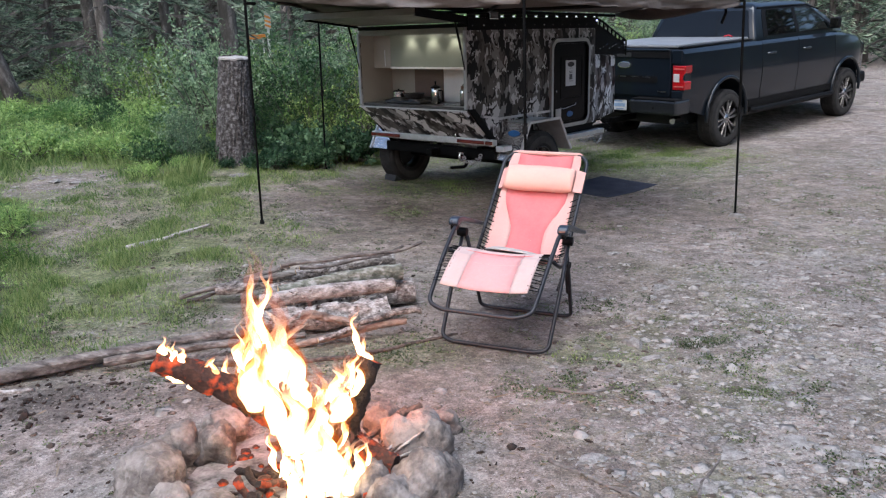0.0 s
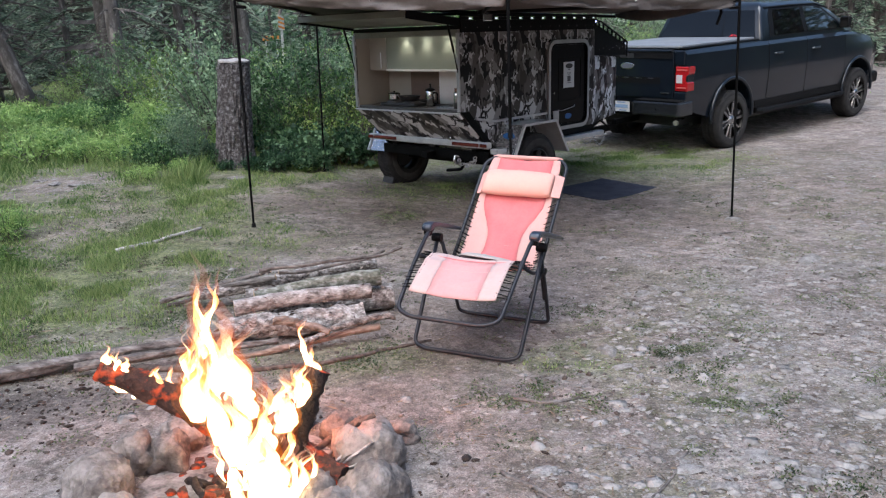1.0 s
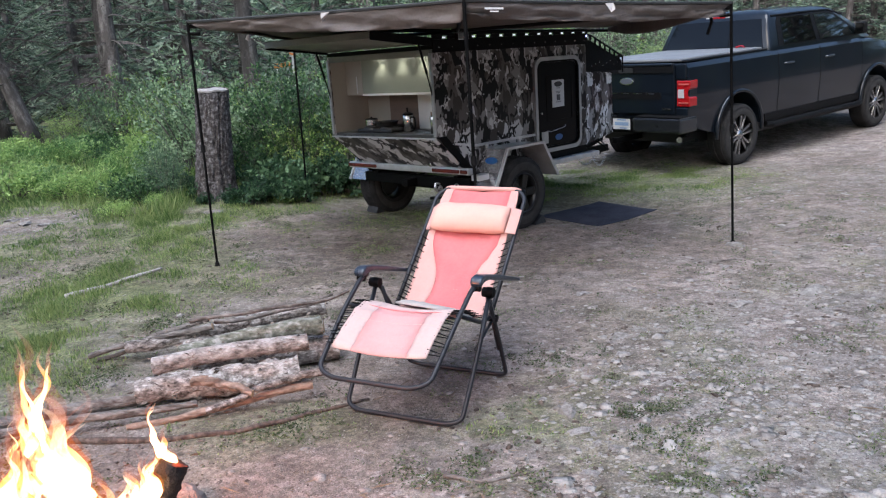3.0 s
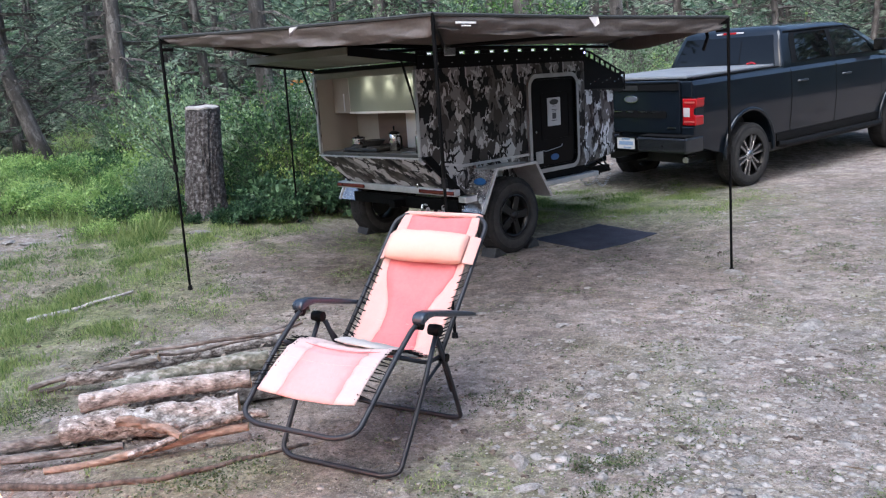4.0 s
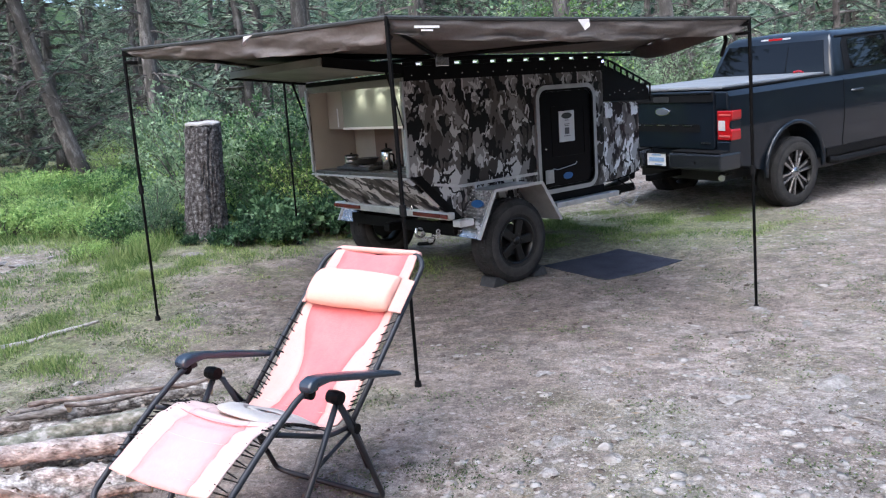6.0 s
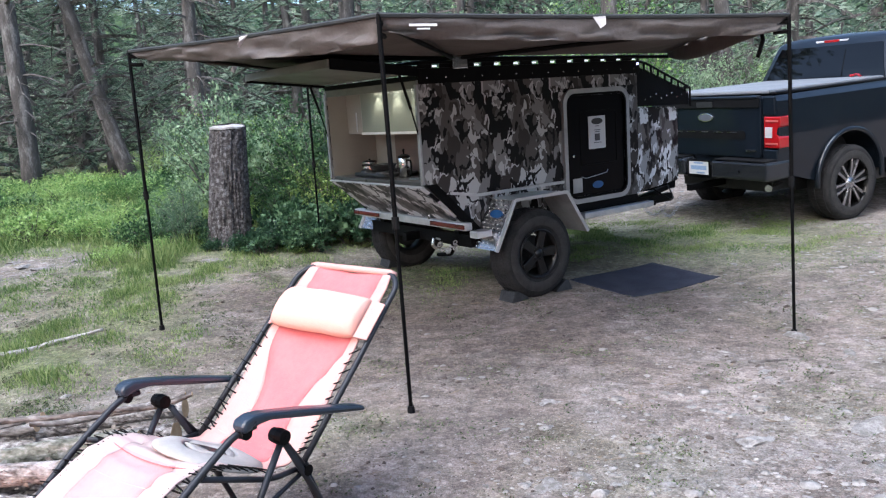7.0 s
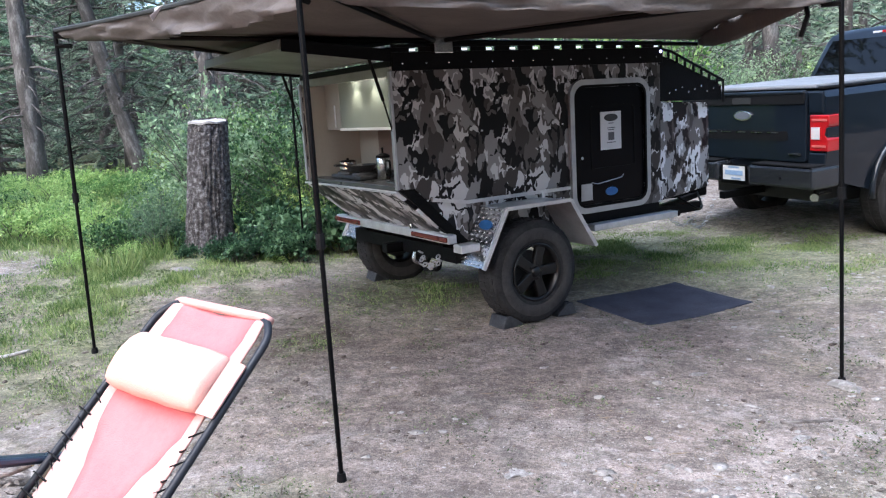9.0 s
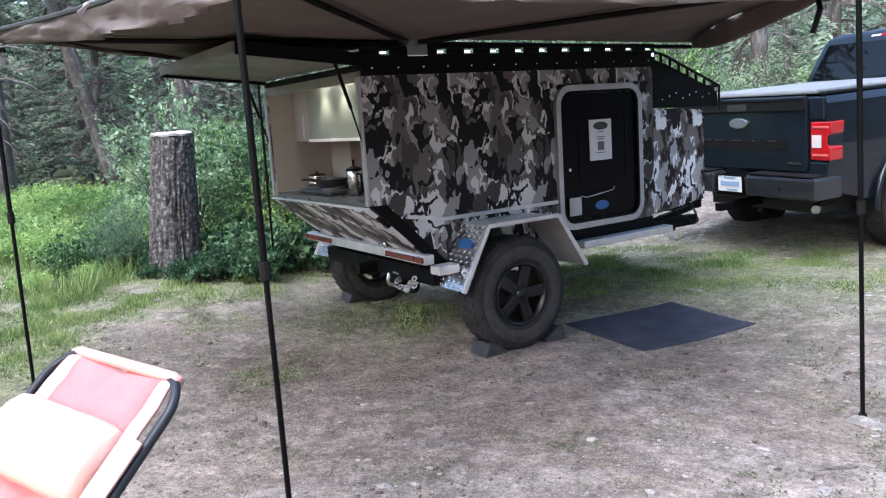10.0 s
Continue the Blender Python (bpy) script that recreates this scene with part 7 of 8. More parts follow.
add_log("firewood_stick", (-1.70, 5.28, 0.00), (-1.0, 5.36, 0.15), 0.014, 0.018, 24, "thin grey stick propped on the pile", "stick", LG, M_DEAD, bend=0.03)
add_log("firewood_stick", (-0.98, 5.02, 0.22), (-0.10, 5.30, 0.35), 0.014, 0.010, 21, "thin grey stick lying over the pile", "stick", LG, M_DEAD, bend=0.05)
add_log("firewood_stick", (-0.90, 5.18, 0.20), (-0.22, 5.42, 0.27), 0.014, 0.01, 22, "thin grey stick lying over the pile", "stick", LG, M_DEAD, bend=0.04)


def ground_branch(name, pts, r, label, material, seed):
    o = thing(name, Matrix(), label, "branch")
    P = []
    for a, b in zip(pts, pts[1:]):
        for k in range(8):
            f = k / 8
            x, y = a[0] + (b[0] - a[0]) * f, a[1] + (b[1] - a[1]) * f
            P.append((x + 0.02 * noise.noise(Vector((x * 5, y * 5, seed))), y + 0.02 * noise.noise(Vector((x * 5, y * 5, seed + 3))), 0))
    P.append((*pts[-1], 0))
    n = len(P)
    R = [r * (1 - 0.6 * i / n) * (1 + 0.25 * noise.noise(Vector((i * 0.4, seed, 0)))) for i in range(n)]
    part("bark", tube([(x, y, ground_z(x, y) + R[i] * 0.55 + 0.012 * noise.noise(Vector((i * 0.3, seed, 5)))) for i, (x, y, z) in enumerate(P)], R, 9), material, o, "", True)
    return o


ground_branch("fallen_branch", [(-1.45, 4.16), (-0.92, 4.08), (-0.43, 4.13), (-0.08, 4.35), (0.12, 4.47)], 0.02, "long crooked brown branch lying on the earth", M_ROOT, 1)
add_log("fallen_timber", (-2.95, 3.52, -0.02), (-1.0, 4.56, -0.015), 0.044, 0.03, 25, "old grey weathered timber lying behind the fire", "timber", "", M_DEAD, M_DEAD, knots=0.3, bend=0.03)
add_log("fallen_timber", (-1.75, 4.06, -0.015), (-0.75, 4.42, 0.0), 0.025, 0.018, 26, "split grey weathered timber lying behind the fire", "timber", "", M_DEAD, M_DEAD, knots=0.35, bend=0.02)
ground_branch("fallen_branch", [(-2.5, 3.86), (-2.0, 4.12), (-1.45, 4.50)], 0.03, "old grey weathered timber lying behind the fire", M_DEAD, 3)
ground_branch("fallen_branch", [(-2.3, 3.80), (-2.02, 3.85)], 0.022, "short dark broken branch on the earth", M_BARK, 4)
ground_branch("fallen_branch", [(-2.62, 6.6), (-2.3, 7.0), (-2.12, 7.3)], 0.026, "bleached grey branch in the grass", M_CUTOLD, 5)
ground_branch("fallen_branch", [(0.86, 2.42), (0.98, 2.75), (1.2, 3.1)], 0.009, "thin pale twig on the gravel", M_DEAD, 6)
ground_branch("fallen_branch", [(0.45, 2.95), (0.68, 2.7), (0.95, 2.55)], 0.010, "thin pale twig on the gravel", M_DEAD, 7)
ground_branch("fallen_branch", [(0.55, 3.65), (0.72, 3.60), (0.9, 3.66)], 0.012, "thin pale twig on the gravel", M_DEAD, 8)
ground_branch("fallen_branch", [(2.50, 7.0), (2.72, 7.08)], 0.011, "short pale twig on the gravel", M_DEAD, 9)
ground_branch("fallen_branch", [(2.75, 5.6), (2.95, 5.5)], 0.011, "short pale twig on the gravel", M_DEAD, 10)


# ---- stump ----


def build_stump():
    S = thing("tree_stump", pose(-2.62, 10.22, 0.36), "tall weathered tree stump with grey furrowed bark", "tree stump")
    bm = bmesh.new()
    n, m = 130, 90
    rows = []
    for j in range(m + 1):
        f = j / m
        z = -0.1 + 1.44 * f
        r = 0.197 + 0.035 * (1 - f) + 0.05 * (1 - f) ** 3 + 0.05 * max(0, 0.15 - f) / 0.15
        row = []
        for k in range(n):
            a = 2 * math.pi * k / n
            fur = max(0, 0.22 - abs(noise.noise(Vector((math.cos(a) * 5.5, math.sin(a) * 5.5, z * 1.5))))) * 0.16 + max(0, 0.2 - abs(noise.noise(Vector((math.cos(a) * 9, math.sin(a) * 9, z * 5))))) * 0.05 + 0.008 * noise.noise(Vector((math.cos(a) * 14, math.sin(a) * 14, z * 12)))
            flare = 0.05 * max(0, 0.2 - f) / 0.2 * math.sin(a * 5 + 1)
            rr = r - fur + flare
            row.append(bm.verts.new((rr * math.cos(a) + 0.13 * f, rr * math.sin(a), z + 0.24 * rr * (-0.42 * math.cos(a) + 0.9 * math.sin(a)) * max(0, f - 0.8) / 0.2 + (0.012 * noise.noise(Vector((math.cos(a) * 4, math.sin(a) * 4, 0))) if j == m else 0))))
        rows.append(row)
    for a, b in zip(rows, rows[1:]):
        for k in range(n):
            bm.faces.new((a[k], a[(k + 1) % n], b[(k + 1) % n], b[k]))
    part("bark", bm, M_STUMP, S, "", True)
    top = lathe([(0.0001, 0), (0.1, 0.004), (0.188, 0.0), (0.19, -0.02)], 40)
    for v in top.verts:
        v.co.z += 0.015 * noise.noise(v.co * 9)
    part("cut_top", top, M_CUTOLD, S, "pale weathered cut top").matrix_local = pose(0.127, 0, 1.345) @ Matrix(((1, 0, 0, 0), (0, 1, 0, 0), (-0.10, 0.216, 1, 0), (0, 0, 0, 1)))


build_stump()

# ---- stones, grass and litter ----
def scatter_gravel():
    rs = np.random.RandomState(5)
    tv, tf = template(1)
    V, Fc, n = [], [], 0
    tries = 0
    while n < 14500 and tries < 190000:
        tries += 1
        # denser where the camera passes near
        d = rs.uniform(1.6, 11.5) if rs.rand() < 0.75 else rs.uniform(1.6, 20)
        a = rs.uniform(-0.75, 0.85)
        x, y = 0.8 + d * math.sin(a), 0.5 + d * math.cos(a)
        s = stony(x, y)
        if rs.rand() > 0.02 + 0.98 * s ** 1.4:
            continue
        if math.hypot(x - FIRE.x, y - FIRE.y) < 0.5:
            continue
        size = min(0.045, 0.003 + rs.exponential(0.0068))
        q = tv * (1 + 0.22 * rs.randn(len(tv), 1)) * np.array([size * rs.uniform(0.9, 1.6), size, size * rs.uniform(0.25, 0.5)])
        b = rs.uniform(0, 6.28)
        c, sn = math.cos(b), math.sin(b)
        q = np.stack([q[:, 0] * c - q[:, 1] * sn + x, q[:, 0] * sn + q[:, 1] * c + y, q[:, 2] + ground_z(x, y) + size * (0.02 - 0.22 * rs.rand())], 1)
        V.append(q)
        Fc.append(tf + n * len(tv))
        n += 1
    me = mesh_of("gravel", np.concatenate(V), np.concatenate(Fc), M_GRAVEL)
    tagged(new("gravel", me), "scattered grey gravel and pebbles on the earth", "gravel", kind="stuff")


def scatter_grass():
    rs = np.random.RandomState(9)
    pts, dirs, ln, wd = [], [], [], []
    zones = [(-7.5, -0.8, 4.0, 13.0, 115000, 0.62), (-1.2, 2.0, 7.4, 12.5, 15000, 0.42), (0.8, 4.8, 9.4, 12.8, 36000, 0.34), (-9.5, -2.7, 9.0, 14.0, 13000, 2.0), (-3, 4.5, 2.0, 9.0, 34000, 0.3), (-16, 10, 12, 24, 9000, 1.5)]
    for x0, x1, y0, y1, n, k in zones:
        for _ in range(n):
            x, y = rs.uniform(x0, x1), rs.uniform(y0, y1)
            g = grassy(x, y)
            tuft = noise.noise(Vector((x * 2.6, y * 2.6, 51)))
            if rs.rand() > g * (0.42 + 1.5 * tuft + 0.4 * smooth(-2.4, -3.1, x)) or g < 0.08:
                continue
            u, v = (x - 0.34) * 0.6575 + (y - 8.094) * 0.7536, -(x - 0.34) * 0.7536 + (y - 8.094) * 0.6575
            if 1.2 < u < 2.45 and -0.95 < v < 0.35:
                continue
            for _b in range(3):
                px, py = x + rs.randn() * 0.02, y + rs.randn() * 0.02
                pts.append((px, py, ground_z(px, py) - 0.005))
                dirs.append((rs.randn() * 0.38, rs.randn() * 0.38, 1))
                h = (0.03 + 0.13 * g * max(0.1, 0.45 + tuft) * rs.uniform(0.4, 1.4)) * k
                ln.append(min(0.35, h))
                wd.append(0.0045 + 0.003 * rs.rand() + 0.004 * (k > 1))
    V, F_ = leaf_cloud(np.array(pts), np.array(dirs), np.array(ln), np.array(wd), rs, 0.1)
    tagged(new("grass", mesh_of("grass", V, F_, M_GRASS)), "patchy green grass tufts on the clearing", "grass", kind="stuff")


def scatter_litter():
    rs = np.random.RandomState(3)
    pts, dirs, ln, wd = [], [], [], []
    for _ in range(26000):
        d = rs.uniform(1.6, 13)
        a = rs.uniform(-0.85, 0.85)
        x, y = 0.8 + d * math.sin(a), 0.5 + d * math.cos(a)
        n = noise.noise(Vector((x * 1.1, y * 1.1, 77)))
        if rs.rand() > 0.4 + n or math.hypot(x - FIRE.x, y - FIRE.y) < 0.4:
            continue
        pts.append((x, y, ground_z(x, y) + 0.004 + 0.006 * rs.rand()))
        b = rs.uniform(0, 6.28)
        dirs.append((math.cos(b), math.sin(b), rs.uniform(-0.05, 0.22)))
        ln.append(rs.choice([0.014, 0.03, 0.055, 0.11], p=[0.5, 0.3, 0.15, 0.05]))
        wd.append(rs.uniform(0.003, 0.009))
    V, F_ = leaf_cloud(np.array(pts), np.array(dirs), np.array(ln), np.array(wd), rs, 0.4)
    tagged(new("leaf_litter", mesh_of("leaf_litter", V, F_, M_LITTER)), "dry needles, bark chips and twigs on the earth", "leaf litter", kind="stuff")


def scatter_crumbs():
    """Small clods and crumbs of earth, thickest by the fire."""
    rs = np.random.RandomState(15)
    tv, tf = template(1)
    V, Fc, n = [], [], 0
    while n < 9500:
        d, a = rs.uniform(1.5, 8.5), rs.uniform(-0.8, 0.85)
        x, y = 0.8 + d * math.sin(a), 0.4 + d * math.cos(a)
        if rs.rand() > 0.35 + 1.1 * noise.noise(Vector((x * 1.7, y * 1.7, 61))) or math.hypot(x - FIRE.x, y - FIRE.y) < 0.45:
            continue
        size = min(0.018, 0.0025 + rs.exponential(0.0036))
        q = tv * (1 + 0.28 * rs.randn(len(tv), 1)) * np.array([size * rs.uniform(0.8, 1.5), size, size * rs.uniform(0.45, 0.8)])
        b = rs.uniform(0, 6.28)
        c, sn = math.cos(b), math.sin(b)
        V.append(np.stack([q[:, 0] * c - q[:, 1] * sn + x, q[:, 0] * sn + q[:, 1] * c + y, q[:, 2] + ground_z(x, y)], 1))
        Fc.append(tf + n * len(tv))
        n += 1
    tagged(new("soil_crumbs", mesh_of("soil_crumbs", np.concatenate(V), np.concatenate(Fc), M_CRUMB)), "loose brown clods and crumbs of earth", "soil", kind="stuff")


def scatter_charcoal():
    """Black bits of old fires beside the timber and round the stones."""
    rs = np.random.RandomState(22)
    tv, tf = template(1)
    V, Fc = [], []
    for n in range(420):
        x, y = (-1.85 + rs.randn() * 0.38, 3.7 + rs.randn() * 0.2) if n % 3 else (FIRE.x + rs.randn() * 0.5, FIRE.y + rs.randn() * 0.35)
        size = 0.003 + rs.exponential(0.004)
        q = tv * (1 + 0.3 * rs.randn(len(tv), 1)) * np.array([size * rs.uniform(0.8, 2.2), size, size * 0.6])
        b = rs.uniform(0, 6.28)
        V.append(np.stack([q[:, 0] * math.cos(b) - q[:, 1] * math.sin(b) + x, q[:, 0] * math.sin(b) + q[:, 1] * math.cos(b) + y, q[:, 2] + ground_z(x, y) + size * 0.3], 1))
        Fc.append(tf + n * len(tv))
    tagged(new("charcoal", mesh_of("charcoal", np.concatenate(V), np.concatenate(Fc), M_CHAR)), "black charcoal bits scattered on the earth", "charcoal", kind="stuff")


def scatter_weeds():
    """Flat small-leaved weeds and moss in ragged clumps."""
    rs = np.random.RandomState(27)
    pts, dirs, ln, wd = [], [], [], []
    tries = 0
    while len(pts) < 62000 and tries < 900000:
        tries += 1
        d, a = rs.uniform(1.5, 9.5), rs.uniform(-0.85, 0.8)
        x, y = 0.8 + d * math.sin(a), 0.4 + d * math.cos(a)
        g = max(moss_at(x, y), 0.75 * grassy(x, y), 0.9 * math.exp(-(((x + 0.2) / 0.9) ** 2 + ((y - 7.75) / 0.5) ** 2)), 0.22)
        clump = noise.noise(Vector((x * 2.3, y * 2.3, 71))) + 0.7 * noise.noise(Vector((x * 7.0, y * 7.0, 72)))
        if g < 0.15 or rs.rand() > g * (-0.12 + 1.9 * clump) or math.hypot(x - FIRE.x, y - FIRE.y) < 0.7:
            continue
        for _b in range(4):
            px, py = x + rs.randn() * 0.012, y + rs.randn() * 0.012
            b = rs.uniform(0, 6.28)
            pts.append((px, py, ground_z(px, py) + 0.002 + 0.012 * rs.rand() * g))
            dirs.append((math.cos(b), math.sin(b), rs.uniform(0.05, 0.9)))
            ln.append(rs.uniform(0.007, 0.02))
            wd.append(rs.uniform(0.004, 0.009))
    V, F_ = leaf_cloud(np.array(pts), np.array(dirs), np.array(ln), np.array(wd), rs, 0.15)
    tagged(new("weeds", mesh_of("weeds", V, F_, M_WEED)), "low small-leaved green weeds in ragged clumps", "weeds", kind="stuff")


scatter_gravel()
scatter_weeds()
scatter_charcoal()
scatter_crumbs()
scatter_grass()
scatter_litter()


# ---- woods ----
def bush_meshes(seed, R, H, stems, leaf, material, per=46, slim=0.55):
    """Arching stems from one root, each set with leaves and short side twigs."""
    rs = np.random.RandomState(seed)
    st = bmesh.new()
    P, D, S, Wd = [], [], [], []
    for k in range(stems):
        a, reach = rs.uniform(0, 6.28), R * math.sqrt(rs.rand())
        h = H * rs.uniform(0.35, 1.0) * (1 - 0.35 * (reach / R) ** 2) * (1.18 if rs.rand() < 0.12 else 1.0)
        root = np.array([math.cos(a + 1) * R * 0.35 * rs.rand(), math.sin(a + 1) * R * 0.35 * rs.rand(), -0.06])
        tip = np.array([math.cos(a) * reach, math.sin(a) * reach, h])
        bow = np.array([math.cos(a), math.sin(a), 0]) * -0.18 * reach + np.array([0, 0, 0.22 * h])
        line = [root * (1 - f) ** 2 + 2 * ((root + tip) / 2 + bow) * f * (1 - f) + tip * f * f for f in (0, 0.33, 0.66, 1.0)]
        if k % 2 == 0:
            tube(line, [0.009, 0.007, 0.005, 0.002], 4, st)
        # leaves sit in sprays round a few side twigs
        tips = rs.uniform(0.25, 1.0, 5) ** 0.7
        pick = rs.randint(0, 5, per)
        f = np.clip(tips[pick] + rs.randn(per) * 0.045, 0.15, 1.0)
        lean = rs.randn(5, 3)
        lean[:, 2] = abs(lean[:, 2]) * 0.6
        lean /= np.linalg.norm(lean, axis=1, keepdims=True)
        fc = f[:, None]
        p = root * (1 - fc) ** 2 + 2 * ((root + tip) / 2 + bow) * fc * (1 - fc) + tip * fc ** 2
        q = rs.randn(per, 3)
        q /= np.linalg.norm(q, axis=1, keepdims=True)
        twig = (0.03 + 0.11 * R * rs.rand(per, 1) ** 2) * (1.25 - 0.7 * fc)
        P.append(p + q * twig * 0.7 + lean[pick] * (0.06 + 0.16 * R * rs.rand(per, 1)))
        D.append(q * 0.5 + lean[pick] * 0.5 + rs.randn(per, 3) * 0.35 + np.array([0, 0, rs.uniform(-0.2, 0.4)]))
        s = leaf * rs.uniform(0.45, 1.35, per) * rs.uniform(0.8, 1.2)
        S.append(s)
        Wd.append(s * slim * rs.uniform(0.75, 1.25, per))
    P = np.concatenate(P)
    P[:, 2] = np.maximum(P[:, 2], 0.015)
    V, F_ = leaf_cloud(P, np.concatenate(D), np.concatenate(S), np.concatenate(Wd), rs)
    return st, mesh_of("foliage", V, F_, material)


def make_bush(name, label, category, seed, *args, group=""):
    st, me = bush_meshes(seed, *args)
    o = thing(name, Matrix.Translation((0, 0, -500)), label, category, group)
    tagged(part("stemwork", st, M_TRUNK, o), kind="stuff")
    new("foliage", me).parent = o
    return o


def conifer(name, label, seed, H, r0, start, nbranch, spray, group, droop=0.25, bare=0, needle=1.0):
    rs = np.random.RandomState(seed)
    o = thing(name, Matrix.Translation((0, 0, -500)), label, "tree", group)
    m = 16
    tr = [(0.12 * noise.noise(Vector((k * 0.3, seed, 0))), 0.12 * noise.noise(Vector((k * 0.3, seed, 9))), -0.3 + (H + 0.3) * k / m) for k in range(m + 1)]
    part("trunk", tube(tr, [r0 * (1 - 0.85 * k / m) * (1.25 if k == 0 else 1) for k in range(m + 1)], 12), M_TRUNK, o, "", True)
    P, D, S, Wd = [], [], [], []
    br = bmesh.new()
    for b in range(nbranch + bare):
        dead = b >= nbranch
        f = rs.uniform(0.08, start) if dead else start + (1 - start) * ((b + 0.5) / nbranch)
        z = H * f
        a = b * 2.4 + rs.uniform(-0.4, 0.4)
        Lb = (0.18 * H * (1 - f) ** 0.75 + 0.25) * rs.uniform(0.7, 1.25) if not dead else rs.uniform(0.5, 1.5)
        dx, dy = math.cos(a), math.sin(a)
        dr = droop * rs.uniform(0.6, 1.5) * (1 - 0.5 * f)
        pts = [(dx * Lb * g, dy * Lb * g, z + Lb * (0.12 * g - dr * 2.0 * g * g)) for g in (0, 0.35, 0.7, 1.0)]
        tube(pts, [0.02 * Lb + 0.006, 0.014 * Lb + 0.004, 0.007 * Lb + 0.003, 0.003], 3, br)
        if dead:
            for _k in range(5):
                g = rs.uniform(0.3, 0.95)
                q = Vector((dx * Lb * g, dy * Lb * g, z + Lb * (0.12 * g - dr * 2.0 * g * g)))
                e = Vector((rs.randn() * 0.25, rs.randn() * 0.25, -rs.uniform(0.05, 0.4)))
                tube([q, q + e * 0.5, q + e], [0.006, 0.004, 0.002], 3, br)
            continue
        k = max(8, int(spray * Lb))
        g = rs.uniform(0.12, 1.0, k) ** 0.8
        side = rs.choice([-1, 1], k)
        px = np.stack([dx * Lb * g, dy * Lb * g, z + Lb * (0.12 * g - dr * 2.0 * g * g)], 1)
        out = np.stack([dx * 0.7 - dy * side * rs.uniform(0.2, 1.0, k), dy * 0.7 + dx * side * rs.uniform(0.2, 1.0, k), rs.uniform(-0.6, 0.15, k)], 1)
        P.append(px + rs.randn(k, 3) * 0.03)
        D.append(out)
        s = rs.uniform(0.10, 0.30, k) * (0.6 + 0.5 * Lb / 2) * needle
        S.append(s)
        Wd.append(s * rs.uniform(0.14, 0.26, k))
    tagged(part("branching", br, M_TRUNK, o), kind="stuff")
    V, F_ = leaf_cloud(np.concatenate(P), np.concatenate(D), np.concatenate(S), np.concatenate(Wd), rs, 0.2)
    new("crown", mesh_of("crown", V, F_, M_NEEDLE)).parent = o
    return o


def off_line(x, y, x1, y1, x0=1.6, y0=1.6):
    """Distance of a place from the line between the fireside and a tree."""
    f = max(0.0, min(1.0, ((x - x0) * (x1 - x0) + (y - y0) * (y1 - y0)) / ((x1 - x0) ** 2 + (y1 - y0) ** 2)))
    return math.hypot(x - x0 - f * (x1 - x0), y - y0 - f * (y1 - y0))


def plant(proto, x, y, s=1.0, rz=0.0, tilt=(0, 0), used=set()):
    m = pose(x, y, ground_z(x, y) - 0.02, tilt[0], tilt[1], rz)
    if proto.name not in used:
        used.add(proto.name)
        proto.matrix_world = m
        proto.scale = (s, s, s)
        return proto
    o = copy_thing(proto, m)
    o.scale = (s, s, s)
    return o


rv = random.Random(21)
BG, UG, TG = "bushes at the edge of the wood", "undergrowth plants", "conifers of the wood"
bushes = [make_bush("bush", "dense leafy green bush at the edge of the wood", "bush", 40 + k, 0.85, 1.6, 84, 0.047, (M_LEAF, M_LEAF4, M_LEAF3)[k], 62, group=BG) for k in range(3)]
herbs = [make_bush("undergrowth", "low light green leafy undergrowth", "undergrowth", 60 + k, 0.55, (0.55, 0.42, 0.5, 0.62)[k], 58, (0.05, 0.038, 0.06, 0.085)[k], (M_LEAF2, M_LEAF4, M_LEAF, M_LEAF2)[k], 34, (0.5, 0.6, 0.6, 0.16)[k], group=UG) for k in range(4)]
shrubs = [make_bush("shrub", "tall grey-green leafy shrub in the wood", "shrub", 50 + k, 0.9, 1.8, 80, 0.036, (M_LEAF3, M_LEAF2)[k], 58, group="shrubs in the wood") for k in range(2)]
brambles = [make_bush("bramble", "dark glossy broad-leaved bramble by the stump", "bramble", 90, 0.5, 0.6, 46, 0.075, M_LEAF5, 30, 0.68, group="brambles by the stump")]
spots = [(-1.85, 11.15, 1.05), (-1.0, 11.35, 1.1), (-1.95, 11.6, 1.06), (-2.75, 11.9, 0.98), (-0.4, 11.7, 1.1), (-1.2, 12.2, 1.2), (-2.4, 12.7, 0.9), (-3.2, 13.4, 0.8), (-3.15, 11.3, 1.25), (0.4, 12.4, 1.2), (-0.3, 13.0, 1.35),
         (-3.35, 10.4, 0.5), (-2.05, 10.75, 0.55), (-1.6, 10.75, 0.6), (-3.2, 10.0, 0.34), (1.2, 13.4, 1.2), (-5.2, 15.0, 1.0), (-6.6, 16.5, 1.0), (-4.0, 14.2, 0.8), (-2.9, 14.6, 0.85), (-1.5, 14.6, 1.1), (0.2, 14.8, 1.5)]
for i, (x, y, s) in enumerate(spots):
    plant(bushes[i % 3], x + rv.uniform(-0.1, 0.1), y, s * rv.uniform(0.92, 1.08), rv.uniform(0, 360))
for i, (x, y, s) in enumerate([(-1.85, 10.2, 0.7), (-1.6, 10.3, 0.8), (-2.0, 10.55, 0.9), (-1.3, 10.55, 0.9), (-1.95, 9.95, 0.5), (-2.95, 10.15, 0.5), (-1.0, 10.6, 0.8), (-2.25, 9.82, 0.36), (-2.6, 9.80, 0.24), (-2.0, 9.75, 0.4), (-1.55, 9.95, 0.55)]):
    plant(brambles[0], x, y, s, rv.uniform(0, 360))
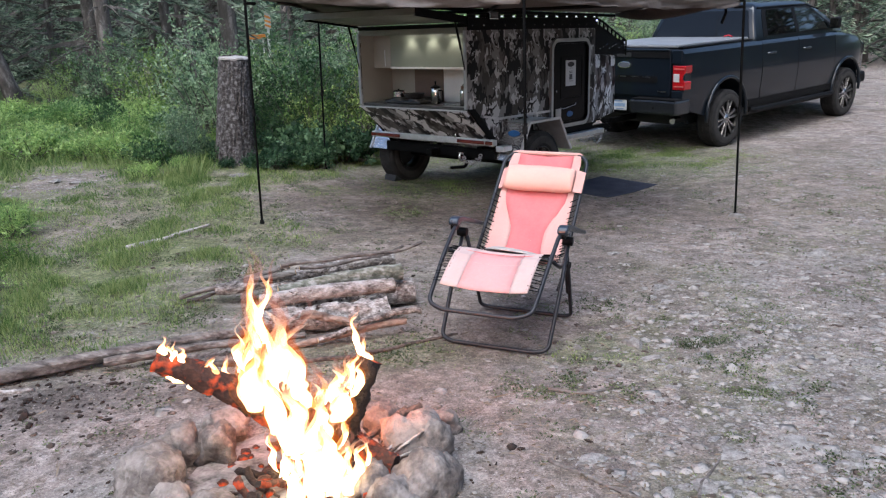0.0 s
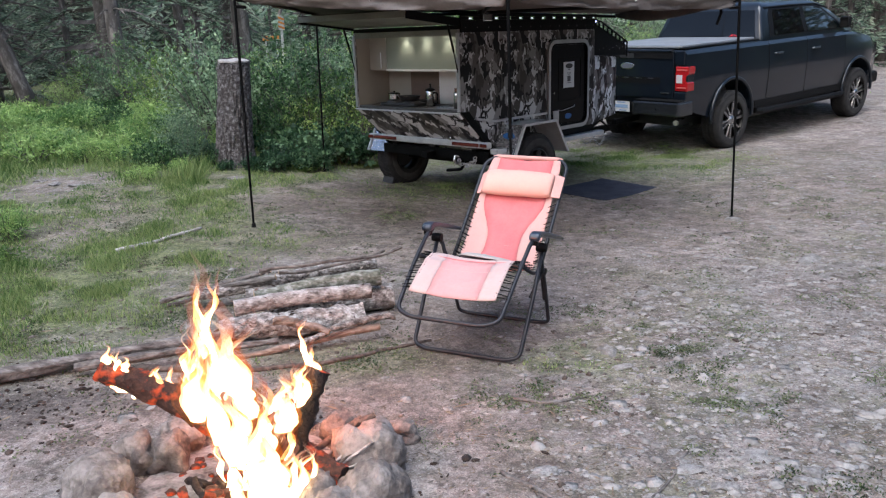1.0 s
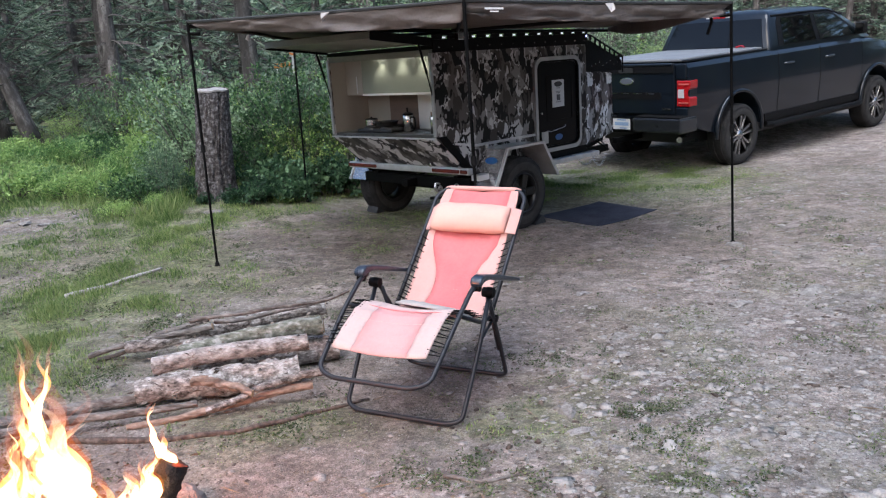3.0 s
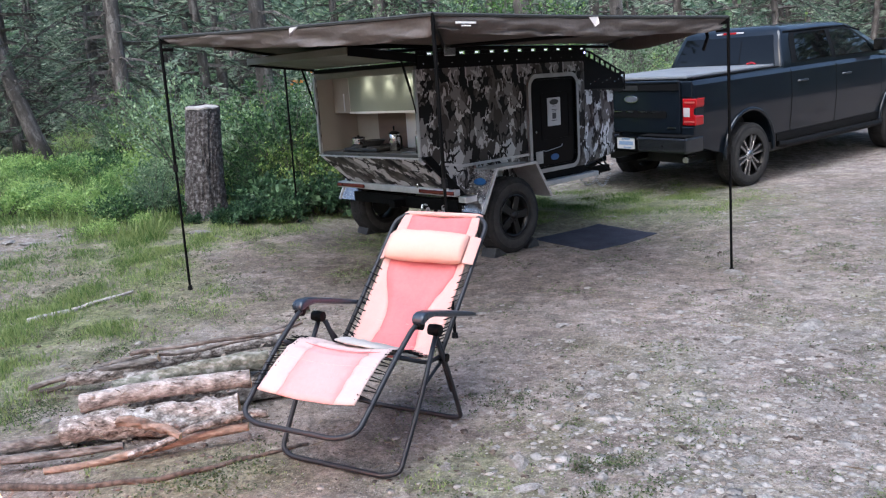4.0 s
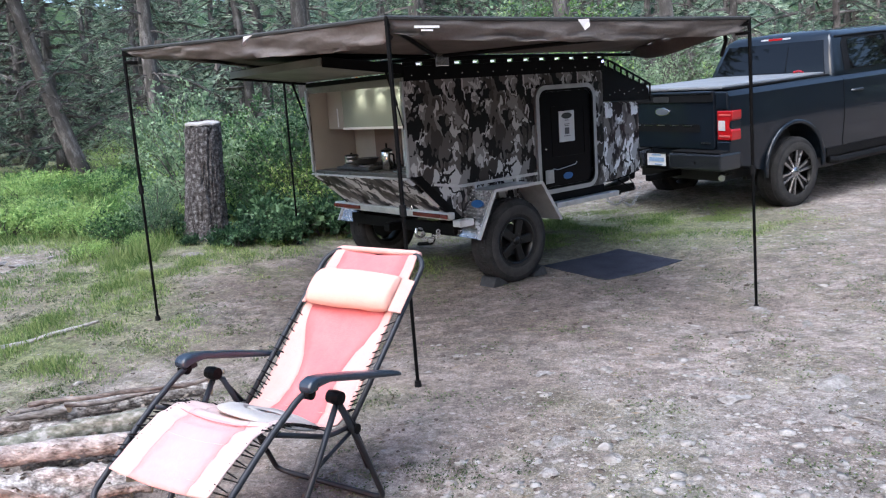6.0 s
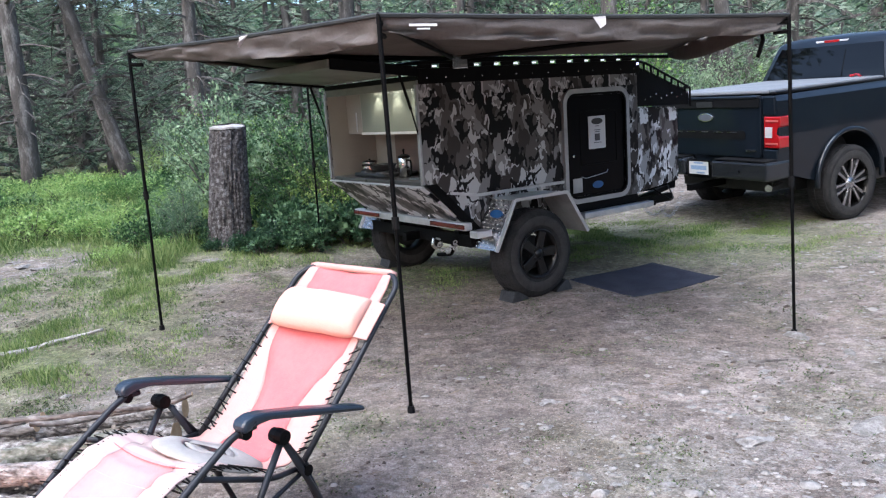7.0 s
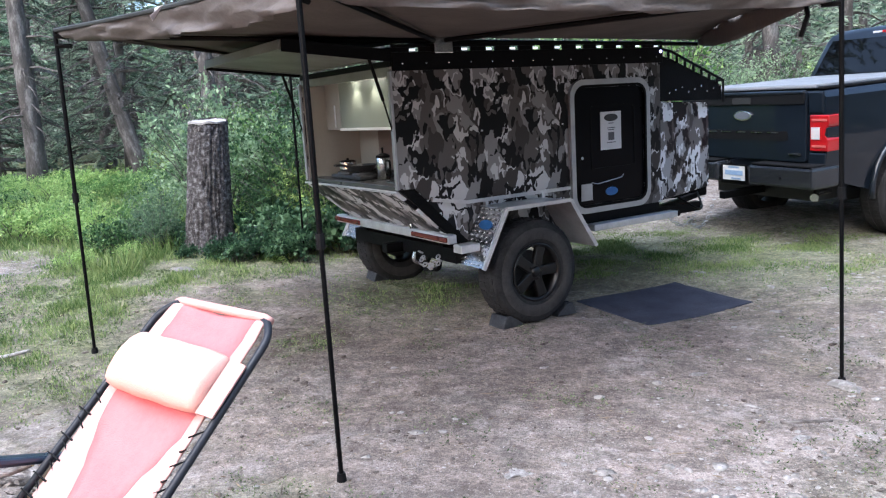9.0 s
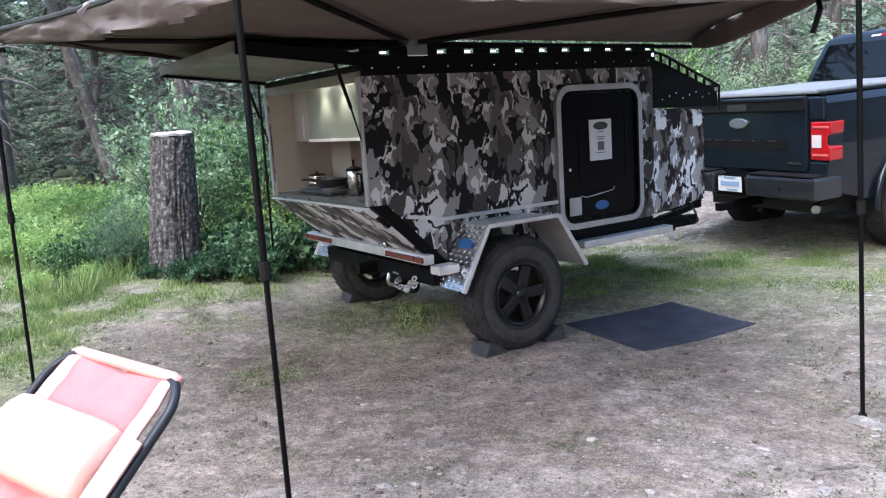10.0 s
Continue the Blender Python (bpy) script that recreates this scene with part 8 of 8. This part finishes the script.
for i in range(230):
    x, y = rv.uniform(-11.5, -2.6), rv.uniform(9.3, 15.5)
    if math.hypot(x + 4.5, y - 9.0) < 1.3 or (x > -3.2 and y < 9.6):
        continue
    if math.hypot(x + 2.5, y - 10.0) < 0.75:
        continue
    plant(herbs[i % 4], x, y, rv.uniform(0.45, 0.85) * (0.75 + 0.06 * (y - 8)), rv.uniform(0, 360))
for i, (x, y, s) in enumerate([(-5.6, 8.4, 0.8), (-4.6, 7.2, 0.55), (-5.2, 7.7, 0.7), (-6.0, 9.3, 0.9), (-3.4, 9.2, 0.4), (-3.1, 9.6, 0.35), (-2.2, 9.75, 0.28), (-1.6, 9.9, 0.3), (-5.3, 10.3, 0.9), (-4.3, 10.4, 0.8), (-3.6, 10.0, 0.7), (-3.5, 6.3, 0.5), (-3.25, 5.5, 0.42), (-3.8, 7.0, 0.6), (-3.0, 4.9, 0.34), (-3.9, 5.6, 0.55), (-4.3, 6.4, 0.6), (-4.7, 8.0, 0.5)]):
    plant(herbs[(i * 3) % 4], x, y, s, rv.uniform(0, 360))

pines = [conifer("conifer", "tall dark spruce with drooping branches", 80 + k, H, r, st_, nb, 150, TG, bare=bare, needle=0.42) for k, (H, r, st_, nb, bare) in enumerate([(13, 0.15, 0.03, 96, 0), (15, 0.17, 0.07, 90, 14), (11, 0.12, 0.02, 96, 0), (16, 0.19, 0.26, 60, 34)])]
far_pines = [conifer("conifer", "tall dark spruce deep in the wood", 180 + k, H, r, st_, nb, 30, TG, needle=0.9) for k, (H, r, st_, nb) in enumerate([(13, 0.15, 0.03, 70), (15, 0.17, 0.10, 64), (11, 0.12, 0.04, 70)])]
# trunks that can be told apart
plant(pines[3], -9.6, 18.4, 1.0, 0, (0, -16))
plant(pines[3], -6.9, 17.1, 0.9, 120, (0, 1))
plant(pines[3], -6.5, 25.5, 1.5, 60)
plant(pines[3], -1.8, 19.5, 0.9, 10)
for i in range(118):
    for _try in range(20):
        x, y = rv.uniform(-26, 24), rv.uniform(14.5, 42)
        # keep the track beside the truck open
        if x > -1.0 and y < 18.5 + 0.1 * x:
            continue
        if x > 8 and y < 22 + 0.5 * (x - 8):
            continue
        # gaps in the wood through which single trunks show
        if any(off_line(x, y, bx0, by0) < gap for bx0, by0, gap in ((-9.8, 18.4, 1.5), (-6.9, 17.1, 1.5), (-6.4, 30.5, 2.3))):
            continue
        break
    plant(far_pines[i % 3] if y > 25 or abs(x) > 17 else (pines[3 if i % 3 else 1] if -13 < x < -1.5 and y < 24 else pines[i % 3 if i % 4 else 3]), x, y, rv.uniform(0.75, 1.25), rv.uniform(0, 360), (rv.uniform(-2, 2), rv.uniform(-2, 2)))
for i in range(14):
    x, y = rv.uniform(1.5, 13), rv.uniform(18.5, 24)
    if x > 8 and y < 21:
        continue
    plant(shrubs[i % 2], x, y, rv.uniform(0.9, 1.5), rv.uniform(0, 360))

for i, (x, y, s) in enumerate([(-0.6, 18.2, 2.2), (1.6, 18.0, 2.0), (-12.0, 15.8, 1.2), (-10.6, 23.5, 0.9), (-3.4, 22.5, 0.9), (0.6, 21.5, 2.6), (-5.2, 18.6, 0.6), (-8.4, 17.6, 0.6)]):
    plant(shrubs[i % 2], x, y, s, rv.uniform(0, 360))
for i, (x, y) in enumerate([(-12.6, 17.0), (-14.5, 19.0), (-13.2, 15.2), (-11.6, 20.5)]):
    plant(pines[(i * 2) % 3], x, y, 1.0, rv.uniform(0, 360))
# unseen conifers beside the track and behind the fireplace, added to darken truck reflections
for i in range(34):
    a = radians(rv.uniform(100, 262))
    r = rv.uniform(13, 24)
    plant(far_pines[i % 3], 1 + r * math.sin(a), 1 + r * math.cos(a), rv.uniform(0.85, 1.2), rv.uniform(0, 360))
for i in range(22):
    y = rv.uniform(2, 24)
    plant(far_pines[i % 3], 0.85 * y + rv.uniform(8, 16), y, rv.uniform(0.8, 1.2), rv.uniform(0, 360))
for i in range(20):
    y = rv.uniform(4, 22)
    plant(far_pines[i % 3], 0.85 * y + rv.uniform(6.5, 13), y, rv.uniform(0.8, 1.1), rv.uniform(0, 360))


def build_marker():
    """A striped hazard marker and a low board beside the far track."""
    x, y = -6.27, 30.0
    z = ground_z(x, y)
    m = thing("marker_post", pose(x, y, z, 0, 1.5, 8), "slim white marker post with an orange and white striped plate", "marker post")
    h = 3.84 - z
    part("post", bx(-0.045, 0.045, -0.03, 0.03, -0.2, h - 0.02, 0.006), M_POSTWHITE, m)
    part("plate", bx(-0.11, 0.11, -0.052, -0.034, h - 0.62, h, 0.004), M_POSTWHITE, m, "white plate with slanting orange bands")
    for k in range(4):
        a = h - 0.60 + 0.155 * k
        part("band", prism([(-0.108, a + 0.08), (0.108, a - 0.0), (0.108, a + 0.075), (-0.108, min(a + 0.155, h - 0.005))], -0.058, -0.0535, "y"), M_BANDORANGE, m, "orange reflective band")
    b = thing("barrier_board", pose(x - 0.36, y - 0.1, z, 0, 0, 5), "low orange barrier board on two stakes beside the track", "barrier")
    part("board", bx(-0.30, 0.30, -0.014, 0.014, 2.86 - z, 3.03 - z, 0.005), M_BANDORANGE, b)
    for sx in (-0.2, 0.2):
        part("stake", bx(sx - 0.025, sx + 0.025, 0.016, 0.06, -0.2, 3.0 - z, 0.004), M_POSTWHITE, b)


build_marker()


def far_woods():
    """A ring of far conifers all round the clearing."""
    rs = np.random.RandomState(12)
    P, D, S, Wd = [], [], [], []
    tr = bmesh.new()
    for k in range(260):
        a = rs.uniform(0, 2 * math.pi)
        d = rs.uniform(34, 75)
        x, y = d * math.sin(a), 6 + d * math.cos(a)
        if y > 14.5 and y < 40 and abs(x) < 22:
            continue
        H = rs.uniform(11, 19) * (1.0 if y > 0 else 0.7)
        z0 = ground_z(x, y)
        tube([(x, y, z0 - 0.3), (x, y, z0 + H)], [0.2, 0.03], 5, tr)
        n = 420
        f = rs.rand(n) ** 1.15
        b = rs.uniform(0, 6.28, n)
        R = (0.17 * H * (1 - f) ** 0.8 + 0.15) * rs.uniform(0.25, 1.1, n)
        P.append(np.stack([x + R * np.cos(b), y + R * np.sin(b), z0 + 0.6 + (H - 0.6) * f], 1))
        D.append(np.stack([np.cos(b), np.sin(b), rs.uniform(-0.9, 0.0, n)], 1))
        S.append(rs.uniform(0.5, 1.1, n))
        Wd.append(rs.uniform(0.16, 0.34, n))
    V, F_ = leaf_cloud(np.concatenate(P), np.concatenate(D), np.concatenate(S), np.concatenate(Wd), rs, 0.2)
    o = tagged(new("far_woods", mesh_of("far_woods", V, F_, M_NEEDLE)), "far dark conifer woods round the clearing", "woods", kind="stuff")
    tagged(part("trunks", tr, M_TRUNK, o), kind="stuff")


far_woods()


def far_hills():
    """Wooded slopes that close the view all round."""
    bm = bmesh.new()
    n = 180
    rows = []
    for j in range(9):
        row = []
        for k in range(n):
            a = 2 * math.pi * k / n
            r = 78 + j * 9
            low = 0.22 if math.cos(a) < -0.2 else 1.0
            z = 2.5 + low * (26 * (j / 8) ** 0.7 + 3.5 * noise.noise(Vector((math.cos(a) * 5, math.sin(a) * 5, j * 0.6)))) * (1 if j else 0) - (4 if j == 0 else 0)
            row.append(bm.verts.new((r * math.sin(a), 6 + r * math.cos(a), z + rv.uniform(-1.2, 1.2) * (j > 0))))
        rows.append(row)
    for a, b in zip(rows, rows[1:]):
        for k in range(n):
            bm.faces.new((a[k], a[(k + 1) % n], b[(k + 1) % n], b[k]))
    tagged(part("backdrop", bm, M_HILL), "dark wooded slopes beyond the clearing", "backdrop", kind="structure")


M_HILL = mat("wooded_slope", (0.018, 0.036, 0.016), (0.07, 0.10, 0.05), 0.5, 0.95, 1.0, 1.5, c3=(0.035, 0.062, 0.028), fine=3.0, spec=0.1)
far_hills()


# ---- larger stones bedded in the ground ----
def bedded_stones():
    rs = random.Random(8)
    ground = bpy.data.objects["ground"]
    meshes = []
    for k in range(10):
        bm = blob(1.0, rs.uniform(0.5, 0.85), rs.uniform(0.20, 0.30), k + 30, 0.34, 2, freq=1.4, chip=0.2)
        me = bpy.data.meshes.new("stone")
        bm.to_mesh(me)
        bm.free()
        me.materials.append(M_BEDDED)
        meshes.append(me)
    n = 0
    fixed = [(1.09, 4.25, 0.075), (2.36, 5.80, 0.10), (2.85, 7.58, 0.11), (1.45, 3.05, 0.07), (1.62, 2.9, 0.06), (1.15, 2.95, 0.06), (1.4, 6.25, 0.06), (-4.35, 9.05, 0.13), (-4.05, 8.95, 0.10), (-4.6, 9.2, 0.09), (-3.9, 9.25, 0.07), (2.9, 6.0, 0.12), (0.62, 2.95, 0.075), (0.98, 2.75, 0.06), (-2.35, 9.35, 0.12), (-2.1, 9.2, 0.08)]
    while n < 290:
        if n < len(fixed):
            x, y, s = fixed[n]
        else:
            d, a = rs.uniform(2.0, 9.5), rs.uniform(-0.35, 0.75)
            x, y = 0.9 + d * math.sin(a), 0.6 + d * math.cos(a)
            if rs.random() > stony(x, y) or math.hypot(x - FIRE.x, y - FIRE.y) < 0.75:
                continue
            s = 0.02 + min(0.05, rs.expovariate(1 / 0.014))
        o = new("stone", meshes[n % 10])
        o.matrix_world = pose(x, y, ground_z(x, y) - s * 0.05, rs.uniform(-8, 8), rs.uniform(-8, 8), rs.uniform(0, 360)) @ Matrix.Diagonal((s, s, s, 1))
        o.parent = ground
        n += 1


bedded_stones()
